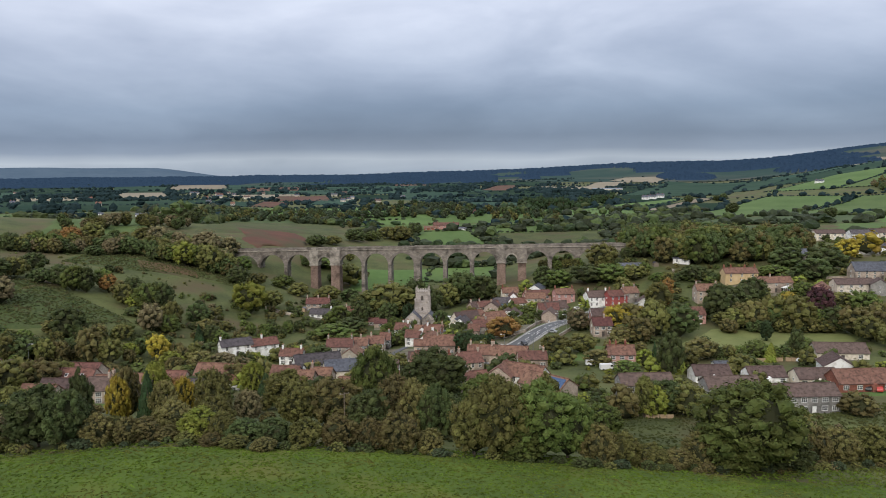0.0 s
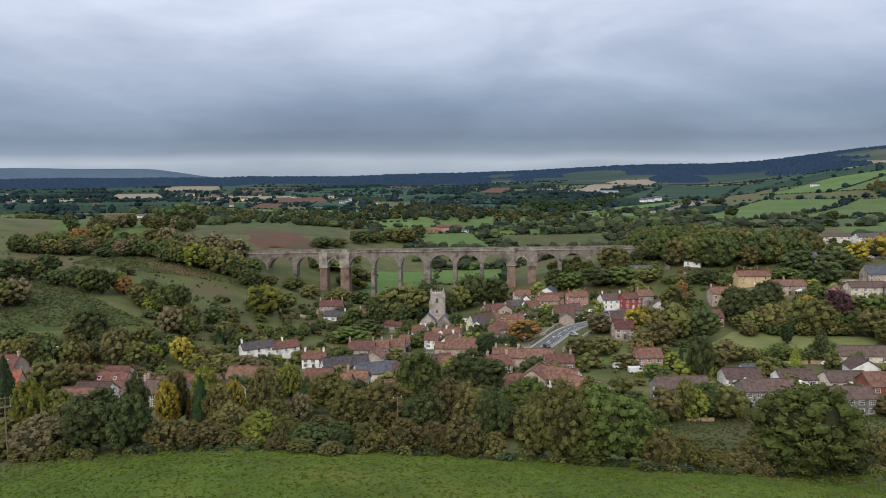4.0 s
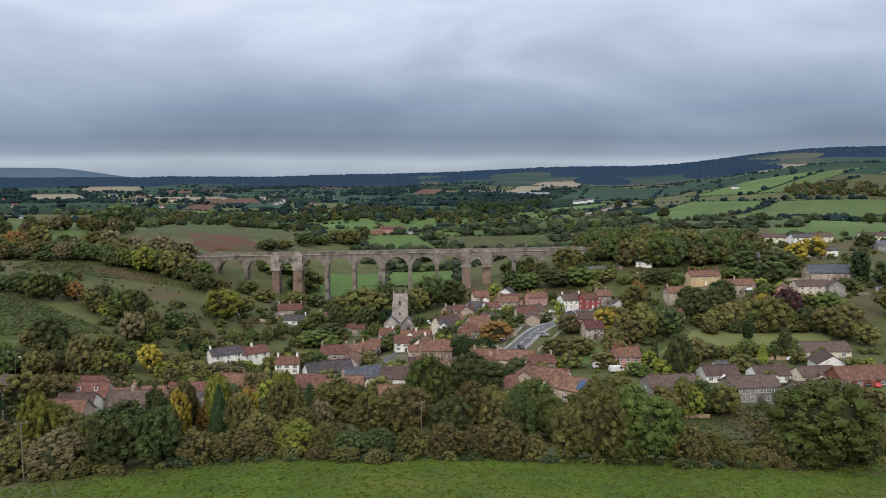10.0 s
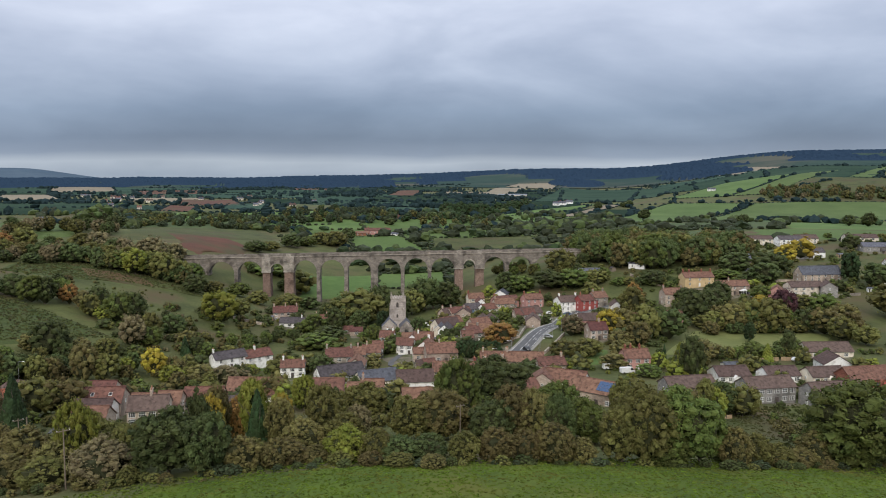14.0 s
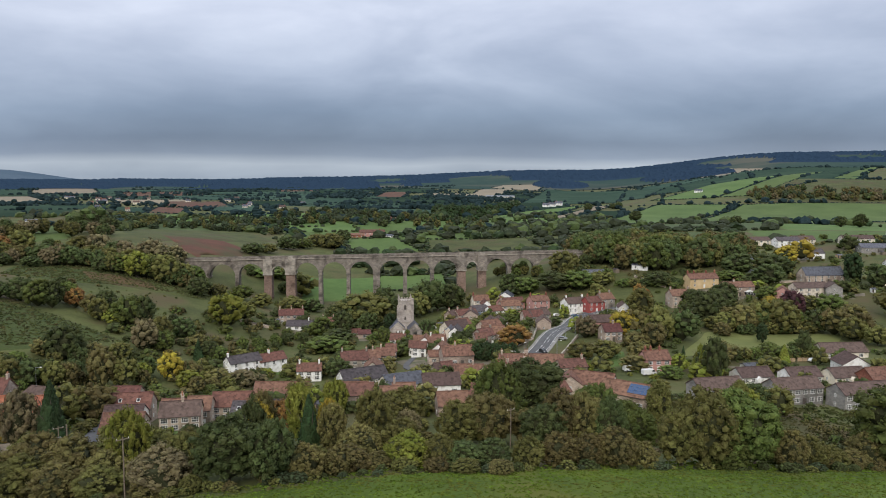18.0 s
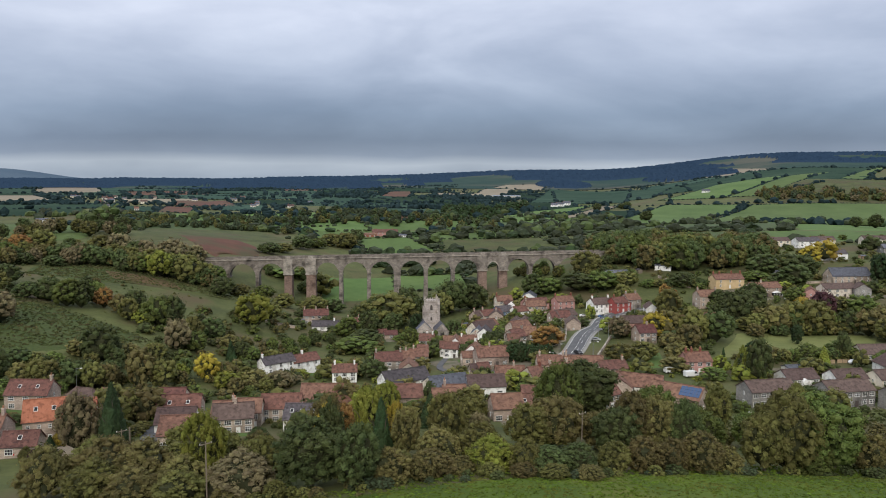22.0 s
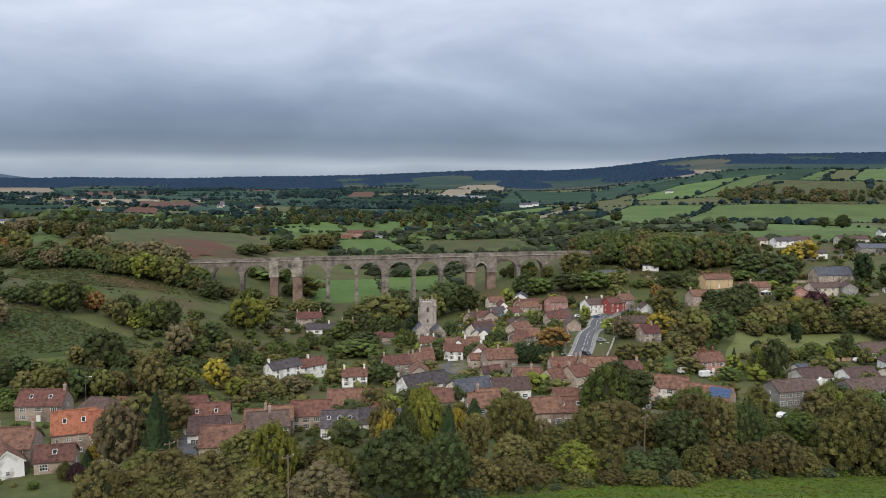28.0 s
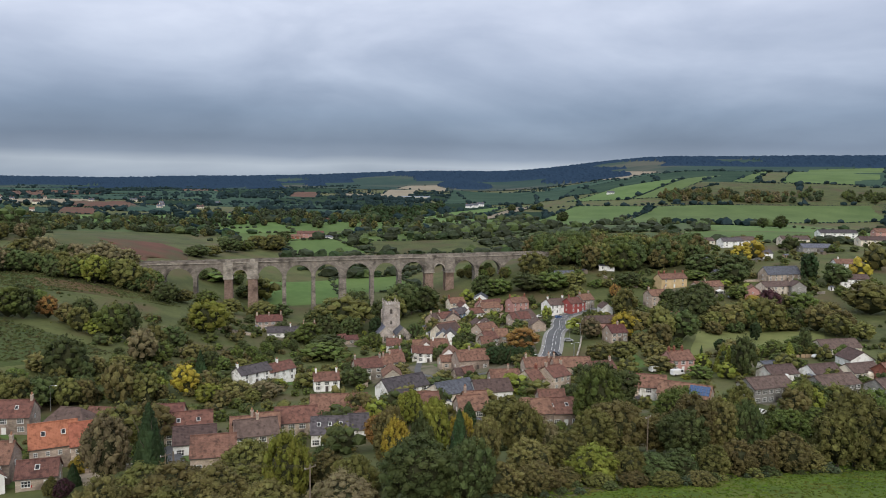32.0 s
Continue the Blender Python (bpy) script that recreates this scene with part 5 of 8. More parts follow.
house(-72.7, 207.3, -16, 9.0, 9.0, 3.6, 2.8, WHITE_RENDER, DARK_TILE, "white house with dark tiled roof and skylights", front=4, skylights=3)
house(-65.5, 207.0, -16, 5.0, 8.0, 3.6, 2.6, WHITE_RENDER, DARK_TILE, "white house with dark roof", front=2)
house(35.6, 202.6, -52, 15.0, 9.0, 4, 2.8, RUBBLE, PANTILE, "stone barn house with pantiles", front=4)
house(-12.9, 198.0, -14, 9.9, 9.0, 3.8, 2.8, RUBBLE, PANTILE, "stone cottages with orange-brown pantiles", front=4, skylights=2)
house(-34.1, 257.7, 14, 16.0, 8.0, 4.7, 3, WHITE_RENDER, DARK_TILE, "white gabled hall with dark tiled roof", front=4, bargeboard=DARK_PAINT)
house(-72.2, 318.0, 24, 13.5, 7.0, 4.6, 2.3, WHITE_RENDER, DARK_TILE, "white rendered house with dark roof joined to its neighbour", front=3, win='sash', stacks=(-1,))
house(-61.2, 322.5, 24, 12.0, 7.0, 5.0, 2.4, WHITE_RENDER, MAROON_TILE, "white rendered house with maroon roof joined to its neighbour", front=3, win='sash', stacks=(-0.1,))
house(-47.0, 303.8, -10, 9.5, 6.0, 4.3, 2.4, WHITE_RENDER, PANTILE, "white two-storey cottage with red roof", front=3, stacks=(-0.9, 0.9))
house(-27.5, 313.3, -6, 11.0, 8.0, 5.3, 2.8, PALE_STONE, PANTILE, "pale stone house with orange-brown pantiles", stacks=(-1, 1), front=3)
house(-24.2, 240.1, 10, 13.0, 9.0, 3.6, 2.6, CREAM_RENDER, SLATE, "cream house with blue-grey slate roof", front=3)
house(14.2, 305.0, -4, 13.0, 9.0, 4.2, 3.4, RUBBLE, PANTILE, "old stone house with tall mossy pantile roof", stacks=(-0.1,), front=4)
house(-12.2, 237.2, -8, 12.0, 8.0, 3.6, 2.8, WHITE_RENDER, BROWN_TILE, "white gabled house with mossy brown roof", front=3)
house(-20.4, 197.4, -8, 8.2, 8.0, 4, 2.8, RUBBLE, PANTILE, "stone cottage with orange-brown pantiles", front=3)
house(28.0, 275.1, -16, 11.0, 8.0, 3.8, 2.8, RUBBLE, PANTILE, "stone roadside house with red pantiles", stacks=(-0.9, 0.9), front=4, win='sash')
house(4.7, 259.0, -16, 10.3, 8.0, 4.4, 2.8, RUBBLE, PANTILE, "stone house with broad red pantile roof", front=3, stacks=(0.3,))
house(36.5, 264.9, -20, 14.0, 8.0, 4.0, 2.8, RUBBLE, PANTILE, "stone house with pantile roof and white gable", front=3, stacks=(-1,))
house(25.5, 219.4, 62, 9.5, 8.0, 4.8, 2.8, RUBBLE, PANTILE, "gabled stone house with brown pantiles", front=3)
house(43.1, 256.0, -4, 10.3, 7.0, 3.4, 2.2, RUBBLE, PANTILE, "long low stone range with pantiles", front=3, stacks=(0.9,))
house(31.8, 217.6, -38, 14.0, 8.0, 4.6, 3, WHITE_RENDER, PANTILE, "white cottage with dormers and pantile roof", front=4, gable=2)
house(-40.6, 222.5, -10, 6.9, 8.0, 4.2, 2.6, RUBBLE, PANTILE, "stone cottage with red pantile roof", front=2)
house(-6.2, 211.5, -20, 7.5, 8.0, 4, 2.6, RUBBLE, PANTILE, "stone house with broad red roof", front=3)
house(-42.2, 225.1, -12, 7.3, 8.0, 4.2, 2.6, RUBBLE, PANTILE, "stone cottage with pantile roof", front=2)
house(-39.6, 243.3, -12, 3.6, 6.0, 3, 1.8, WHITE_RENDER, DARK_TILE, "small white dark-roofed extension house", front=1)
house(-90.2, 211.0, -4, 10.1, 8.0, 4.4, 2.8, RUBBLE, BROWN_TILE, "stone cottages with brown roof", front=4, stacks=(0.1,))
house(81.6, 417.0, -4, 11.7, 8.0, 4.8, 2.6, RUBBLE, PANTILE, "stone house with pantile roof and white gable", front=3, stacks=(-1,))
house(80.2, 380.2, -4, 10.9, 8.0, 4.8, 2.8, RUBBLE, MAROON_TILE, "stone house with maroon roof near the junction", front=3)
house(73.6, 350.3, 70, 9.5, 7.0, 4, 2.6, RUBBLE, BROWN_TILE, "gabled stone annexe with brown roof", front=1)
house(61.1, 381.9, 65, 9.5, 7.0, 4, 2.4, WHITE_RENDER, BROWN_TILE, "white gable-fronted cottage with brown roof", front=1)
house(40.2, 331.9, -20, 10.6, 8.0, 4.6, 2.8, RUBBLE, PANTILE, "stone house with red pantiles above the lane", front=3)
house(40.3, 385.9, 20, 12.5, 8.0, 4.8, 2.8, CREAM_RENDER, PANTILE, "cream gabled house with red pantiles", front=3)
house(53.7, 415.1, 10, 12.3, 8.0, 5, 2.6, RUBBLE, MAROON_TILE, "stone house with maroon roof", front=3, stacks=(-0.9,))
house(32.4, 326.4, -10, 5.2, 6.0, 3.6, 2.4, RUBBLE, PANTILE, "low stone cottage with pantiles", front=2)
house(32.1, 363.3, 65, 9.5, 6.0, 4.2, 2.6, WHITE_RENDER, DARK_TILE, "white gable-fronted cottage with dark roof", front=1)
house(2.4, 363.1, -15, 5.6, 7.0, 4.6, 2.4, WHITE_RENDER, PANTILE, "white cottage with red pantiles below the church", front=2, stacks=(0,))
house(4.9, 339.4, -15, 5.3, 6.0, 4, 2.4, WHITE_RENDER, PANTILE, "white cottage with brown pantiles", front=2)
house(14.9, 338.5, -20, 7.5, 7.0, 4.4, 2.6, WHITE_RENDER, PANTILE, "white gabled cottage with red pantiles", front=2, stacks=(-0.8,))
house(11.6, 345.9, 70, 9.5, 6.0, 4.4, 2.6, WHITE_RENDER, PANTILE, "white gable-fronted cottage with pantiles", front=1)
house(8.4, 313.0, -6, 8.4, 6.0, 3.2, 2, RUBBLE, PANTILE, "low stone range with orange pantiles", front=2)
house(2.9, 290.4, -6, 5.1, 6.0, 2.8, 2, RUBBLE, BROWN_TILE, "low stone outbuilding with brown roof", front=1, category='outbuilding')
house(-8.0, 398.2, -6, 6.7, 6.0, 2.6, 1.6, RUBBLE, MAROON_TILE, "low stone outbuilding with maroon roof", front=1, category='outbuilding')
house(16.5, 217.7, -24, 7.2, 7.0, 3, 2.2, RUBBLE, BROWN_TILE, "low stone range with brown roof", front=2)
house(96.2, 327.9, -8, 17.3, 8.0, 4.2, 2.6, PINK_RENDER, BROWN_TILE, "pinkish villa with white gables", front=3, bargeboard=WHITE_PAINT)
house(134.1, 322.5, -8, 9.8, 8.0, 4.4, 2.8, PINK_RENDER, PANTILE, "pinkish stone house with faded red roof", front=2)
house(145.0, 436.2, -6, 13.9, 8.0, 3.2, 2.2, WHITE_RENDER, SLATE, "white bungalow with grey slate roof on the hillside", front=4)
house(106.5, 236.9, -6, 6.8, 4.0, 2.2, 0.6, WHITE_RENDER, SLATE, "small white garden building behind the bungalows", front=1, category='outbuilding')
house(339.3, 477.2, -10, 17.1, 8.0, 4.4, 2.4, CREAM_RENDER, BROWN_TILE, "cream hillside house with brown roof", front=3)

# ---- hedges, gardens and woods ----
tree(-72.2, 135.1, 6.9, 8.3, "olive", "bush", "near")
tree(-74.2, 145.2, 14.2, 7.6, "dark", "tall", "near")
tree(-64.6, 133.7, 5.9, 7.2, "olive", "bush", "near")
tree(-58.5, 132.1, 5.3, 8.2, "brown", "bush", "near")
tree(-48.5, 131.6, 7.2, 9.8, "lime", "bush", "near")
tree(-43.5, 128.2, 6.9, 6.5, "olive", "bush", "near")
tree(-39.9, 127.9, 5.5, 9.0, "dark", "bush", "near")
tree(-34.3, 127.1, 5.7, 8.9, "dark", "bush", "near")
tree(-28.6, 125.4, 6.4, 6.8, "olive", "bush", "near")
tree(-22.5, 125.8, 7.2, 7.8, "brown", "bush", "near")
tree(-16.9, 125.2, 6.8, 6.9, "brown", "bush", "near")
tree(-11.7, 125.8, 6.8, 7.8, "brown", "bush", "near")
tree(-6.1, 124.8, 5.4, 6.8, "brown", "bush", "near")
tree(-63.3, 153.0, 12.3, 5.0, "conifer", "cone", "near")
tree(-64.0, 162.7, 15.5, 7.9, "lime", "tall", "near")
tree(-67.3, 166.4, 8.1, 4.8, "rust", "bush", "near")
tree(-72.3, 162.6, 11.9, 6.1, "yellow", "round", "near")
tree(-58.1, 163.0, 11.0, 6.3, "yellow", "round", "near")
tree(-49.8, 153.0, 13.4, 9.4, "olive", "round", "near")
tree(-43.0, 155.2, 8.4, 6.9, "grey", "round", "near")
tree(-32.2, 153.6, 10.4, 10.6, "olive", "round", "near")
tree(-25.3, 155.5, 8.1, 8.2, "olive", "round", "near")
tree(-22.1, 163.1, 8.5, 5.4, "rust", "bush", "near")
tree(-15.0, 176.5, 19.2, 13.4, "green", "round", "near")
tree(-10.6, 148.4, 14.0, 14.6, "brown", "round", "near")
tree(-16.7, 145.5, 10.8, 11.3, "dark", "round", "near")
tree(-7.2, 145.1, 13.8, 9.6, "brown", "round", "near")
tree(-3.4, 142.0, 13.3, 7.8, "dark", "round", "near")
tree(2.4, 125.2, 12.7, 10.6, "olive", "round", "near")
tree(6.6, 125.0, 16.3, 13.8, "olive", "round", "near")
tree(14.9, 125.9, 16.0, 16.2, "green", "round", "near")
tree(20.8, 127.8, 14.0, 11.1, "green", "round", "near")
tree(10.8, 124.5, 8.9, 11.7, "green", "bush", "near")
tree(25.6, 123.6, 8.7, 8.3, "brown", "bush", "near")
tree(30.6, 123.9, 7.5, 7.8, "olive", "bush", "near")
tree(35.8, 124.3, 5.1, 7.9, "olive", "bush", "near")
tree(40.9, 124.6, 4.2, 7.6, "brown", "bush", "near")
tree(46.7, 126.1, 8.2, 9.0, "brown", "bush", "near")
tree(56.8, 126.6, 19.4, 24.7, "green", "round", "near")
tree(53.5, 125.8, 11.8, 17.8, "green", "bush", "near")
tree(63.4, 128.9, 11.4, 14.9, "dark", "bush", "near")
tree(75.6, 134.8, 9.1, 9.3, "brown", "bush", "near")
tree(82.5, 136.5, 8.6, 10.1, "brown", "bush", "near")
tree(89.9, 137.8, 9.0, 10.7, "olive", "bush", "near")
tree(55.0, 177.0, 12.5, 6.8, "olive", "tall", "near")
tree(62.7, 180.6, 10.0, 13.6, "dark", "round", "near")
tree(67.6, 179.1, 7.9, 5.4, "conifer", "bush", "mid")
tree(114.6, 177.1, 7.3, 10.5, "brown", "bush", "mid")
tree(-113.0, 160.5, 11.6, 14.1, "brown", "bush", "near")
tree(-107.0, 156.7, 10.9, 13.7, "brown", "bush", "near")
tree(-99.2, 148.1, 8.5, 11.2, "brown", "bush", "near")
tree(-89.8, 137.9, 8.7, 12.4, "grey", "bush", "near")
tree(-96.0, 150.5, 15.5, 8.8, "lime", "round", "near")
tree(-97.6, 173.5, 6.7, 9.0, "yellow", "bush", "near")
tree(-78.6, 135.9, 12.7, 13.7, "dark", "round", "near")
tree(-71.8, 131.5, 11.8, 9.2, "dark", "round", "near")
tree(-86.1, 145.2, 9.7, 8.0, "olive", "round", "near")
tree(-66.2, 131.0, 6.9, 7.7, "brown", "bush", "near")
tree(-61.0, 130.4, 5.9, 6.7, "brown", "bush", "near")
tree(-129.3, 191.9, 4.7, 2.8, "conifer", "cone", "near")
tree(-130.9, 185.6, 4.3, 4.2, "purple", "bush", "near")
tree(-128.3, 199.9, 4.3, 4.6, "yellow", "bush", "near")
tree(-133.0, 186.6, 4.6, 3.7, "olive", "bush", "near")
tree(-116.7, 173.6, 8.5, 11.8, "olive", "bush", "near")
tree(-108.9, 167.2, 7.9, 11.8, "brown", "bush", "near")
tree(-101.8, 162.1, 7.9, 11.5, "olive", "bush", "near")
tree(-96.9, 154.5, 6.9, 9.7, "dark", "bush", "near")
tree(-98.9, 170.4, 11.0, 11.2, "olive", "round", "near")
tree(-43.4, 189.5, 8.8, 6.1, "conifer", "cone", "near")
tree(-37.5, 181.4, 11.1, 12.9, "olive", "round", "near")
tree(2.0, 196.7, 16.8, 20.8, "dark", "round", "near")
tree(-24.8, 156.5, 12.2, 14.6, "brown", "round", "near")
tree(12.9, 179.8, 12.2, 13.3, "green", "round", "near")
tree(1.4, 159.2, 9.8, 10.5, "dark", "round", "near")
tree(10.3, 159.5, 11.1, 12.0, "green", "round", "near")
tree(-15.5, 154.1, 9.0, 10.7, "brown", "round", "near")
tree(-71.9, 166.8, 14.0, 8.1, "brown", "round", "near")
tree(10.0, 152.0, 9.1, 9.2, "green", "round", "near")
tree(-11.4, 124.7, 8.7, 9.5, "brown", "bush", "near")
tree(57.2, 177.2, 10.0, 9.2, "lime", "bush", "mid")
tree(66.9, 176.8, 9.9, 10.2, "olive", "round", "mid")
tree(-47.2, 141.1, 8.5, 9.5, "olive", "bush", "near")
tree(-54.9, 141.1, 7.7, 9.2, "brown", "bush", "near")
tree(-82.3, 152.9, 5.6, 9.2, "olive", "bush", "near")
tree(-86.0, 161.7, 8.2, 8.7, "brown", "bush", "near")
tree(-59.2, 149.9, 11.5, 7.5, "brown", "tall", "near")
tree(-115.5, 184.0, 17.3, 7.2, "conifer", "cone", "near")
tree(-123.4, 191.3, 15.3, 10.6, "grey", "round", "near")
tree(97.7, 302.0, 14.3, 15.2, "brown", "round", "mid")
tree(105.6, 296.6, 16.8, 15.2, "olive", "round", "mid")
tree(116.4, 295.0, 15.9, 15.3, "dark", "round", "mid")
tree(94.9, 284.2, 11.9, 12.1, "brown", "round", "mid")
tree(147.4, 281.8, 9.8, 6.7, "conifer", "tall", "mid")
tree(171.6, 304.9, 15.8, 14.1, "yellow", "round", "mid")
tree(153.2, 311.0, 11.3, 13.9, "brown", "round", "mid")
tree(146.7, 319.1, 17.2, 16.9, "dark", "round", "mid")
tree(23.2, 301.9, 8.7, 7.1, "conifer", "bush", "mid")
tree(25.8, 299.0, 8.7, 7.0, "conifer", "bush", "mid")
tree(28.4, 296.1, 8.7, 7.0, "conifer", "bush", "mid")
tree(31.0, 293.3, 8.6, 7.0, "conifer", "bush", "mid")
tree(33.6, 290.5, 8.6, 6.9, "conifer", "bush", "mid")
tree(-36.1, 302.3, 9.1, 10.9, "dark", "round", "mid")
tree(-49.8, 210.8, 11.2, 8.5, "lime", "round", "near")
tree(-65.8, 188.4, 9.1, 9.2, "rust", "round", "near")
tree(-54.1, 131.6, 3.5, 5.6, "brown", "bush", "near")
tree(-49.6, 128.4, 2.9, 5.6, "olive", "bush", "near")
tree(-45.0, 125.5, 2.9, 5.6, "brown", "bush", "near")
tree(-40.4, 122.8, 2.9, 5.6, "olive", "bush", "near")
tree(-35.2, 120.7, 2.9, 5.3, "brown", "bush", "near")
tree(-61.2, 132.3, 3.5, 5.8, "olive", "bush", "near")
tree(-67.6, 133.8, 3.9, 9.0, "brown", "bush", "near")
tree(114.7, 269.3, 6.5, 6.6, "conifer", "bush", "mid")
tree(143.8, 310.4, 7.4, 11.6, "olive", "round", "mid")
tree(-9.1, 282.3, 4.8, 12.7, "dark", "bush", "mid")
tree(-92.6, 163.9, 8.6, 10.3, "olive", "round", "near")
tree(-98.9, 165.0, 7.2, 8.1, "brown", "bush", "near")
tree(28.1, 173.6, 13.2, 9.4, "olive", "tall", "near")
tree(10.4, 160.1, 10.4, 9.9, "green", "round", "near")
tree(23.1, 154.7, 9.4, 10.9, "green", "round", "near")
tree(-2.1, 153.8, 9.0, 11.8, "brown", "round", "near")
tree(48.5, 174.3, 10.1, 9.4, "brown", "round", "mid")
tree(38.0, 158.1, 8.8, 10.7, "green", "bush", "near")
tree(-86.1, 163.6, 8.7, 6.9, "dark", "tall", "near")
tree(-123.9, 160.6, 11.4, 10.9, "brown", "bush", "near")
tree(-115.1, 154.2, 8.7, 11.5, "olive", "bush", "near")
tree(-107.5, 147.4, 7.3, 10.9, "brown", "bush", "near")
tree(-99.8, 143.0, 6.2, 10.5, "olive", "bush", "near")
tree(-91.3, 136.8, 4.8, 9.0, "brown", "bush", "near")
tree(-85.0, 133.1, 3.6, 5.0, "olive", "bush", "near")
tree(92.4, 304.0, 13.3, 15.5, "yellow", "round", "mid")
tree(100.7, 302.3, 10.6, 7.6, "purple", "round", "mid")
tree(75.4, 308.4, 11.2, 11.5, "grey", "round", "mid")
tree(67.4, 273.2, 8.3, 12.5, "olive", "round", "mid")
tree(129.9, 354.8, 17.4, 14.7, "olive", "round", "mid")
tree(150.6, 390.6, 9.2, 7.2, "rust", "round", "mid")
tree(165.2, 334.9, 15.1, 15.8, "dark", "round", "mid")
tree(157.3, 339.1, 10.1, 12.8, "dark", "round", "mid")
tree(153.5, 302.5, 12.0, 12.8, "brown", "round", "mid")
tree(145.4, 304.5, 10.6, 11.7, "olive", "round", "mid")
tree(161.4, 300.2, 13.4, 14.5, "dark", "round", "mid")
tree(168.0, 292.9, 16.8, 16.0, "olive", "round", "mid")
tree(192.2, 314.9, 14.7, 12.7, "purple", "round", "mid")
tree(181.7, 287.8, 12.0, 12.9, "dark", "round", "mid")
tree(129.0, 246.4, 6.9, 4.5, "lime", "cone", "mid")
tree(190.5, 272.0, 9.0, 11.0, "green", "round", "mid")
tree(87.0, 235.1, 10.4, 10.1, "dark", "round", "mid")
tree(83.2, 233.5, 11.2, 4.0, "lime", "cone", "mid")
tree(87.7, 251.9, 8.0, 2.6, "conifer", "cone", "mid")
tree(81.1, 244.6, 7.3, 7.1, "lime", "bush", "mid")
tree(115.0, 231.3, 5.2, 9.2, "green", "bush", "mid")
tree(268.9, 410.9, 13.7, 15.1, "yellow", "round", "mid")
tree(148.0, 256.8, 7.3, 14.2, "green", "bush", "mid")
tree(42.6, 312.1, 10.6, 16.3, "rust", "round", "mid")
tree(-1.8, 431.1, 21.6, 29.8, "olive", "round", "mid")
tree(-13.4, 429.8, 15.5, 21.1, "olive", "round", "mid")
tree(43.4, 456.8, 22.2, 23.3, "dark", "round", "mid")
tree(55.8, 455.5, 17.9, 19.7, "dark", "round", "mid")
tree(7.2, 404.7, 13.1, 10.0, "conifer", "tall", "mid")
tree(-19.0, 428.4, 14.1, 13.2, "dark", "round", "mid")
tree(-32.4, 364.3, 9.3, 19.8, "green", "bush", "mid")
tree(-23.7, 384.9, 9.1, 17.8, "dark", "bush", "mid")
tree(21.5, 430.8, 18.6, 16.6, "dark", "round", "mid")
tree(23.8, 388.9, 10.8, 9.1, "dark", "bush", "mid")
tree(71.1, 393.8, 6.9, 12.4, "green", "bush", "mid")
tree(95.1, 453.8, 14.4, 14.2, "dark", "round", "mid")
tree(103.4, 443.9, 11.3, 17.5, "green", "round", "mid")
tree(118.5, 434.9, 12.3, 24.3, "dark", "round", "mid")
tree(130.7, 424.0, 12.8, 20.5, "green", "round", "mid")
tree(141.7, 421.1, 10.4, 17.1, "olive", "round", "mid")
tree(133.6, 454.5, 18.3, 21.8, "olive", "round", "mid")
tree(171.7, 402.7, 10.2, 16.9, "dark", "bush", "mid")
tree(226.2, 402.7, 14.4, 21.4, "dark", "round", "mid")
tree(226.3, 375.0, 13.7, 20.3, "dark", "round", "mid")
tree(214.7, 394.5, 7.0, 17.3, "green", "bush", "mid")
tree(163.7, 358.3, 10.9, 12.3, "dark", "round", "mid")
tree(203.6, 348.3, 9.5, 12.6, "green", "bush", "mid")
tree(207.2, 321.6, 9.1, 14.9, "olive", "bush", "mid")
tree(210.1, 309.5, 11.9, 14.7, "green", "round", "mid")
tree(205.3, 291.4, 11.4, 14.0, "brown", "round", "mid")
tree(78.9, 268.4, 8.0, 11.1, "brown", "bush", "mid")
tree(66.6, 251.0, 6.4, 12.4, "brown", "round", "mid")
tree(71.2, 234.4, 5.1, 9.9, "green", "bush", "mid")
tree(-0.8, 381.2, 9.1, 8.9, "green", "bush", "mid")
tree(126.7, 394.1, 13.4, 13.2, "olive", "round", "mid")
tree(178.0, 349.4, 14.9, 16.4, "dark", "round", "mid")
tree(164.5, 352.0, 11.4, 12.9, "dark", "round", "mid")
tree(162.3, 301.5, 16.5, 16.5, "olive", "round", "mid")
tree(191.4, 316.6, 14.5, 10.8, "purple", "round", "mid")
tree(176.1, 293.6, 11.2, 10.8, "green", "bush", "mid")
tree(185.7, 280.8, 13.6, 14.9, "brown", "round", "mid")
tree(184.0, 256.0, 9.5, 12.0, "olive", "round", "mid")
tree(236.6, 291.0, 18.4, 26.5, "olive", "round", "mid")
tree(182.8, 267.8, 11.8, 13.3, "olive", "round", "mid")
tree(86.3, 239.3, 11.1, 6.7, "lime", "cone", "mid")
tree(87.9, 232.9, 9.1, 6.7, "lime", "cone", "mid")
tree(141.4, 250.0, 12.5, 7.3, "dark", "tall", "mid")
tree(127.1, 252.4, 7.7, 11.1, "green", "bush", "mid")
tree(271.0, 338.7, 15.0, 18.6, "dark", "round", "mid")
tree(268.0, 355.9, 19.1, 15.1, "conifer", "tall", "mid")
tree(330.3, 357.4, 16.7, 16.6, "olive", "round", "far")
tree(294.3, 341.9, 13.6, 13.9, "yellow", "round", "far")
tree(287.6, 419.3, 14.3, 18.5, "yellow", "round", "far")
tree(242.7, 389.7, 15.4, 22.9, "dark", "round", "mid")
tree(222.6, 378.5, 9.2, 18.3, "dark", "bush", "mid")
tree(341.4, 433.5, 11.4, 13.7, "dark", "round", "far")
tree(88.0, 285.9, 7.7, 12.5, "brown", "round", "mid")
tree(103.2, 317.2, 9.8, 15.4, "yellow", "round", "mid")
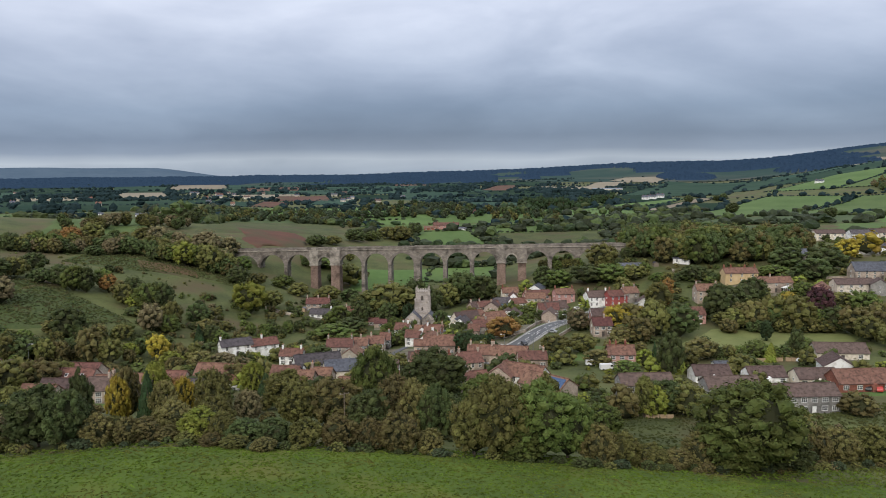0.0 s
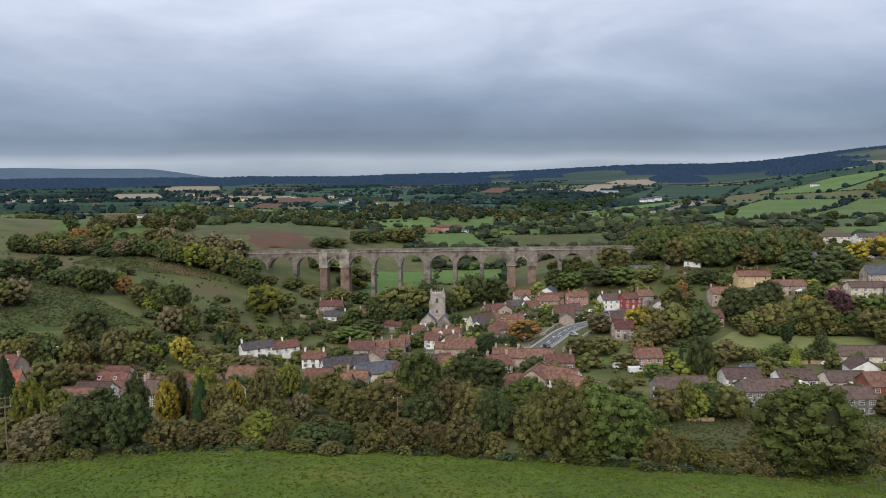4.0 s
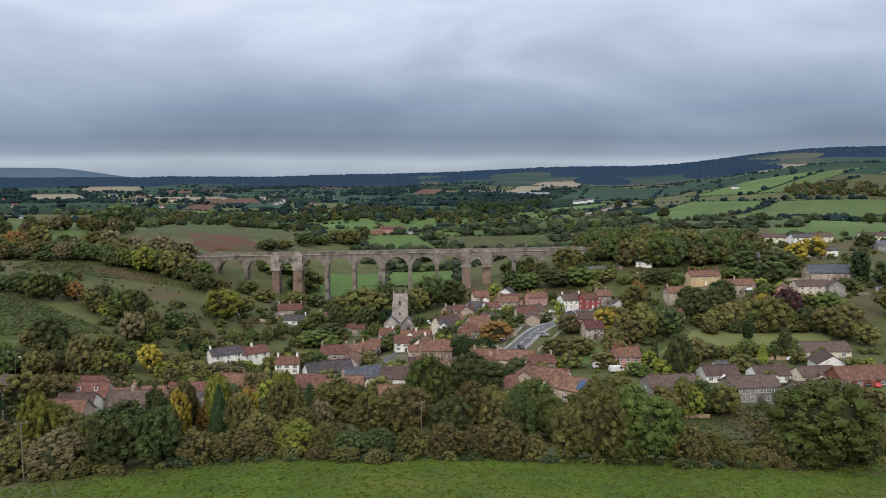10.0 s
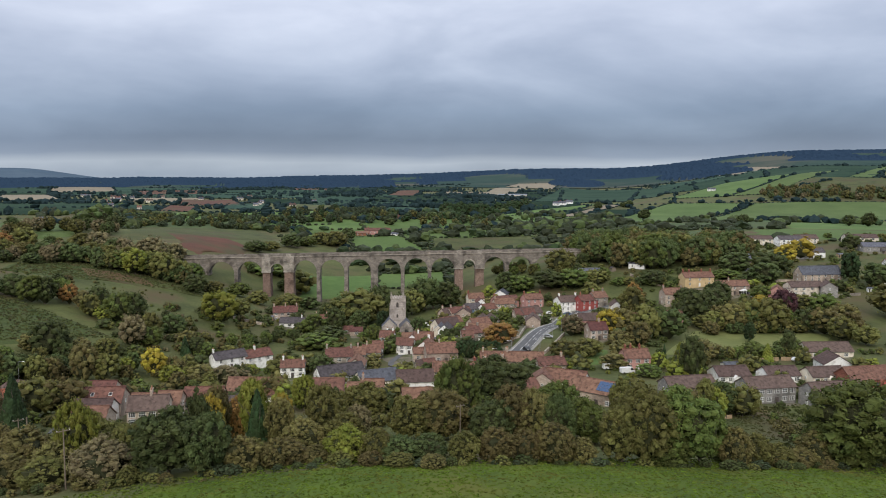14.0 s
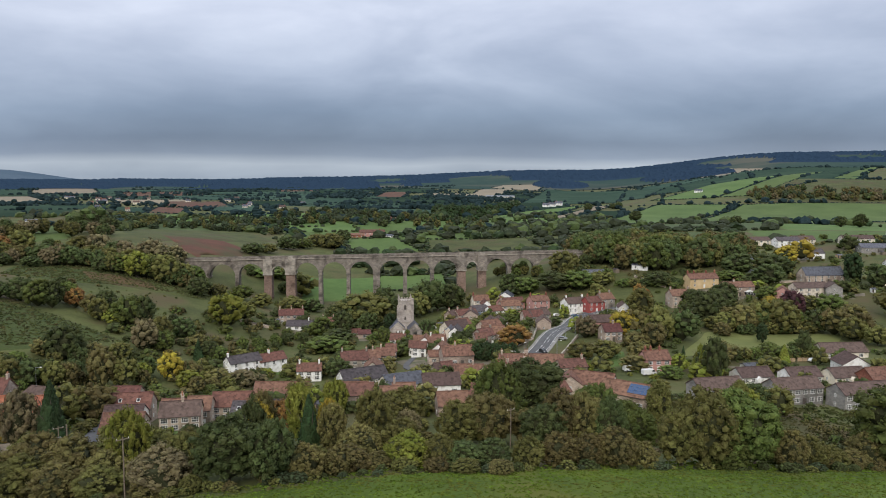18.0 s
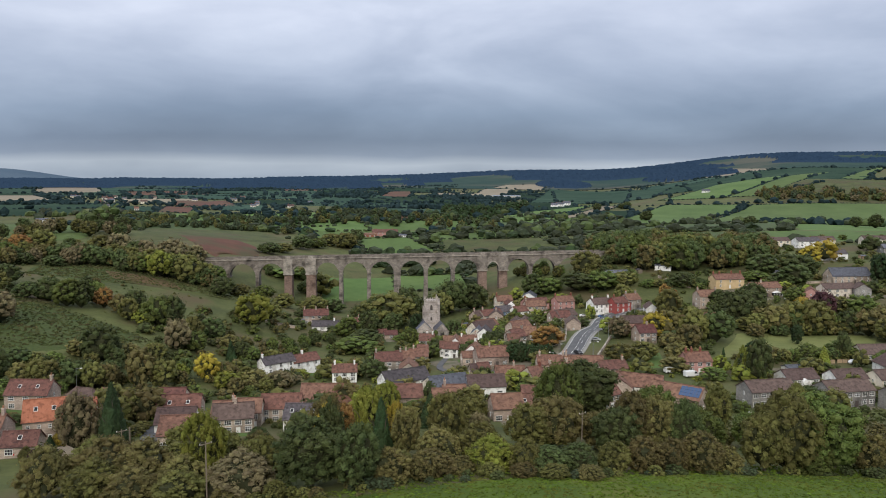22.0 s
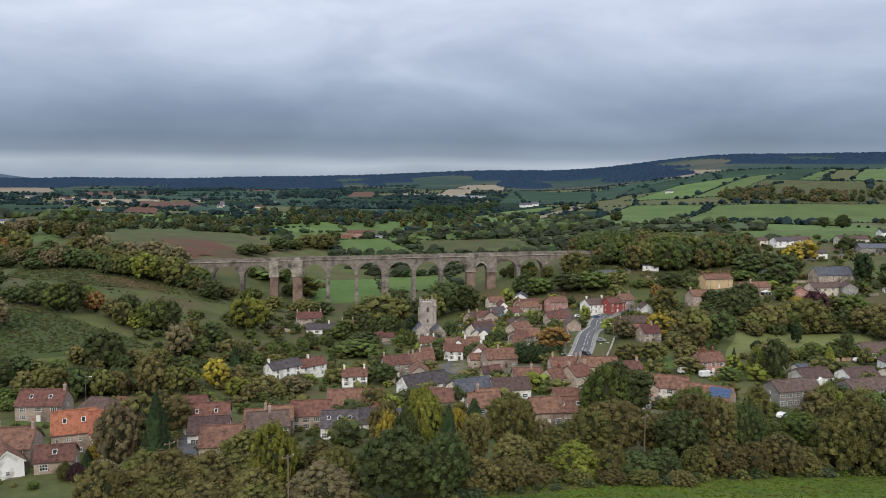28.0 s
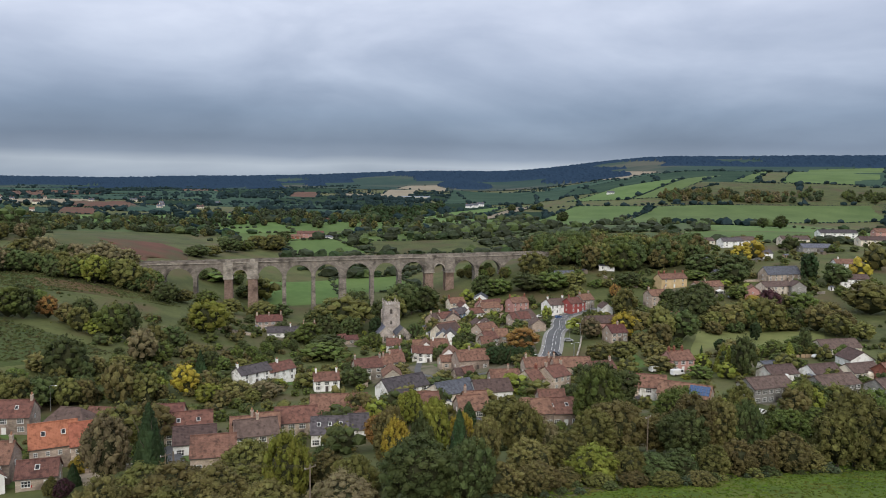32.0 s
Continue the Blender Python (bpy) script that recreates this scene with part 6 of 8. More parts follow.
tree(56.9, 275.2, 8.3, 11.5, "olive", "round", "mid")
tree(-3.2, 414.0, 12.4, 12.1, "dark", "round", "mid")
tree(152.8, 301.7, 14.4, 13.3, "brown", "round", "mid")
tree(169.4, 298.7, 16.0, 14.1, "olive", "round", "mid")
tree(136.6, 364.0, 14.8, 10.9, "rust", "round", "mid")
tree(82.8, 226.1, 17.0, 9.0, "dark", "round", "mid")
tree(82.9, 233.4, 10.4, 3.6, "lime", "cone", "mid")
tree(130.4, 248.2, 7.0, 4.5, "lime", "cone", "mid")
tree(116.6, 240.2, 5.3, 8.6, "dark", "bush", "mid")
tree(183.0, 291.4, 10.0, 10.9, "green", "bush", "mid")
tree(189.3, 271.1, 12.8, 13.1, "brown", "round", "mid")
tree(106.5, 254.4, 9.1, 13.2, "brown", "round", "mid")
tree(95.0, 240.8, 8.4, 10.4, "olive", "round", "mid")
tree(15.3, 460.3, 20.1, 17.7, "dark", "round", "mid")
tree(33.5, 448.0, 16.9, 17.3, "olive", "round", "mid")
tree(48.7, 456.3, 20.8, 17.6, "dark", "round", "mid")
tree(60.3, 456.6, 15.1, 14.2, "dark", "round", "mid")
tree(1.7, 434.7, 19.4, 20.0, "olive", "round", "mid")
tree(-10.1, 430.3, 18.2, 17.8, "dark", "round", "mid")
tree(-18.4, 403.4, 15.2, 12.4, "dark", "round", "mid")
tree(-30.5, 398.2, 12.5, 13.5, "green", "round", "mid")
tree(-39.5, 469.5, 10.9, 17.9, "olive", "bush", "mid")
tree(-25.5, 483.8, 9.4, 14.8, "dark", "bush", "mid")
tree(113.4, 256.0, 5.5, 6.7, "dark", "bush", "mid")
tree(117.6, 255.4, 5.6, 6.8, "olive", "bush", "mid")
tree(121.7, 254.7, 5.6, 6.8, "green", "bush", "mid")
tree(125.7, 254.0, 5.6, 6.8, "dark", "bush", "mid")
tree(129.7, 253.3, 5.6, 6.9, "olive", "bush", "mid")
tree(133.7, 252.4, 5.7, 6.9, "green", "bush", "mid")
tree(137.7, 251.6, 5.7, 6.9, "dark", "bush", "mid")
tree(141.5, 250.6, 5.7, 6.9, "olive", "bush", "mid")
tree(145.3, 249.6, 5.7, 7.0, "green", "bush", "mid")
tree(149.1, 248.6, 5.7, 7.0, "dark", "bush", "mid")
tree(153.6, 411.9, 5.8, 8.8, "green", "bush", "mid")
tree(158.8, 408.8, 5.8, 8.8, "olive", "bush", "mid")
tree(164.0, 405.8, 5.8, 8.8, "dark", "bush", "mid")
tree(169.2, 403.0, 5.8, 8.8, "green", "bush", "mid")
tree(174.4, 400.4, 5.8, 8.8, "olive", "bush", "mid")
tree(179.5, 397.8, 5.8, 8.8, "dark", "bush", "mid")
tree(184.7, 395.4, 5.8, 8.8, "green", "bush", "mid")
tree(140.3, 299.6, 6.9, 8.9, "brown", "bush", "mid")
tree(151.3, 297.1, 7.0, 9.0, "dark", "bush", "mid")
tree(161.9, 294.0, 7.0, 9.0, "olive", "bush", "mid")
tree(167.1, 292.3, 7.1, 9.1, "dark", "bush", "mid")
tree(172.2, 290.5, 7.1, 9.1, "brown", "bush", "mid")
tree(177.1, 288.7, 7.1, 9.1, "olive", "bush", "mid")
tree(-120.1, 222.5, 11.9, 13.4, "olive", "round", "mid")
tree(-113.6, 224.0, 11.8, 12.6, "brown", "round", "mid")
tree(-112.9, 237.2, 10.3, 10.0, "olive", "round", "mid")
tree(-57.7, 231.2, 9.7, 9.3, "brown", "round", "mid")
tree(-193.2, 757.2, 24.0, 29.2, "dark", "round", "far")
tree(-26.2, 541.9, 16.7, 20.6, "olive", "round", "far")
tree(-48.0, 574.9, 8.8, 26.2, "green", "bush", "far")
wood([(157, 478), (169, 440), (191, 427), (214, 422), (250, 428)], 60, 120, 15, 22, ('olive', 'dark', 'brown', 'dark', 'dark', 'green'), "mid")
wood([(-150, 492), (-118, 478), (-96, 470)], 45, 30, 8, 12, ('olive', 'grey', 'dark', 'green'), "mid")
wood([(-221, 455), (-206, 501), (-168, 502), (-139, 485)], 40, 36, 6, 11, ('dark', 'olive', 'green', 'brown'), "mid")
wood([(-215, 470), (-188, 497), (-157, 490), (-126, 476), (-98, 466)], 22, 56, 8, 14, ('dark', 'olive', 'brown', 'dark', 'grey', 'green'), "mid", "crowns in the belt along the old railway")
wood([(-230, 560), (-190, 610), (-150, 600)], 60, 26, 8, 13, ('dark', 'olive', 'grey'), "mid")
wood([(-179, 881), (-116, 877), (-52, 839), (-4, 796)], 30, 44, 4, 8, ('hedge', 'dark', 'olive'), "far", "hedge and bushes along the hill top")
wood([(-18, 428), (1, 431), (23, 445)], 30, 14, 8, 13, ('dark', 'olive'), "mid")
wood([(-60, 566), (-45, 570), (-25, 575)], 30, 12, 6, 9, ('dark', 'green', 'olive'), "mid")
wood([(107, 504), (127, 441), (150, 434)], 30, 16, 7, 11, ('dark', 'green', 'olive'), "mid")
wood([(-142, 269), (-126, 278), (-111, 280), (-90, 278), (-75, 283)], 25, 16, 5, 8, ('olive', 'brown', 'dark'), "mid")
wood([(-151, 278), (-138, 276), (-121, 278)], 20, 14, 7, 11, ('olive', 'brown', 'dark'), "mid")
wood([(-70, 344), (-47, 375), (-18, 404)], 16, 14, 5, 8, ('dark', 'green'), "mid")

# bushes and trees of the western hillside and beyond the viaduct
tree(-55.3, 643.3, 11.0, 20.2, "dark", "bush", "mid")
tree(-42.8, 662.0, 9.5, 17.1, "olive", "bush", "mid")
tree(-23.1, 699.0, 14.2, 20.2, "dark", "bush", "mid")
tree(-7.3, 716.3, 10.4, 18.8, "green", "bush", "mid")
tree(8.3, 736.8, 14.0, 23.7, "olive", "bush", "mid")
tree(20.6, 725.7, 17.1, 23.5, "olive", "bush", "mid")
tree(36.7, 761.0, 14.1, 16.9, "dark", "round", "mid")
tree(-205.0, 867.7, 20.0, 30.5, "dark", "bush", "mid")
tree(-171.9, 709.6, 13.5, 19.3, "dark", "bush", "mid")
tree(-114.9, 903.3, 7.6, 13.9, "dark", "bush", "mid")
tree(-150.6, 883.5, 6.7, 13.4, "hedge", "bush", "mid")
tree(-169.4, 890.1, 8.5, 14.7, "dark", "bush", "mid")
tree(-80.4, 863.2, 6.7, 15.9, "hedge", "bush", "mid")
tree(-51.4, 850.9, 7.3, 15.8, "olive", "bush", "mid")
tree(-23.4, 829.4, 8.4, 15.6, "hedge", "bush", "mid")
tree(-175.2, 382.6, 8.7, 12.4, "dark", "bush", "mid")
tree(-166.3, 382.9, 11.8, 13.8, "dark", "bush", "mid")
tree(-158.4, 376.2, 13.6, 12.4, "green", "round", "mid")
tree(-152.9, 377.1, 14.0, 11.2, "dark", "round", "mid")
tree(-148.9, 391.1, 11.7, 10.4, "green", "round", "mid")
tree(-144.5, 384.5, 10.5, 9.8, "rust", "round", "mid")
tree(-136.9, 378.9, 9.7, 10.2, "brown", "round", "mid")
tree(-132.4, 368.5, 11.2, 9.9, "olive", "round", "mid")
tree(-130.3, 376.2, 14.0, 11.4, "dark", "round", "mid")
tree(-120.6, 365.8, 15.4, 15.4, "green", "round", "mid")
tree(-114.1, 367.4, 17.1, 12.6, "dark", "round", "mid")
tree(-126.4, 365.0, 8.2, 8.7, "lime", "round", "mid")
tree(-175.7, 337.9, 13.9, 15.2, "grey", "round", "mid")
tree(-180.8, 333.7, 13.9, 12.8, "olive", "round", "mid")
tree(-158.9, 432.0, 5.5, 6.9, "dark", "bush", "mid")
tree(-155.3, 436.7, 4.4, 5.8, "brown", "bush", "mid")
tree(-190.4, 410.9, 11.4, 15.9, "dark", "bush", "mid")
tree(-189.8, 386.6, 12.4, 14.9, "olive", "bush", "mid")
tree(-195.7, 377.4, 13.2, 16.8, "dark", "bush", "mid")
tree(-194.9, 344.4, 13.1, 15.2, "olive", "bush", "mid")
tree(-135.1, 304.0, 15.8, 14.2, "dark", "round", "mid")
tree(-143.3, 309.8, 7.4, 9.4, "brown", "bush", "mid")
tree(-129.8, 300.7, 8.9, 8.0, "dark", "round", "mid")
tree(-110.1, 330.9, 15.0, 12.5, "grey", "round", "mid")
tree(-105.0, 347.6, 13.4, 11.0, "olive", "round", "mid")
tree(-96.8, 364.4, 10.7, 12.7, "dark", "bush", "mid")
tree(-103.3, 333.9, 10.1, 10.1, "green", "round", "mid")
tree(-98.4, 296.2, 11.5, 10.2, "yellow", "round", "mid")
tree(-77.4, 400.9, 19.0, 20.4, "lime", "round", "mid")
tree(-81.4, 404.8, 13.1, 11.4, "olive", "round", "mid")
tree(-67.5, 421.4, 10.8, 12.0, "olive", "round", "mid")
tree(-89.9, 348.6, 7.8, 9.8, "brown", "bush", "mid")
tree(-85.4, 333.5, 8.7, 8.9, "dark", "round", "mid")
tree(-89.6, 329.1, 8.7, 4.6, "conifer", "cone", "mid")
tree(-82.2, 333.1, 7.0, 9.4, "green", "bush", "mid")
tree(-119.3, 280.6, 15.1, 11.0, "brown", "round", "mid")
tree(-112.6, 282.2, 11.5, 10.4, "olive", "round", "mid")
tree(-107.8, 290.7, 8.0, 8.0, "lime", "round", "mid")
tree(-141.2, 276.9, 10.4, 10.2, "dark", "round", "mid")
tree(-149.4, 276.8, 10.4, 9.4, "olive", "round", "mid")
tree(-159.8, 296.4, 7.7, 11.1, "dark", "bush", "mid")
tree(-162.9, 279.9, 12.0, 10.8, "dark", "round", "mid")
tree(-155.1, 297.0, 5.8, 8.9, "olive", "bush", "mid")
tree(-133.8, 277.7, 10.1, 8.8, "olive", "round", "mid")
tree(-128.7, 279.9, 9.0, 7.5, "brown", "round", "mid")
tree(-91.7, 287.3, 7.4, 9.6, "lime", "bush", "mid")
tree(-81.3, 291.4, 8.0, 11.5, "brown", "bush", "mid")
tree(-73.1, 292.6, 7.7, 11.2, "grey", "bush", "mid")
tree(-169.6, 275.0, 12.2, 10.5, "olive", "round", "mid")
tree(-117.8, 315.9, 7.7, 9.9, "olive", "bush", "mid")
tree(-126.4, 311.8, 7.1, 8.4, "brown", "bush", "mid")
tree(-148.6, 296.6, 6.4, 8.2, "green", "bush", "mid")
tree(-206.6, 508.6, 15.2, 17.2, "rust", "round", "mid")
tree(-196.7, 519.8, 18.1, 19.1, "olive", "round", "mid")
tree(-181.9, 505.3, 12.0, 16.0, "dark", "bush", "mid")
tree(-215.6, 509.3, 12.9, 15.8, "brown", "bush", "mid")
tree(-171.9, 503.9, 12.1, 13.4, "dark", "round", "mid")
tree(-165.5, 521.4, 15.4, 16.1, "olive", "round", "mid")
tree(-152.6, 516.0, 18.1, 17.4, "grey", "round", "mid")
tree(-157.4, 493.7, 11.6, 13.3, "dark", "round", "mid")
tree(-142.9, 504.5, 15.7, 15.1, "dark", "round", "mid")
tree(-135.3, 501.7, 17.8, 16.4, "grey", "round", "mid")
tree(-122.6, 520.8, 17.9, 20.1, "grey", "round", "mid")
tree(-109.9, 530.9, 15.5, 17.7, "grey", "round", "mid")
tree(-126.8, 474.7, 17.5, 16.2, "lime", "round", "mid")
tree(-136.3, 480.9, 12.8, 13.7, "green", "round", "mid")
tree(-111.3, 472.4, 18.9, 18.3, "olive", "round", "mid")
tree(-101.4, 477.6, 15.3, 14.0, "olive", "round", "mid")
tree(-117.6, 476.0, 15.1, 15.1, "green", "round", "mid")
tree(-92.8, 458.5, 12.8, 14.8, "dark", "bush", "mid")
tree(-145.6, 482.7, 10.4, 13.0, "dark", "bush", "mid")
tree(-222.8, 492.1, 12.6, 15.8, "olive", "bush", "mid")
tree(-228.7, 473.5, 12.1, 15.1, "dark", "bush", "mid")
tree(-198.8, 485.2, 7.6, 12.7, "dark", "bush", "mid")
tree(-184.2, 483.9, 7.6, 12.7, "dark", "bush", "mid")
tree(-83.0, 471.1, 8.6, 14.6, "olive", "bush", "mid")
tree(-68.5, 485.7, 10.4, 15.2, "green", "bush", "mid")
tree(-57.1, 469.5, 9.8, 14.8, "olive", "bush", "mid")
tree(-36.3, 543.7, 10.3, 14.2, "dark", "bush", "mid")
tree(-96.1, 502.7, 11.2, 14.1, "green", "bush", "mid")

# ---- garden shrubs round the houses ----
FIELDS = [np.array([v.co.xy[:] for v in o.data.vertices]) for o in scene.objects if o.name.split(".")[0] == "field"]
FIELD_RINGS = [f[[0, 14, 224, 210]] for f in FIELDS if len(f) == 225]


def in_field(x, y):
    for q in FIELD_RINGS:
        s = 0
        for i in range(4):
            a, b = q[i], q[(i + 1) % 4]
            s += 1 if (b[0] - a[0]) * (y - a[1]) - (b[1] - a[1]) * (x - a[0]) > 0 else -1
        if abs(s) == 4:
            return True
    return False


def plots():
    """Footprints of the houses: centre, reach along and across, turn."""
    out = []
    for o in list(scene.objects):
        if o.parent is None and o.get("category") in ("house", "outbuilding", "church"):
            wall = next((c for c in o.children if c.name.startswith(("wall", "nave"))), None)
            if wall:
                xs = [v.co for v in wall.data.vertices]
                out.append((o.location.x, o.location.y, max(abs(v.x) for v in xs), max(abs(v.y) for v in xs), o.rotation_euler.z))
    return out


PLOTS = plots()


def built_on(x, y, pad=1.5):
    for px, py, hw, hd, a in PLOTS:
        dx, dy = x - px, y - py
        u, v = dx * math.cos(a) + dy * math.sin(a), -dx * math.sin(a) + dy * math.cos(a)
        if abs(u) < hw + pad and abs(v) < hd + pad:
            return True
    return False


def near_road(x, y, pad=7.5):
    for line in (MAIN_ROAD, CHURCH_LANE, NEAR_LANE):
        for (ax, ay), (bx, by) in zip(line[:-1], line[1:]):
            t = max(0, min(1, ((x - ax) * (bx - ax) + (y - ay) * (by - ay)) / ((bx - ax) ** 2 + (by - ay) ** 2)))
            if math.hypot(x - ax - t * (bx - ax), y - ay - t * (by - ay)) < pad:
                return True
    return False


def plant_gardens():
    shrubs = Thicket("garden_shrubs", "garden shrubs and hedges between the houses")
    shades = ["green", "dark", "olive", "green", "dark", "brown", "olive", "lime", "dark"]
    for px, py, hw, hd, a in PLOTS:
        for i in range(9 if hw > 5 else 6):
            for _ in range(8):
                ang = rng.uniform(0, math.tau)
                d = rng.uniform(1.25, 2.3)
                x, y = px + math.cos(ang) * (hw + 2) * d, py + math.sin(ang) * (hd + 2.5) * d
                if not built_on(x, y) and not near_road(x, y) and not in_lawn(x, y):
                    close = px < -85 and py < 260
                    h = rng.uniform(0.8, 2.0) if close else rng.uniform(1.6, 4.2)
                    if rng.uniform() < 0.18 and not close:
                        h = rng.uniform(5, 7.5)
                    shrubs.add(x, y, h, h * rng.uniform(0.9, 1.5), shades[int(rng.integers(0, 9))], "bush" if h < 4.5 else "round", "mid" if close else "far")
                    break
    shrubs.link()


def in_lawn(x, y):
    if any(abs(x - cx) < rx and abs(y - cy) < ry for cx, cy, rx, ry in ((148, 280, 36, 16),)):
        return True
    return y < 520 and in_field(x, y)


def lay_gardens():
    """Lawns, gravel and beds before and behind the houses."""
    g = np.random.default_rng(21)
    mats = [(MEADOW, "small green garden lawn"), (YARD, "pale gravel and paving beside the house"), (ROUGH, "rough garden grass"), (YARD, "trodden garden beds and paths")]
    for px, py, hw, hd, a in PLOTS:
        if py < 190 or py > 470:
            continue
        for side in (-1, 1):
            if g.uniform() < 0.25:
                continue
            reach, off = g.uniform(4, 8), g.uniform(-2, 2)
            cx, cy = px - math.sin(a) * side * (hd + reach / 2) + math.cos(a) * off, py + math.cos(a) * side * (hd + reach / 2) + math.sin(a) * off
            if near_road(cx, cy, 9) or in_lawn(cx, cy):
                continue
            w = hw * g.uniform(0.8, 1.2)
            q = [(cx + math.cos(a) * u - math.sin(a) * v, cy + math.sin(a) * u + math.cos(a) * v) for u, v in ((-w, -reach / 2), (w, -reach / 2), (w, reach / 2), (-w, reach / 2))]
            m, words = mats[int(g.integers(0, 4))]
            drape("garden", q, m, words, "garden", lift=0.18, steps=6, wobble=0.6)


def shed(x, y, rz, w, d, h, wall, roof, label):
    """A small garden shed with a pitched roof, a door and a window."""
    t = thing("garden_shed", x, y, ground(x, y), rz, label, "shed")
    bm = bmesh.new()
    add_prism(bm, [(-d / 2, -0.6), (d / 2, -0.6), (d / 2, h), (0, h + d * 0.22), (-d / 2, h)], -w / 2, w / 2)
    part("wall", bm, wall, t).rotation_euler = (0, 0, math.pi / 2)
    bm = bmesh.new()
    k = 0.2 * 0.44
    add_prism(bm, [(-d / 2 - 0.2, h - k), (0, h + d * 0.22), (d / 2 + 0.2, h - k), (d / 2 + 0.2, h - k + 0.1), (0, h + d * 0.22 + 0.1), (-d / 2 - 0.2, h - k + 0.1)], -w / 2 - 0.15, w / 2 + 0.15)
    part("roof", bm, roof, t).rotation_euler = (0, 0, math.pi / 2)
    part("door", box_bm(-w * 0.3 - 0.4, -d / 2 - 0.05, 0, -w * 0.3 + 0.4, -d / 2 + 0.02, min(h - 0.1, 1.9)), DARK_PAINT, t)
    part("pane", box_bm(w * 0.1, -d / 2 - 0.04, 0.9, w * 0.1 + 0.8, -d / 2 + 0.02, min(h - 0.2, 1.6)), PANE, t)


def place_sheds():
    g = np.random.default_rng(33)
    kinds = [(FENCE_WOOD, SLATE, "pale timber garden shed with a grey felt roof"), (TIMBER, DARK_TILE, "weathered timber garden shed with a dark roof"),
             (WHITE_PAINT, SLATE, "white-painted garden outhouse with a grey roof"), (RUBBLE, PANTILE, "little stone outhouse with red pantiles")]
    count = 0
    for px, py, hw, hd, a in PLOTS:
        if py < 195 or py > 450 or px < -100 or g.uniform() < 0.6:
            continue
        for _ in range(6):
            t, d = g.uniform(0, math.tau), g.uniform(1.3, 1.9)
            x, y = px + math.cos(t) * (hw + 3) * d, py + math.sin(t) * (hd + 3) * d
            if not built_on(x, y, 3) and not near_road(x, y, 8) and not in_lawn(x, y):
                wall, roof, words = kinds[count % 4]
                shed(x, y, math.degrees(a) + g.choice([0, 90]), g.uniform(2.4, 4.2), g.uniform(2.0, 2.8), g.uniform(1.9, 2.4), wall, roof, words)
                count += 1
                break


lay_gardens()
place_sheds()
plant_gardens()


def scrub(n, x0, x1, y0, y1, low, high, shades, detail="far"):
    """Loose scrub over a stretch of slope."""
    k = 0
    t = Thicket("scrub", "scrub and brambles on the slope")
    while k < n:
        x, y = rng.uniform(x0, x1), rng.uniform(y0, y1)
        k += 1
        if built_on(x, y, 3) or near_road(x, y) or in_lawn(x, y):
            continue
        h = rng.uniform(low, high)
        t.add(x, y, h, h * rng.uniform(1.0, 1.5), shades[int(rng.integers(0, len(shades)))], "bush", detail)
    t.link()


scrub(110, -20, 125, 132, 180, 0.8, 2.6, ("olive", "brown", "green", "grey"))
scrub(44, -150, -60, 255, 360, 2.5, 6.0, ("dark", "olive", "green", "brown"))
scrub(22, -215, -130, 280, 400, 2.0, 6.5, ("dark", "olive", "green"))
scrub(50, -95, -20, 335, 450, 2.5, 6.0, ("dark", "green", "olive"))
scrub(80, 120, 260, 310, 430, 2.0, 5.0, ("dark", "green", "olive"))
scrub(50, 80, 140, 285, 370, 2.0, 5.0, ("dark", "green", "olive", "brown"))
scrub(16, -105, -60, 140, 185, 2.0, 4.5, ("olive", "brown", "dark"), "mid")
scrub(20, -60, 20, 150, 185, 2.0, 4.5, ("olive", "brown", "dark"), "mid")


# ---- tussocks over the near pasture ----
def tussocks(n, x0, x1, y0, y1, wide, tall, mat, label, fields=False):
    """Tufts of grass, each two crossed blades of turf."""
    v, f = [], []
    xs, ys = rng.uniform(x0, x1, n), rng.uniform(y0, y1, n)
    zs = height(xs, ys) + (0.3 if fields else 0.12)
    for i in range(n):
        x, y, z = xs[i], ys[i], zs[i]
        if fields and not in_field(x, y):
            continue
        for k in range(2):
            a = rng.uniform(0, math.pi)
            w, h = rng.uniform(wide * 0.3, wide), rng.uniform(tall * 0.3, tall)
            c, s = math.cos(a) * w, math.sin(a) * w
            lean = rng.uniform(-0.12, 0.12)
            j = len(v)
            v += [(x - c, y - s, z - 0.03), (x + c, y + s, z - 0.03), (x + c * 0.6 + lean, y + s * 0.6, z + h), (x - c * 0.7 + lean, y - s * 0.7, z + h * 0.8)]
            f.append((j, j + 1, j + 2, j + 3))
    me = raw("grass_tussocks", v, f, mat)
    tagged(new("grass_tussocks", me), label, "grass", kind="stuff")


TUSSOCK = material("tussock_grass", (0.056, 0.092, 0.009), (0.122, 0.176, 0.020), 0.3, 0.9, by_island=0.7, space="World", third=(0.110, 0.115, 0.024), third_scale=0.12)
tussocks(26000, -122, 90, 78, 131, 0.42, 0.20, TUSSOCK, "tufts of green pasture grass beside the hedge")
tussocks(5000, 25, 150, 128, 186, 0.7, 0.5, ROUGH, "rough tufts of straw-green grass behind the hedge")
HILL_TUFT = material("coarse_hill_grass", (0.022, 0.032, 0.010), (0.100, 0.112, 0.034), 0.5, 0.9, by_island=0.8, space="World", third=(0.09, 0.078, 0.035), third_scale=0.2)
tussocks(16000, -215, -85, 295, 510, 0.9, 0.55, HILL_TUFT, "coarse tufts of grass over the hill pasture", True)
scrub(40, 250, 420, 330, 500, 2.5, 6.0, ("dark", "green", "olive"))
scrub(26, -10, 20, 210, 250, 1.5, 3.5, ("dark", "green", "olive"))
scrub(36, -110, -30, 215, 290, 1.5, 4.0, ("dark", "green", "olive", "brown"))
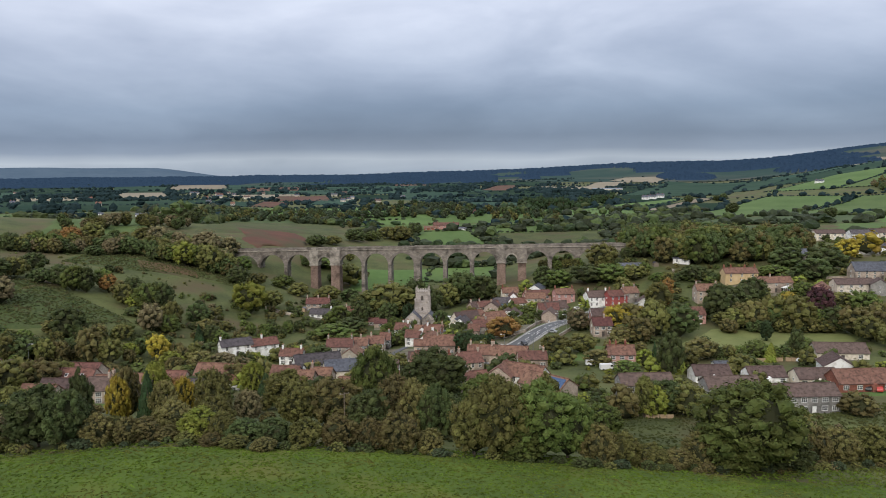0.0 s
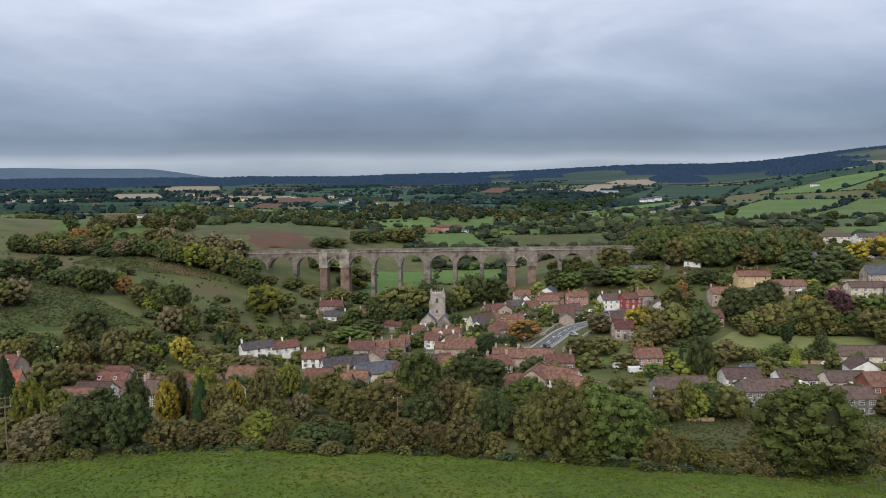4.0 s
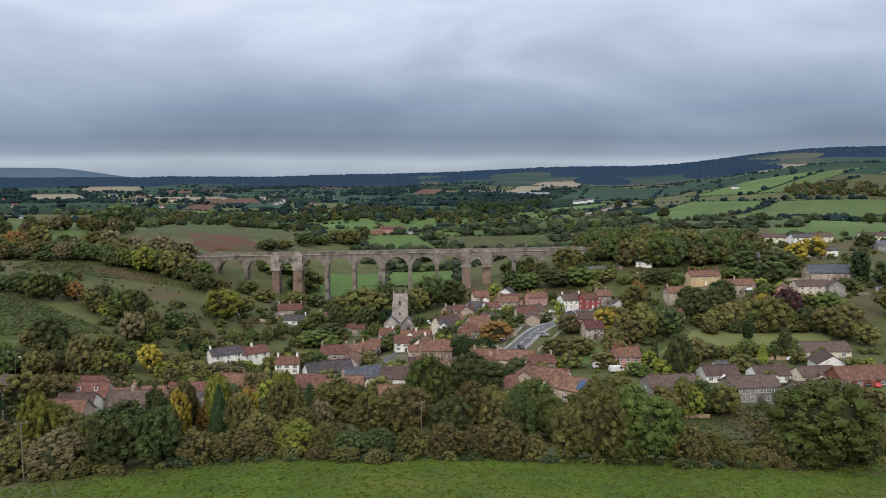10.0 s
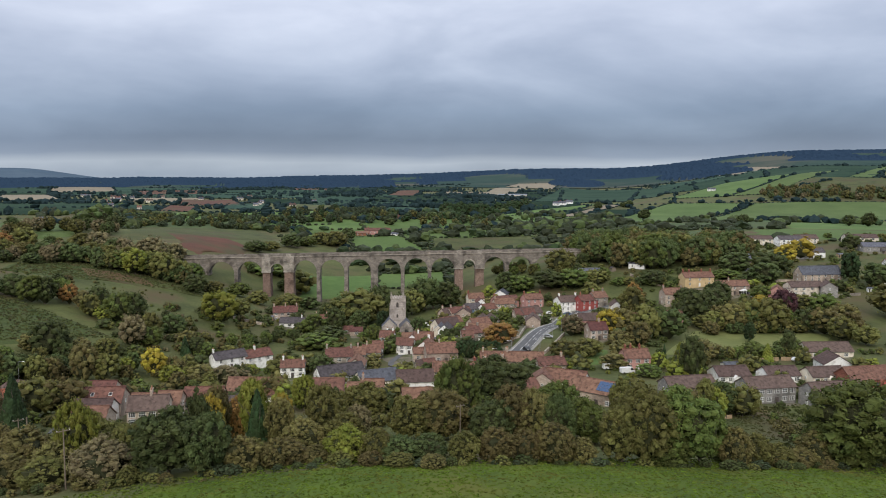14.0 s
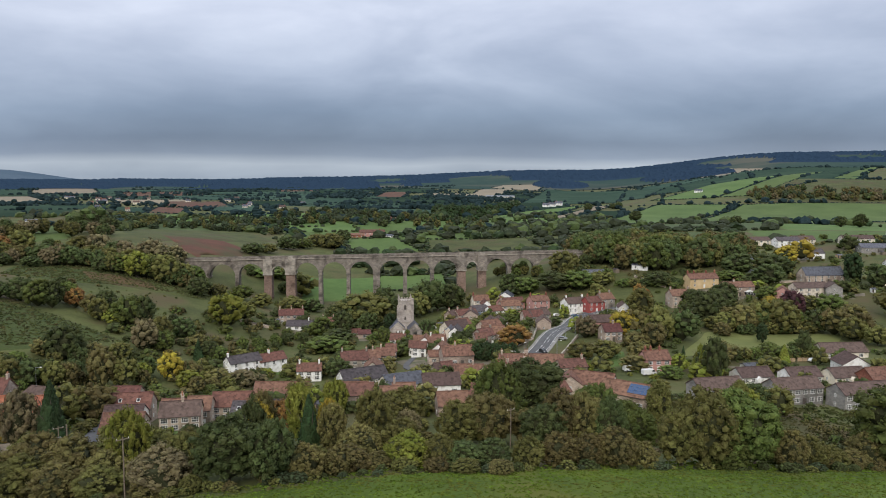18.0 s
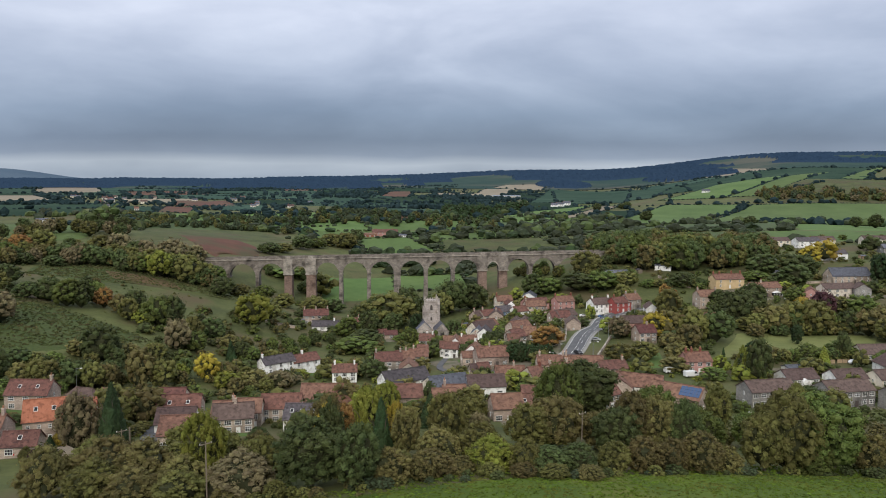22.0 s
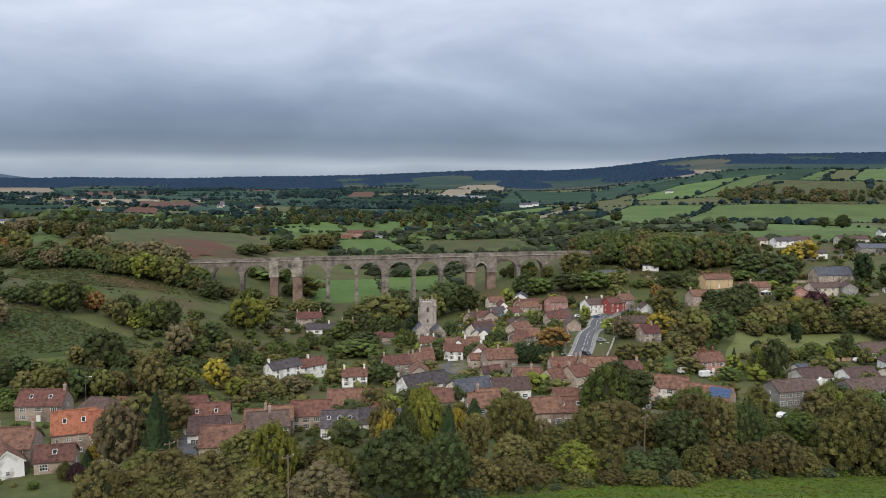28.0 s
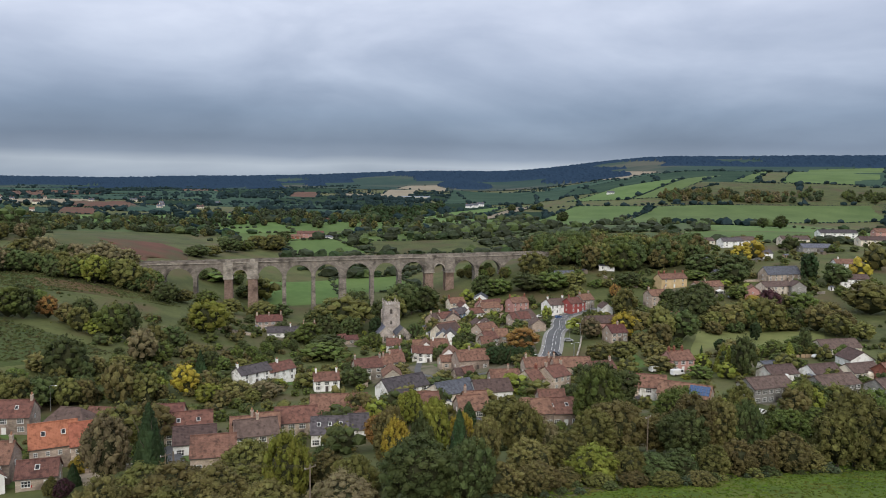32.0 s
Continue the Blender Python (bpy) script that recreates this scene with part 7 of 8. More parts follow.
scrub(40, 60, 160, 195, 280, 1.2, 3.2, ("dark", "green", "olive", "lime"))
scrub(24, -60, 130, 440, 500, 2.0, 5.0, ("dark", "green", "olive"))
scrub(120, -300, -95, 300, 520, 0.5, 1.5, ("olive", "brown", "olive", "green"))


def hill_tufts(n):
    """Gorse and rush tufts dotted over the hillside pastures."""
    t = Thicket("hill_tufts", "tufts of gorse and rush on the hill pasture")
    for _ in range(n):
        x, y = rng.uniform(-215, -90), rng.uniform(295, 505)
        if in_field(x, y):
            h = rng.uniform(0.4, 1.3)
            t.add(x, y, h, h * rng.uniform(1.2, 2.0), ("green", "dark", "olive", "brown")[int(rng.integers(0, 4))], "bush", "far")
    t.link()


hill_tufts(260)
scrub(90, -125, -62, 300, 430, 1.5, 4.5, ("brown", "olive", "dark", "green", "grey"))
scrub(60, -200, -100, 430, 480, 0.8, 2.2, ("brown", "olive", "dark"))
scrub(150, 45, 150, 126, 165, 0.5, 1.9, ("olive", "brown", "green", "grey"))
scrub(150, 95, 300, 325, 470, 1.2, 4.5, ("dark", "green", "olive", "brown"))
scrub(70, 75, 125, 262, 345, 1.5, 4.5, ("dark", "olive", "brown"))
scrub(90, -75, 5, 335, 425, 2.0, 5.0, ("dark", "green", "olive", "brown"))
scrub(60, -120, -60, 200, 300, 1.5, 4.0, ("dark", "olive", "brown", "green"), "mid")
scrub(60, 90, 240, 215, 275, 1.0, 3.0, ("dark", "green", "olive"))
scrub(90, -150, 110, 126, 146, 0.6, 1.8, ("olive", "brown", "green", "dark"))


def hedge_foot(points, n):
    """Brambles along the foot of the field hedge."""
    t = Thicket("bramble_bank", "brambles and rank grass along the foot of the hedge")
    for _ in range(n):
        k = rng.uniform(0, len(points) - 1)
        i = min(int(k), len(points) - 2)
        (ax, ay), (bx, by) = points[i], points[i + 1]
        x, y = ax + (bx - ax) * (k - i) + rng.normal(0, 0.8), ay + (by - ay) * (k - i) + rng.normal(0, 0.8)
        h = rng.uniform(1.0, 2.4)
        t.add(x, y, h, h * rng.uniform(1.1, 1.8), ("dark", "brown", "olive", "dark", "hedge")[int(rng.integers(0, 5))], "bush", "mid")
    t.link()


hedge_foot([(-112, 146), (-92, 134), (-70, 130), (-40, 123), (-10, 121.5), (20, 120.5), (45, 121.5), (75, 130), (95, 135)], 120)
scrub(260, 38, 100, 150, 182, 0.4, 1.1, ("olive", "grey", "olive", "green"))
scrub(70, -200, -122, 216, 310, 1.5, 5.0, ("dark", "olive", "green", "brown"), "mid")

# ---- far hedgerows and woods ----
class Clumps:
    """Gathers ragged tree clumps into one mesh."""

    def __init__(self):
        self.v, self.f, self.n = [], [], 0

    def add(self, x, y, w, h, fine=False):
        iv, jf = (ICO2_V, ICO2_F) if fine else (ICO_V, ICO_F)
        jit = 1 + rng.uniform(-0.32, 0.28, len(iv))
        v = iv * jit[:, None] * np.array([w / 2, w / 2, h * 0.56])
        a = rng.uniform(0, 6.28)
        v = np.stack([v[:, 0] * math.cos(a) - v[:, 1] * math.sin(a), v[:, 0] * math.sin(a) + v[:, 1] * math.cos(a), v[:, 2]], -1)
        v += np.array([x, y, ground(x, y) + h * 0.42])
        self.v.append(v)
        self.f.append(jf + self.n)
        self.n += len(v)

    def link(self, name, mat, label, category="trees"):
        if not self.n:
            return
        me = raw(name, np.concatenate(self.v).tolist(), np.concatenate(self.f).tolist(), mat)
        tagged(new(name, me), label, category, kind="stuff")


PATCH_EDGES = []


def patchwork():
    """Hedged fields across the plain, in rows that deepen with distance."""
    g = np.random.default_rng(12)
    rows = [770, 850, 950, 1070, 1210, 1380, 1600, 1880, 2240, 2700]
    kinds = [MEADOW, MEADOW, PASTURE, PASTURE, LAND, ROUGH, PASTURE, SOIL, STUBBLE, MEADOW, PASTURE, LAND]
    words = {FAR_PASTURE.name: "haze-tinted green field", MEADOW.name: "green field", PASTURE.name: "dull green field", LAND.name: "rough grass field", ROUGH.name: "olive field", SOIL.name: "brown ploughed field", STUBBLE.name: "pale stubble field"}
    def sow(rows, low, high, kinds, cool):
        for r0, r1 in zip(rows[:-1], rows[1:]):
            az = low + g.uniform(0, 4)
            while az < high:
                step = math.degrees(g.uniform(110, 280) / r0)
                q = []
                for a, r in ((az, r0), (az + step, r0), (az + step, r1), (az, r1)):
                    t, d = radians(a + g.normal(0, 0.12)), r * (1 + g.normal(0, 0.008))
                    q.append((round(-50 + d * math.sin(t)), round(d * math.cos(t))))
                m = kinds[int(g.integers(0, len(kinds)))]
                # beyond this range grass fields swap to the haze-tinted pasture
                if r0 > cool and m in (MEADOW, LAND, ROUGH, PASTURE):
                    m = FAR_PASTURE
                if not in_field(*np.mean(q, axis=0)):
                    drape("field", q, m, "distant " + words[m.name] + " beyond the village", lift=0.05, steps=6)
                PATCH_EDGES.append((q[0], q[1]))
                PATCH_EDGES.append((q[1], q[2]))
                az += step

    sow(rows, -33, 24, kinds, 1000)
    sow([640, 760, 900, 1070, 1290, 1600, 2000, 2500], 24, 60, [MEADOW, MEADOW, PASTURE, MEADOW, ROUGH], 1500)


def far_country():
    sets = {k: Clumps() for k in ("hedge", "dark", "conifer")}
    # clumps beyond about a kilometre, gathered for the haze-blue leaf colour
    far_sets = Clumps()
    keys = ["hedge", "dark", "hedge", "conifer", "hedge", "hedge"]
    # hedgerows round the known fields
    for q in FIELD_RINGS:
        if np.hypot(*q.mean(0)) < (860 if q.mean(0)[0] < 20 else 560):
            continue
        for i in range(4):
            a, b = q[i], q[(i + 1) % 4]
            L = np.linalg.norm(b - a)
            s = 0.0
            while s < L:
                p = a + (b - a) * s / L + rng.normal(0, 1.2, 2)
                r = np.hypot(*p)
                big = rng.uniform() < 0.07
                w = rng.uniform(6, 10) if big else rng.uniform(2.6, 3.8)
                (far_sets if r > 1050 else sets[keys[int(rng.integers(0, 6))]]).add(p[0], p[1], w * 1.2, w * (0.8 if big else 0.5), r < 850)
                s += rng.uniform(2.2, 4.5) * (1 + r / 2500)
    # standing trees and broken hedges between the fields
    for i in range(420):
        az, r = radians(rng.uniform(-31, 57)), 600 + 2600 * rng.uniform() ** 1.5
        x, y = r * math.sin(az), r * math.cos(az)
        if math.degrees(az) > 27 and 560 < r < 2200 and rng.uniform() < 0.85:
            continue
        turn = rng.choice([0.15, 0.25, 1.65, -0.1]) + rng.normal(0, 0.2)
        L = rng.uniform(70, 230)
        n = int(L / (6 + r / 400))
        col = keys[int(rng.integers(0, 6))]
        for k in range(n):
            p = (x + math.cos(turn) * L * (k / n - 0.5), y + math.sin(turn) * L * (k / n - 0.5))
            if in_field(*p) or np.hypot(*p) < (800 if p[0] < 20 else 570):
                continue
            big = rng.uniform() < 0.3
            w = rng.uniform(8, 12) if big else rng.uniform(3.5, 6)
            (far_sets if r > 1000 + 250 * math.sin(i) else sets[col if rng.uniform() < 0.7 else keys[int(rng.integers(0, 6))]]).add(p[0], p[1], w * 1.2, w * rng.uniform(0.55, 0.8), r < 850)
    # hedges of the patchwork on the plain
    for a, b in PATCH_EDGES:
        L = math.hypot(b[0] - a[0], b[1] - a[1])
        s = 0.0
        gap = rng.uniform() < 0.12
        while s < L and not gap:
            x, y = a[0] + (b[0] - a[0]) * s / L + rng.normal(0, 1.5), a[1] + (b[1] - a[1]) * s / L + rng.normal(0, 1.5)
            r = math.hypot(x, y)
            if not in_field(x, y):
                big = rng.uniform() < 0.22
                w = rng.uniform(8, 13) if big else rng.uniform(3.5, 6)
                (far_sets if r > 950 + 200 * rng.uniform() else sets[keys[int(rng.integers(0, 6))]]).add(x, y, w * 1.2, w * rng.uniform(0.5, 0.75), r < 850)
            s += rng.uniform(4, 9) * (1 + r / 2200)
    # copses
    for i in range(70):
        az, r = radians(rng.uniform(-31, 50)), 620 + 2500 * rng.uniform()
        if math.degrees(az) > 25 and r < 2300:
            continue
        cx, cy = r * math.sin(az), r * math.cos(az)
        col = keys[int(rng.integers(0, 6))]
        for k in range(int(rng.uniform(8, 26))):
            p = (cx + rng.normal(0, 38), cy + rng.normal(0, 16))
            if in_field(*p) or np.hypot(*p) < (800 if p[0] < 20 else 570):
                continue
            w = rng.uniform(9, 14)
            (far_sets if r > 1100 else sets[col if rng.uniform() < 0.6 else "dark"]).add(p[0], p[1], w, w * 0.8, r < 850)
    for k, s in sets.items():
        s.link("hedgerow_trees", LEAF[k], LABELS[k] + " hedgerows and copses across the plain")
    far_sets.link("far_hedgerows", FAR_HEDGE, "dark hedgerows and copses far across the plain, tinted blue for haze")


def ridge_canopy():
    """The wooded skyline ridge: one bumpy canopy, broken by clearings."""
    az = np.radians(np.arange(-36, 60, 0.16))
    rr = np.concatenate([np.arange(2750, 4500, 32), np.arange(4500, 4880, 60)])
    A, R = np.meshgrid(az, rr)
    X, Y = R * np.sin(A), R * np.cos(A)
    g = np.random.default_rng(4)
    lumps = g.uniform(0, 1, X.shape) ** 2
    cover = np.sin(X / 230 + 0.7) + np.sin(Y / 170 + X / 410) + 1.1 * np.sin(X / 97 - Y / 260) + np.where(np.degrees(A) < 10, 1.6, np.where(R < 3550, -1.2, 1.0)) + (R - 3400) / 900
    # the farthest hills on the left take the palest haze tint
    hazy_hill = (np.degrees(A) < -8) & (R > 4380)
    Z = height(X, Y) + np.where(hazy_hill, 3, 0) + np.where(hazy_hill, 0, np.where(cover > 0, 2 + (5 + 9 * lumps) * ease(2750, 3100, R), 2.0))
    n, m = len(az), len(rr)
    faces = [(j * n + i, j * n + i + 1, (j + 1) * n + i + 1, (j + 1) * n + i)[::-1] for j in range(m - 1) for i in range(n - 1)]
    me = raw("ridge_wood", np.stack([X, Y, Z], -1).reshape(-1, 3).tolist(), faces, [FAR_WOOD, FAR_HAZY_HILL, FAR_FIELD])
    flat = hazy_hill.reshape(-1)
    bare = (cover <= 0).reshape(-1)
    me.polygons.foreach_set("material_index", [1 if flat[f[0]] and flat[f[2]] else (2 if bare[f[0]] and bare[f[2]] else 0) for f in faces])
    tagged(new("ridge_wood", me), "dark woodland on the distant ridge, tinted blue for haze", "woodland", kind="stuff")


ridge_canopy()
patchwork()
far_country()

# ---- vehicles, lamps, poles, walls and far farms ----
CAR_WHITE = material("white_car_paint", (0.70, 0.70, 0.70), (0.80, 0.80, 0.80), 1.0, 0.25, spec=0.5)
CAR_SILVER = material("silver_car_paint", (0.36, 0.37, 0.38), (0.46, 0.47, 0.48), 1.0, 0.25, metal=0.4)
CAR_RED = material("red_car_paint", (0.38, 0.03, 0.025), (0.46, 0.05, 0.04), 1.0, 0.25, spec=0.5)
CAR_BLUE = material("blue_car_paint", (0.04, 0.09, 0.20), (0.06, 0.12, 0.26), 1.0, 0.25, spec=0.5)
CAR_DARK = material("dark_car_paint", (0.02, 0.022, 0.026), (0.04, 0.042, 0.046), 1.0, 0.25, spec=0.5)
TYRE = material("tyre_rubber", (0.018, 0.018, 0.018), (0.03, 0.03, 0.03), 3.0, 0.9)
SOLAR = material("solar_cells", (0.02, 0.05, 0.13), (0.04, 0.09, 0.20), 1.5, 0.2, spec=0.6)


def wheel_mesh():
    bm = bmesh.new()
    n = 12
    rings = [[bm.verts.new((r * math.cos(i * math.tau / n), y, r * math.sin(i * math.tau / n))) for i in range(n)] for y, r in ((-0.11, 0.27), (-0.08, 0.32), (0.08, 0.32), (0.11, 0.27))]
    for a, b in zip(rings[:-1], rings[1:]):
        for i in range(n):
            bm.faces.new((a[i], a[(i + 1) % n], b[(i + 1) % n], b[i]))
    bm.faces.new(rings[0][::-1])
    bm.faces.new(rings[-1])
    me = bpy.data.meshes.new("wheel")
    bm.to_mesh(me)
    bm.free()
    me.materials.append(TYRE)
    return me


WHEEL = wheel_mesh()


def vehicle(x, y, rz, paint, label, side, glass_side, width, axles, name):
    z = ground(x, y) + 0.33
    c = thing(name, x, y, z, rz, label, "car" if name == "car" else "van")
    bm = bmesh.new()
    add_prism(bm, side, -width / 2, width / 2)
    bmesh.ops.bevel(bm, geom=bm.edges[:], offset=0.07, segments=2, affect="EDGES")
    part("body", bm, paint, c, smooth=False)
    bm = bmesh.new()
    add_prism(bm, glass_side, -width / 2 - 0.012, width / 2 + 0.012)
    part("windows", bm, PANE, c)
    for ax in axles:
        for s in (-1, 1):
            shared("wheel", WHEEL, c, (ax, s * (width / 2 - 0.06), 0.32))
    for s in (-1, 1):
        part("headlight", box_bm(side[1][0] - 0.04, s * width * 0.36 - 0.14, 0.62, side[1][0] + 0.03, s * width * 0.36 + 0.14, 0.78), WHITE_PAINT, c)
    return c


def car(x, y, rz, paint, label):
    side = [(-2.05, 0.25), (2.05, 0.25), (2.1, 0.72), (1.15, 0.92), (0.45, 1.42), (-1.2, 1.45), (-1.95, 0.95), (-2.1, 0.7)]
    return vehicle(x, y, rz, paint, label, side, [(0.95, 0.93), (0.42, 1.34), (-1.15, 1.36), (-1.7, 0.95)], 1.75, (-1.3, 1.3), "car")


def van(x, y, rz, paint, label):
    side = [(-2.6, 0.28), (2.6, 0.28), (2.65, 0.95), (2.05, 1.2), (1.55, 2.05), (-2.5, 2.15), (-2.65, 1.9)]
    return vehicle(x, y, rz, paint, label, side, [(2.0, 1.22), (1.56, 1.92), (0.8, 1.92), (0.8, 1.22)], 1.95, (-1.7, 1.7), "van")


def street_lamp(x, y, rz):
    p = thing("street_lamp", x, y, ground(x, y), rz, "grey steel street lamp column with a bracket arm", "street lamp", "lamps along the road")
    bm = bmesh.new()
    add_tube(bm, 0, 0, -0.3, 1.2, 0.11, 0.10)
    add_tube(bm, 0, 0, 1.2, 7.6, 0.075, 0.05)
    part("column", bm, STEEL, p)
    bm = bmesh.new()
    add_box(bm, -0.04, -0.04, 7.5, 1.3, 0.04, 7.62)
    part("arm", bm, STEEL, p)
    bm = bmesh.new()
    add_box(bm, 1.2, -0.16, 7.42, 1.9, 0.16, 7.62, taper=0.2)
    part("lantern", bm, WHITE_PAINT, p)


def low_wall(points, h, mat, label):
    w = thing("garden_wall", *points[0], ground(*points[0]), 0, label, "wall")
    ox, oy, oz = w.location
    for a, b in zip(points[:-1], points[1:]):
        L = math.hypot(b[0] - a[0], b[1] - a[1])
        n = max(1, int(L / 6))
        for i in range(n):
            p = [a[k] + (b[k] - a[k]) * i / n for k in (0, 1)]
            q = [a[k] + (b[k] - a[k]) * (i + 1) / n for k in (0, 1)]
            nx, ny = -(q[1] - p[1]) / (L / n) * 0.22, (q[0] - p[0]) / (L / n) * 0.22
            for name, z0, z1, k, m in (("wall_length", -0.8, h, 1.0, mat), ("coping", h, h + 0.14, 1.35, PALE_STONE)):
                bm = bmesh.new()
                vs = []
                for e, g in ((p, ground(*p)), (q, ground(*q))):
                    for s, zz in ((-k, z0), (k, z0), (k, z1), (-k, z1)):
                        vs.append(bm.verts.new((e[0] + nx * s - ox, e[1] + ny * s - oy, g + zz - oz)))
                for f in ((0, 1, 2, 3), (7, 6, 5, 4), (0, 4, 5, 1), (1, 5, 6, 2), (2, 6, 7, 3), (3, 7, 4, 0)):
                    bm.faces.new([vs[j] for j in f])
                part(name, bm, m, w)


def fence(points, h, mat, label):
    w = thing("fence", *points[0], ground(*points[0]), 0, label, "fence")
    ox, oy, oz = w.location
    panel = bpy.data.meshes.new("panel")
    bm = box_bm(0, -0.03, 0.05, 1.78, 0.03, 1)
    bm.to_mesh(panel)
    bm.free()
    panel.materials.append(mat)
    post = bpy.data.meshes.new("post")
    bm = box_bm(-0.06, -0.06, -0.4, 0.06, 0.06, 1.08)
    bm.to_mesh(post)
    bm.free()
    post.materials.append(TIMBER)
    for a, b in zip(points[:-1], points[1:]):
        L = math.hypot(b[0] - a[0], b[1] - a[1])
        ang = math.atan2(b[1] - a[1], b[0] - a[0])
        for i in range(int(L / 1.9)):
            x, y = a[0] + math.cos(ang) * i * 1.9, a[1] + math.sin(ang) * i * 1.9
            at = (x - ox, y - oy, ground(x, y) - oz)
            shared("post", post, w, at, ang, (1, 1, h))
            shared("panel", panel, w, at, ang, (1, 1, h))


def far_house(x, y, rz, w, eave, rise, wall, roof, label):
    h = thing("house", x, y, ground(x, y), rz, label, "house")
    d = min(9.0, max(5.0, w * 0.6))
    bm = bmesh.new()
    add_prism(bm, [(-d / 2, -3), (d / 2, -3), (d / 2, eave), (0, eave + rise), (-d / 2, eave)], -w / 2, w / 2)
    s = part("wall", bm, wall, h)
    s.rotation_euler = (0, 0, math.pi / 2)
    bm = bmesh.new()
    k = rise / (d / 2) * 0.4
    add_prism(bm, [(-d / 2 - 0.4, eave - k), (0, eave + rise), (d / 2 + 0.4, eave - k), (d / 2 + 0.4, eave - k + 0.3), (0, eave + rise + 0.3), (-d / 2 - 0.4, eave - k + 0.3)], -w / 2 - 0.3, w / 2 + 0.3)
    s = part("roof", bm, roof, h)
    s.rotation_euler = (0, 0, math.pi / 2)
    n = max(2, int(w / 4))
    fr, ww = WINDOWS["sash"]
    for i in range(n):
        o = shared("window", fr[0], h, (-w / 2 + w * (i + 0.5) / n, -d / 2, max(0.8, eave - 2.2)))
        shared("pane", fr[1], o)
    for f in (-0.7, 0.6):
        if eave > 3.5 and roof is not wall:
            shared("chimney", STACKS["red_brick"], h, (f * w / 2, 0, eave + rise), math.pi / 2)


# ---- poles and wires ----
def utility_pole(x, y, h, arms=1, name="utility_pole"):
    p = thing(name, x, y, ground(x, y), 25, "weathered wooden utility pole with a crossarm and insulators", "pole", "utility poles")
    bm = bmesh.new()
    add_tube(bm, 0, 0, -0.5, h, 0.15, 0.10, 8)
    part("pole", bm, TIMBER, p)
    for k in range(arms):
        part("crossarm", box_bm(-1.1, -0.06, h - 0.5 - k * 0.7, 1.1, 0.06, h - 0.36 - k * 0.7), TIMBER, p)
        for s in (-1, 0, 1):
            bm = bmesh.new()
            add_tube(bm, s * 0.95, 0, h - 0.36 - k * 0.7, h - 0.14 - k * 0.7, 0.05, 0.04, 6)
            part("insulator", bm, WHITE_PAINT, p)
    return p


def wire(a, b, sag, name="overhead_wire"):
    cu = bpy.data.curves.new(name, "CURVE")
    cu.dimensions, cu.bevel_depth = "3D", 0.007
    s = cu.splines.new("POLY")
    s.points.add(16)
    for i in range(17):
        t = i / 16
        s.points[i].co = (a[0] + (b[0] - a[0]) * t, a[1] + (b[1] - a[1]) * t, a[2] + (b[2] - a[2]) * t - sag * 4 * t * (1 - t), 1)
    cu.materials.append(DARK_PAINT)
    tagged(new(name, cu), "thin sagging overhead electricity wire between poles", "wire")


utility_pole(-95.4, 137.6, 10.6)
utility_pole(-22.0, 150.0, 8.5)
h_pole = utility_pole(-113.0, 178.0, 8.0, 1)
part("transformer", box_bm(-0.45, -0.75, 4.6, 0.45, -0.1, 5.7), STEEL, h_pole, "grey pole-mounted transformer box")
part("pole", box_bm(1.5, -0.12, -0.5, 1.75, 0.12, 8.0), TIMBER, h_pole)
for off in (-0.9, 0.0, 0.9):
    wire((-113 + off, 178, ground(-113, 178) + 7.8), (-95.4 + off, 137.6, ground(-95.4, 137.6) + 10.4), 0.7)

# ---- road paint ----
def road_paint():
    line = [np.array(p) for p in MAIN_ROAD]
    pts = []
    for i in range(len(line) - 1):
        p0, p1, p2, p3 = line[max(i - 1, 0)], line[i], line[i + 1], line[min(i + 2, len(line) - 1)]
        for j in range(12):
            t = j / 12
            pts.append(0.5 * (2 * p1 + (p2 - p0) * t + (2 * p0 - 5 * p1 + 4 * p2 - p3) * t * t + (3 * p1 - p0 - 3 * p2 + p3) * t ** 3))
    pts = np.array(pts)
    seg = np.r_[0, np.cumsum(np.linalg.norm(np.diff(pts, axis=0), axis=1))]

    def at(s, side):
        s = min(max(s, 0.0), seg[-1])
        p = np.array([np.interp(s, seg, pts[:, 0]), np.interp(s, seg, pts[:, 1])])
        q = np.array([np.interp(min(s + 1, seg[-1]), seg, pts[:, 0]), np.interp(min(s + 1, seg[-1]), seg, pts[:, 1])]) - np.array([np.interp(max(s - 1, 0), seg, pts[:, 0]), np.interp(max(s - 1, 0), seg, pts[:, 1])])
        q = q / (np.linalg.norm(q) + 1e-9)
        e = p + np.array([-q[1], q[0]]) * side
        n = np.array([-q[1], q[0]])
        z = max(ground(*p), ground(*(p + n * 4)), ground(*(p - n * 4))) + 0.36
        return (e[0], e[1], z)

    road = thing("road_marking", *pts[0], 0, 0, "worn white road paint on the main road", "road marking", kind="structure")
    road.location = (0, 0, 0)
    s = 2.0
    while s < seg[-1] - 6:
        for side, length, gap in ((0.0, 4.0, 0),):
            bm = bmesh.new()
            v = [bm.verts.new(at(a, side + b)) for a, b in ((s, -0.12), (s + length, -0.12), (s + length, 0.12), (s, 0.12))]
            bm.faces.new(v)
            part("dash", bm, WHITE_LINE, road)
        s += 7.0
    for side in (-3.2, 3.2, -1.3):
        s = 2.0
        while s < seg[-1] - 5:
            bm = bmesh.new()
            v = [bm.verts.new(at(a, side + b)) for a, b in ((s, -0.08), (s + 4.6, -0.08), (s + 4.6, 0.08), (s, 0.08))]
            bm.faces.new(v)
            part("edge_line", bm, WHITE_LINE, road)
            s += 5.0 if side != -1.3 else 12.0


road_paint()


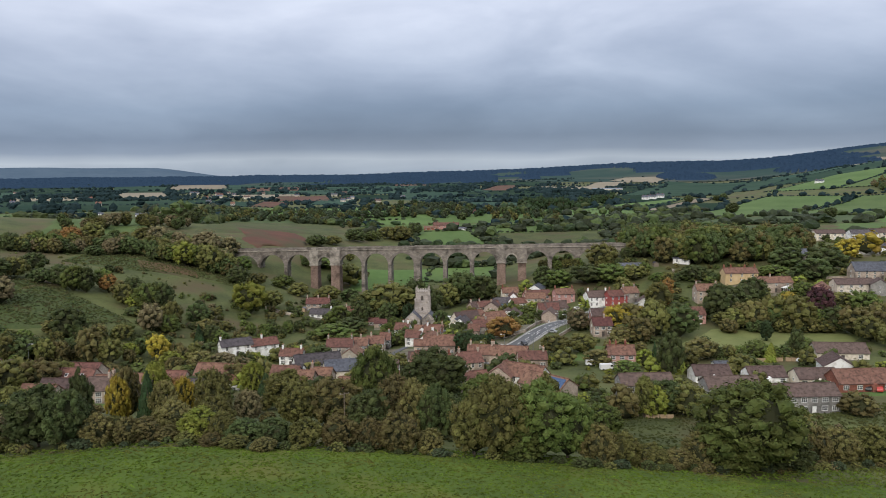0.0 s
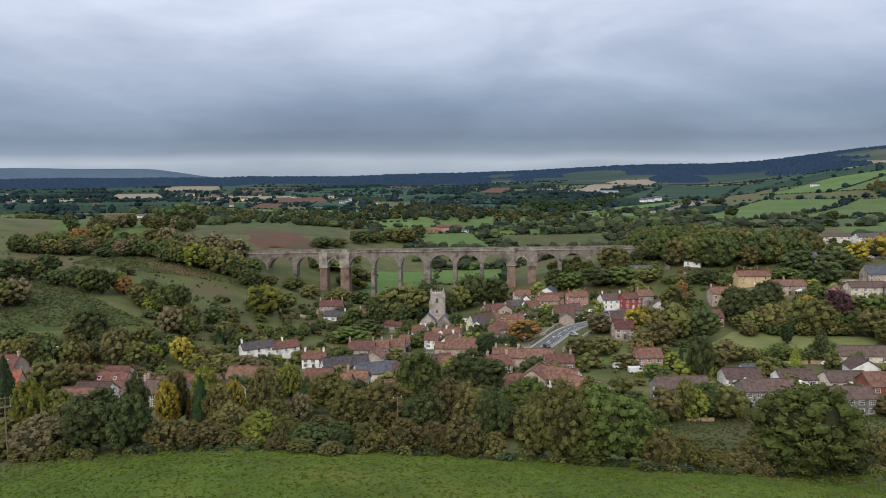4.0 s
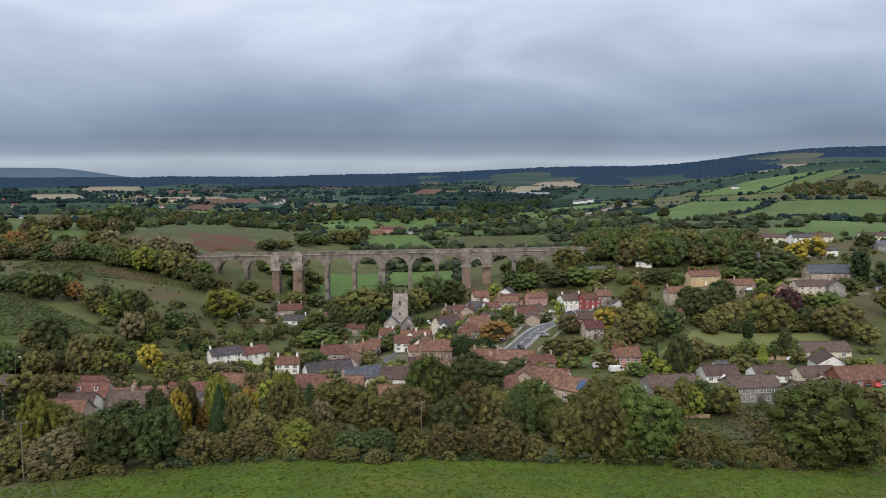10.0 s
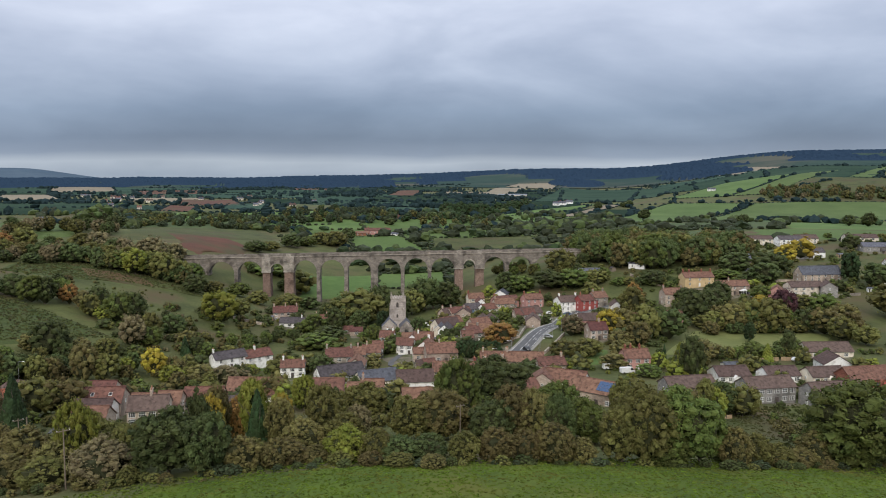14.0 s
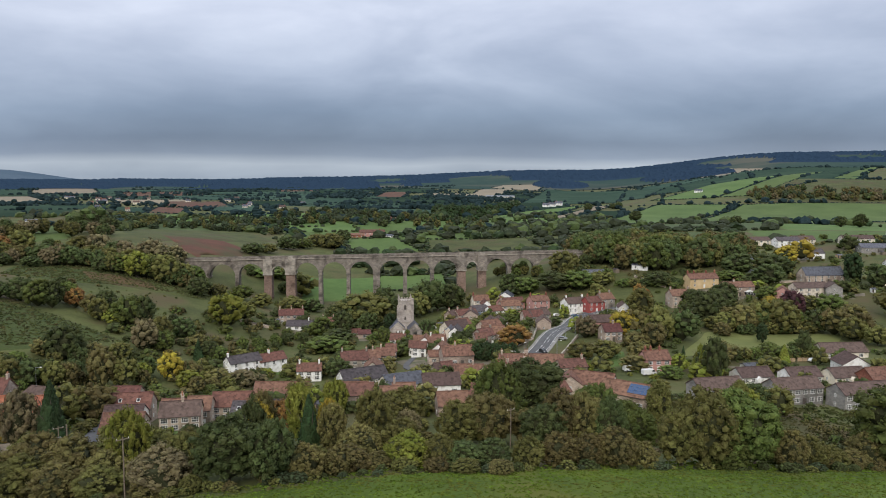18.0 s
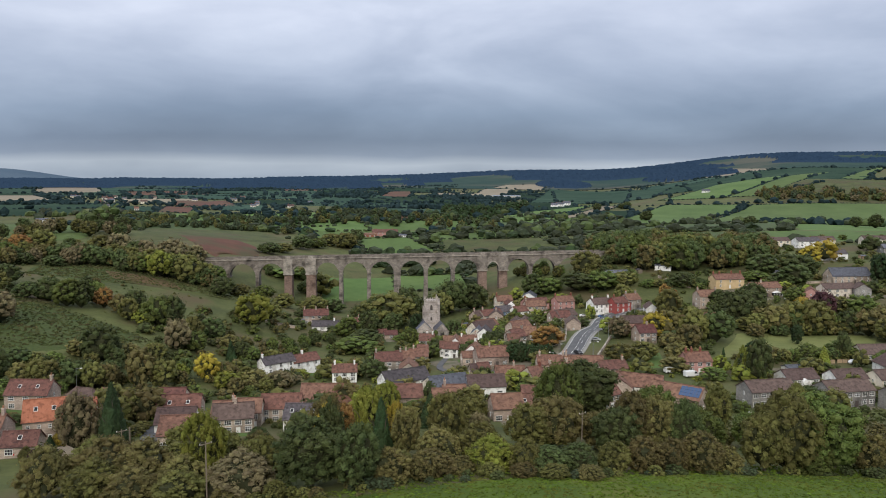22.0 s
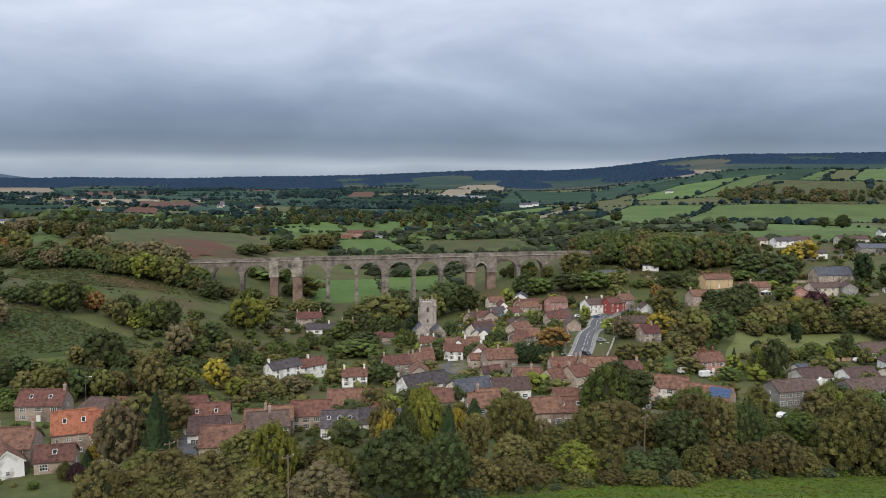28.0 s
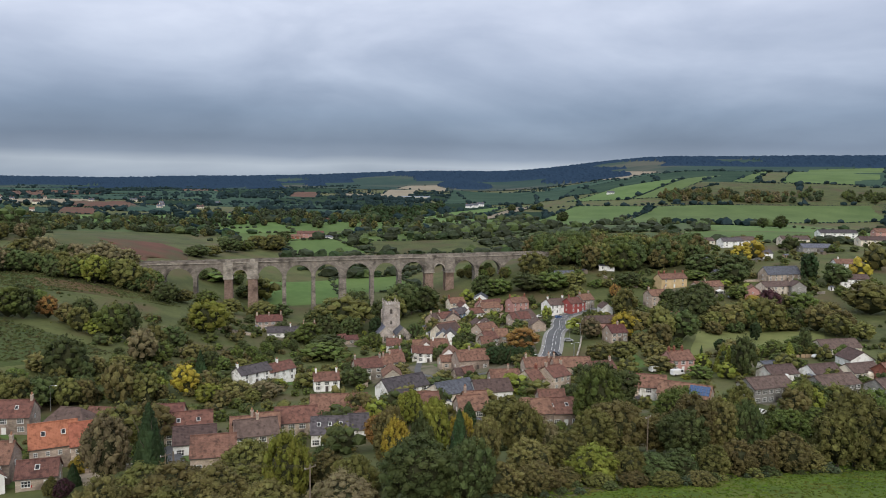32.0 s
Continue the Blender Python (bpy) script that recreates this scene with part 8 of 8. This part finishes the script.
# ---- solar panels and a conservatory ----
def on_roof_panels(h, w, d, eave, rise, x0, cols, rows):
    slope = math.atan(rise / (d / 2))
    for i in range(cols):
        for j in range(rows):
            yy = -d / 2 + 0.7 + (j + 0.5) * 1.25 * math.cos(slope)
            bm = bmesh.new()
            add_box(bm, -0.46, -0.6, 0.0, 0.46, 0.6, 0.05)
            p = part("solar_panel", bm, SOLAR, h, "blue solar panel with pale frame")
            p.location = (x0 + i * 0.98, yy, eave + rise * (1 - abs(yy) / (d / 2)) + 0.30)
            p.rotation_euler = (slope, 0, 0)


for o in [o for o in scene.objects if o.get("label") == "stone barn house with pantiles"]:
    wall = next(c for c in o.children if c.name.startswith("wall"))
    hw = max(v.co.x for v in wall.data.vertices)
    on_roof_panels(o, hw * 2, 9, 4, 2.8, hw * 0.25, 6, 3)


def conservatory(x, y, rz):
    c = thing("conservatory", x, y, ground(x, y) , rz, "white-framed glass conservatory beside the stone house", "conservatory")
    part("dwarf_wall", box_bm(-2.6, -1.9, -1.0, 2.6, 1.9, 0.6), RUBBLE, c)
    part("glazing", box_bm(-2.45, -1.75, 0.6, 2.45, 1.75, 2.3), PANE, c)
    for i in range(6):
        part("mullion", box_bm(-2.55 + i * 0.98, -1.85, 0.6, -2.45 + i * 0.98, -1.72, 2.35), WHITE_PAINT, c)
    bm = bmesh.new()
    add_prism(bm, [(-2.75, 2.3), (2.75, 2.3), (0, 3.3)], -2.0, 2.0)
    part("roof", bm, WHITE_PAINT, c)

van(39.7, 288.1, -35, CAR_WHITE, "white panel van on the main road")
car(64.2, 308.1, -32, CAR_SILVER, "silver car on the main road")
car(99.0, 389.5, 5, CAR_WHITE, "white car parked by the inn")
car(105.5, 379.9, 5, CAR_BLUE, "blue car parked by the inn")
car(103.1, 389.2, 5, CAR_RED, "red car parked by the inn")
van(24.6, 305.1, 70, CAR_WHITE, "white van parked in the lane")
car(25.1, 323.4, 70, CAR_DARK, "dark car parked in the lane")
car(46.3, 183.9, 20, CAR_WHITE, "white car parked on a drive")
car(134.8, 200.9, 60, CAR_DARK, "dark car parked beside the bungalow")
car(137.1, 198.9, 60, CAR_RED, "red car parked beside the bungalow")
van(63.9, 249.6, 0, CAR_WHITE, "white caravan parked in a garden")
van(66.4, 240.8, 0, CAR_WHITE, "white motorhome parked in a garden")
car(57.5, 392.0, 20, CAR_SILVER, "silver car parked in a yard")
car(202.8, 352.0, 0, CAR_SILVER, "silver car parked by the stone house")
car(48.4, 293.1, -80, CAR_DARK, "dark car on the main road")
van(31.8, 408.1, 0, CAR_WHITE, "white van parked between cottages")
car(40.9, 348.1, 30, CAR_SILVER, "silver car parked by the hedge")
car(138.9, 242.0, 0, CAR_WHITE, "white car parked by the bungalow")
car(-135.4, 194.1, 30, CAR_RED, "red car parked by the cottage")
street_lamp(38.7, 285.5, 150)
street_lamp(28.9, 274.9, 150)
street_lamp(70.3, 308.1, 150)
street_lamp(90.2, 351.4, 150)
street_lamp(49.7, 282.1, -30)
street_lamp(120.7, 371.9, 180)
street_lamp(49.1, 281.7, 200)
street_lamp(68.2, 313.2, 200)
street_lamp(-137.9, 273.9, 0)
fence([(122.4, 246.2), (134.7, 245.8), (143.9, 242.5)], 1.5, FENCE_WOOD, "long pale boarded fence behind the bungalows")
low_wall([(42.7, 310.0), (54.2, 317.3), (78.6, 367.3), (90.6, 384.0)], 1.2, RUBBLE, "low stone wall beside the main road")
low_wall([(73.1, 310.9), (63.3, 297.8), (52.8, 284.6)], 1.2, RUBBLE, "low stone wall along the pavement")
low_wall([(23.5, 359.5), (18.6, 399.1), (-0.5, 386.9)], 1.2, RUBBLE, "low stone wall round the churchyard")
low_wall([(-71.2, 414.6), (-61.7, 411.1), (-55.5, 410.0)], 1.5, RUBBLE, "stone wall of the old bridge approach")
low_wall([(167.0, 423.6), (169.2, 408.5), (172.8, 397.7)], 1.2, RUBBLE, "stone garden wall on the hillside")
fence([(48.5, 179.2), (54.7, 175.2), (63.3, 174.9)], 1.1, FENCE_WOOD, "low board fence by the grey houses")
low_wall([(-127.4, 198.7), (-122.1, 198.5), (-117.6, 199.0)], 1.1, RUBBLE, "low stone wall beside the drive")
low_wall([(208.8, 382.9), (229.9, 376.8), (245.3, 369.5)], 1.2, RUBBLE, "stone terrace wall on the hillside")
low_wall([(231.2, 343.7), (237.3, 333.5), (251.7, 330.6)], 1.2, PALE_STONE, "pale terrace wall below the houses")
far_house(73, 797, -10, 27, 4.5, 2.5, PINK_RENDER, PANTILE, "long pink farmhouse with orange-brown roof")
far_house(56, 794, -4, 14, 2.8, 1.6, RED_BRICK, PANTILE, "low brick farm range")
far_house(89, 784, -11, 8, 2.2, 1, WHITE_RENDER, SLATE, "white farm shed beside the farmhouse")
far_house(521, 1610, -25, 64, 4, 2.0, CREAM_RENDER, LEAD, "large white farm shed in the fields")
far_house(-285, 954, 5, 12, 3, 1.5, WHITE_RENDER, SLATE, "small white shed on the hill top")
far_house(-336, 966, 24, 6, 2.5, 1.2, WHITE_RENDER, SLATE, "small white shed on the hill top")
far_house(-204, 1134, -2, 6, 3.6, 2.0, CREAM_RENDER, PANTILE, "distant pale house among trees on the plain")
far_house(-397, 1146, 10, 8, 3.6, 2.0, CREAM_RENDER, PANTILE, "distant pale house among trees on the plain")
far_house(-32, 1371, 7, 7, 3.6, 2.0, CREAM_RENDER, SLATE, "distant pale house among trees on the plain")
far_house(-45, 1214, 6, 8, 3.6, 2.0, CREAM_RENDER, SLATE, "distant pale house among trees on the plain")
far_house(-371, 1657, 8, 12, 3.6, 2.0, CREAM_RENDER, SLATE, "distant pale house among trees on the plain")
far_house(10, 1194, -1, 10, 3.6, 2.0, CREAM_RENDER, BROWN_TILE, "distant pale house among trees on the plain")
far_house(-294, 1625, 14, 13, 3.6, 2.0, CREAM_RENDER, BROWN_TILE, "distant pale house among trees on the plain")
far_house(-269, 1393, -1, 10, 3.6, 2.0, CREAM_RENDER, SLATE, "distant pale house among trees on the plain")
far_house(-596, 1663, 17, 12, 3.6, 2.0, CREAM_RENDER, BROWN_TILE, "distant pale house among trees on the plain")
far_house(-360, 1634, 6, 12, 3.6, 2.0, CREAM_RENDER, SLATE, "distant pale house among trees on the plain")
far_house(-842, 1926, 25, 13, 3.6, 2.0, CREAM_RENDER, BROWN_TILE, "distant pale house among trees on the plain")
far_house(-298, 1535, 13, 10, 3.6, 2.0, CREAM_RENDER, BROWN_TILE, "distant pale house among trees on the plain")
far_house(-278, 1323, 3, 6, 3.6, 2.0, CREAM_RENDER, PANTILE, "distant pale house among trees on the plain")
far_house(-280, 1465, 17, 9, 3.6, 2.0, PALE_STONE, PANTILE, "distant pale house among trees on the plain")
far_house(-251, 1200, -1, 8, 3.6, 2.0, CREAM_RENDER, SLATE, "distant pale house among trees on the plain")
far_house(-524, 1165, 31, 7, 3.6, 2.0, CREAM_RENDER, SLATE, "distant pale house among trees on the plain")
far_house(-270, 1350, 6, 10, 3.6, 2.0, PALE_STONE, SLATE, "distant pale house among trees on the plain")
far_house(-478, 1352, 16, 8, 3.6, 2.0, CREAM_RENDER, PANTILE, "distant pale house among trees on the plain")
far_house(-37, 1271, 7, 6, 3.6, 2.0, CREAM_RENDER, SLATE, "distant pale house among trees on the plain")
far_house(-213, 1340, -0, 10, 3.6, 2.0, CREAM_RENDER, BROWN_TILE, "distant pale house among trees on the plain")
far_house(-50, 1607, 3, 10, 3.6, 2.0, CREAM_RENDER, BROWN_TILE, "distant pale house among trees on the plain")
far_house(-259, 1489, 12, 8, 3.6, 2.0, CREAM_RENDER, SLATE, "distant pale house among trees on the plain")
far_house(-218, 1596, 2, 10, 3.6, 2.0, CREAM_RENDER, BROWN_TILE, "distant pale house among trees on the plain")
far_house(-69, 1514, -7, 12, 3.6, 2.0, CREAM_RENDER, SLATE, "distant pale house among trees on the plain")
far_house(-138, 1469, 9, 9, 3.6, 2.0, CREAM_RENDER, SLATE, "distant pale house among trees on the plain")
far_house(59, 1371, 4, 8, 3.6, 2.0, CREAM_RENDER, SLATE, "distant pale house among trees on the plain")
far_house(454, 1181, -34, 12, 4.5, 2.5, WHITE_RENDER, SLATE, "white farm cottage beside dark trees")
far_house(475, 1201, -33, 12, 4.5, 2.5, WHITE_RENDER, SLATE, "white farm cottage beside dark trees")
far_house(439, 1173, -32, 11, 4.5, 2.5, WHITE_RENDER, SLATE, "white farm cottage beside dark trees")
far_house(789, 1257, -42, 14, 4.5, 2.5, WHITE_RENDER, SLATE, "white farm cottage beside dark trees")
far_house(179, 437, -39, 10, 3, 2, WHITE_RENDER, SLATE, "white bungalow below the wood")
tree(446, 900, 15, 17, "dark", "round", "mid")
tree(473, 1088, 14, 15.4, "dark", "round", "mid")
tree(527, 1109, 10, 11, "dark", "round", "mid")
tree(541, 1114, 12, 13.2, "dark", "round", "mid")
tree(760, 763, 9, 9.9, "dark", "round", "mid")
tree(432, 676, 12, 13.2, "dark", "round", "mid")
tree(516, 601, 15, 16.5, "dark", "round", "mid")
tree(504, 612, 12, 13.2, "dark", "round", "mid")
tree(-208, 823, 14, 15.4, "dark", "round", "mid")
tree(438, 989, 9, 9.9, "dark", "round", "mid")
wood([(195, 975), (254, 983), (369, 1126)], 60, 90, 11, 16, ("conifer",), "far", "plantation of close dark conifers")
wood([(740, 1040), (780, 1014), (847, 957), (973, 932)], 110, 150, 8, 14, ("brown", "hedge", "grey", "dark", "olive"), "far", "autumn woodland strip on the hillside")
wood([(1008, 917), (1024, 887), (1062, 879)], 60, 30, 9, 14, ("dark", "green"), "far", "dark woodland clump on the hillside")
wood([(-17, 880), (89, 877), (193, 759)], 160, 150, 7, 12, ("dark", "hedge", "hedge", "conifer", "olive"), "far", "mixed trees along the far stream")
wood([(-205, 925), (-119, 867), (-17, 840)], 130, 110, 6, 10, ("dark", "hedge", "hedge", "olive"), "far", "mixed trees along the hill lane")
conservatory(202.8, 361.3, -4)
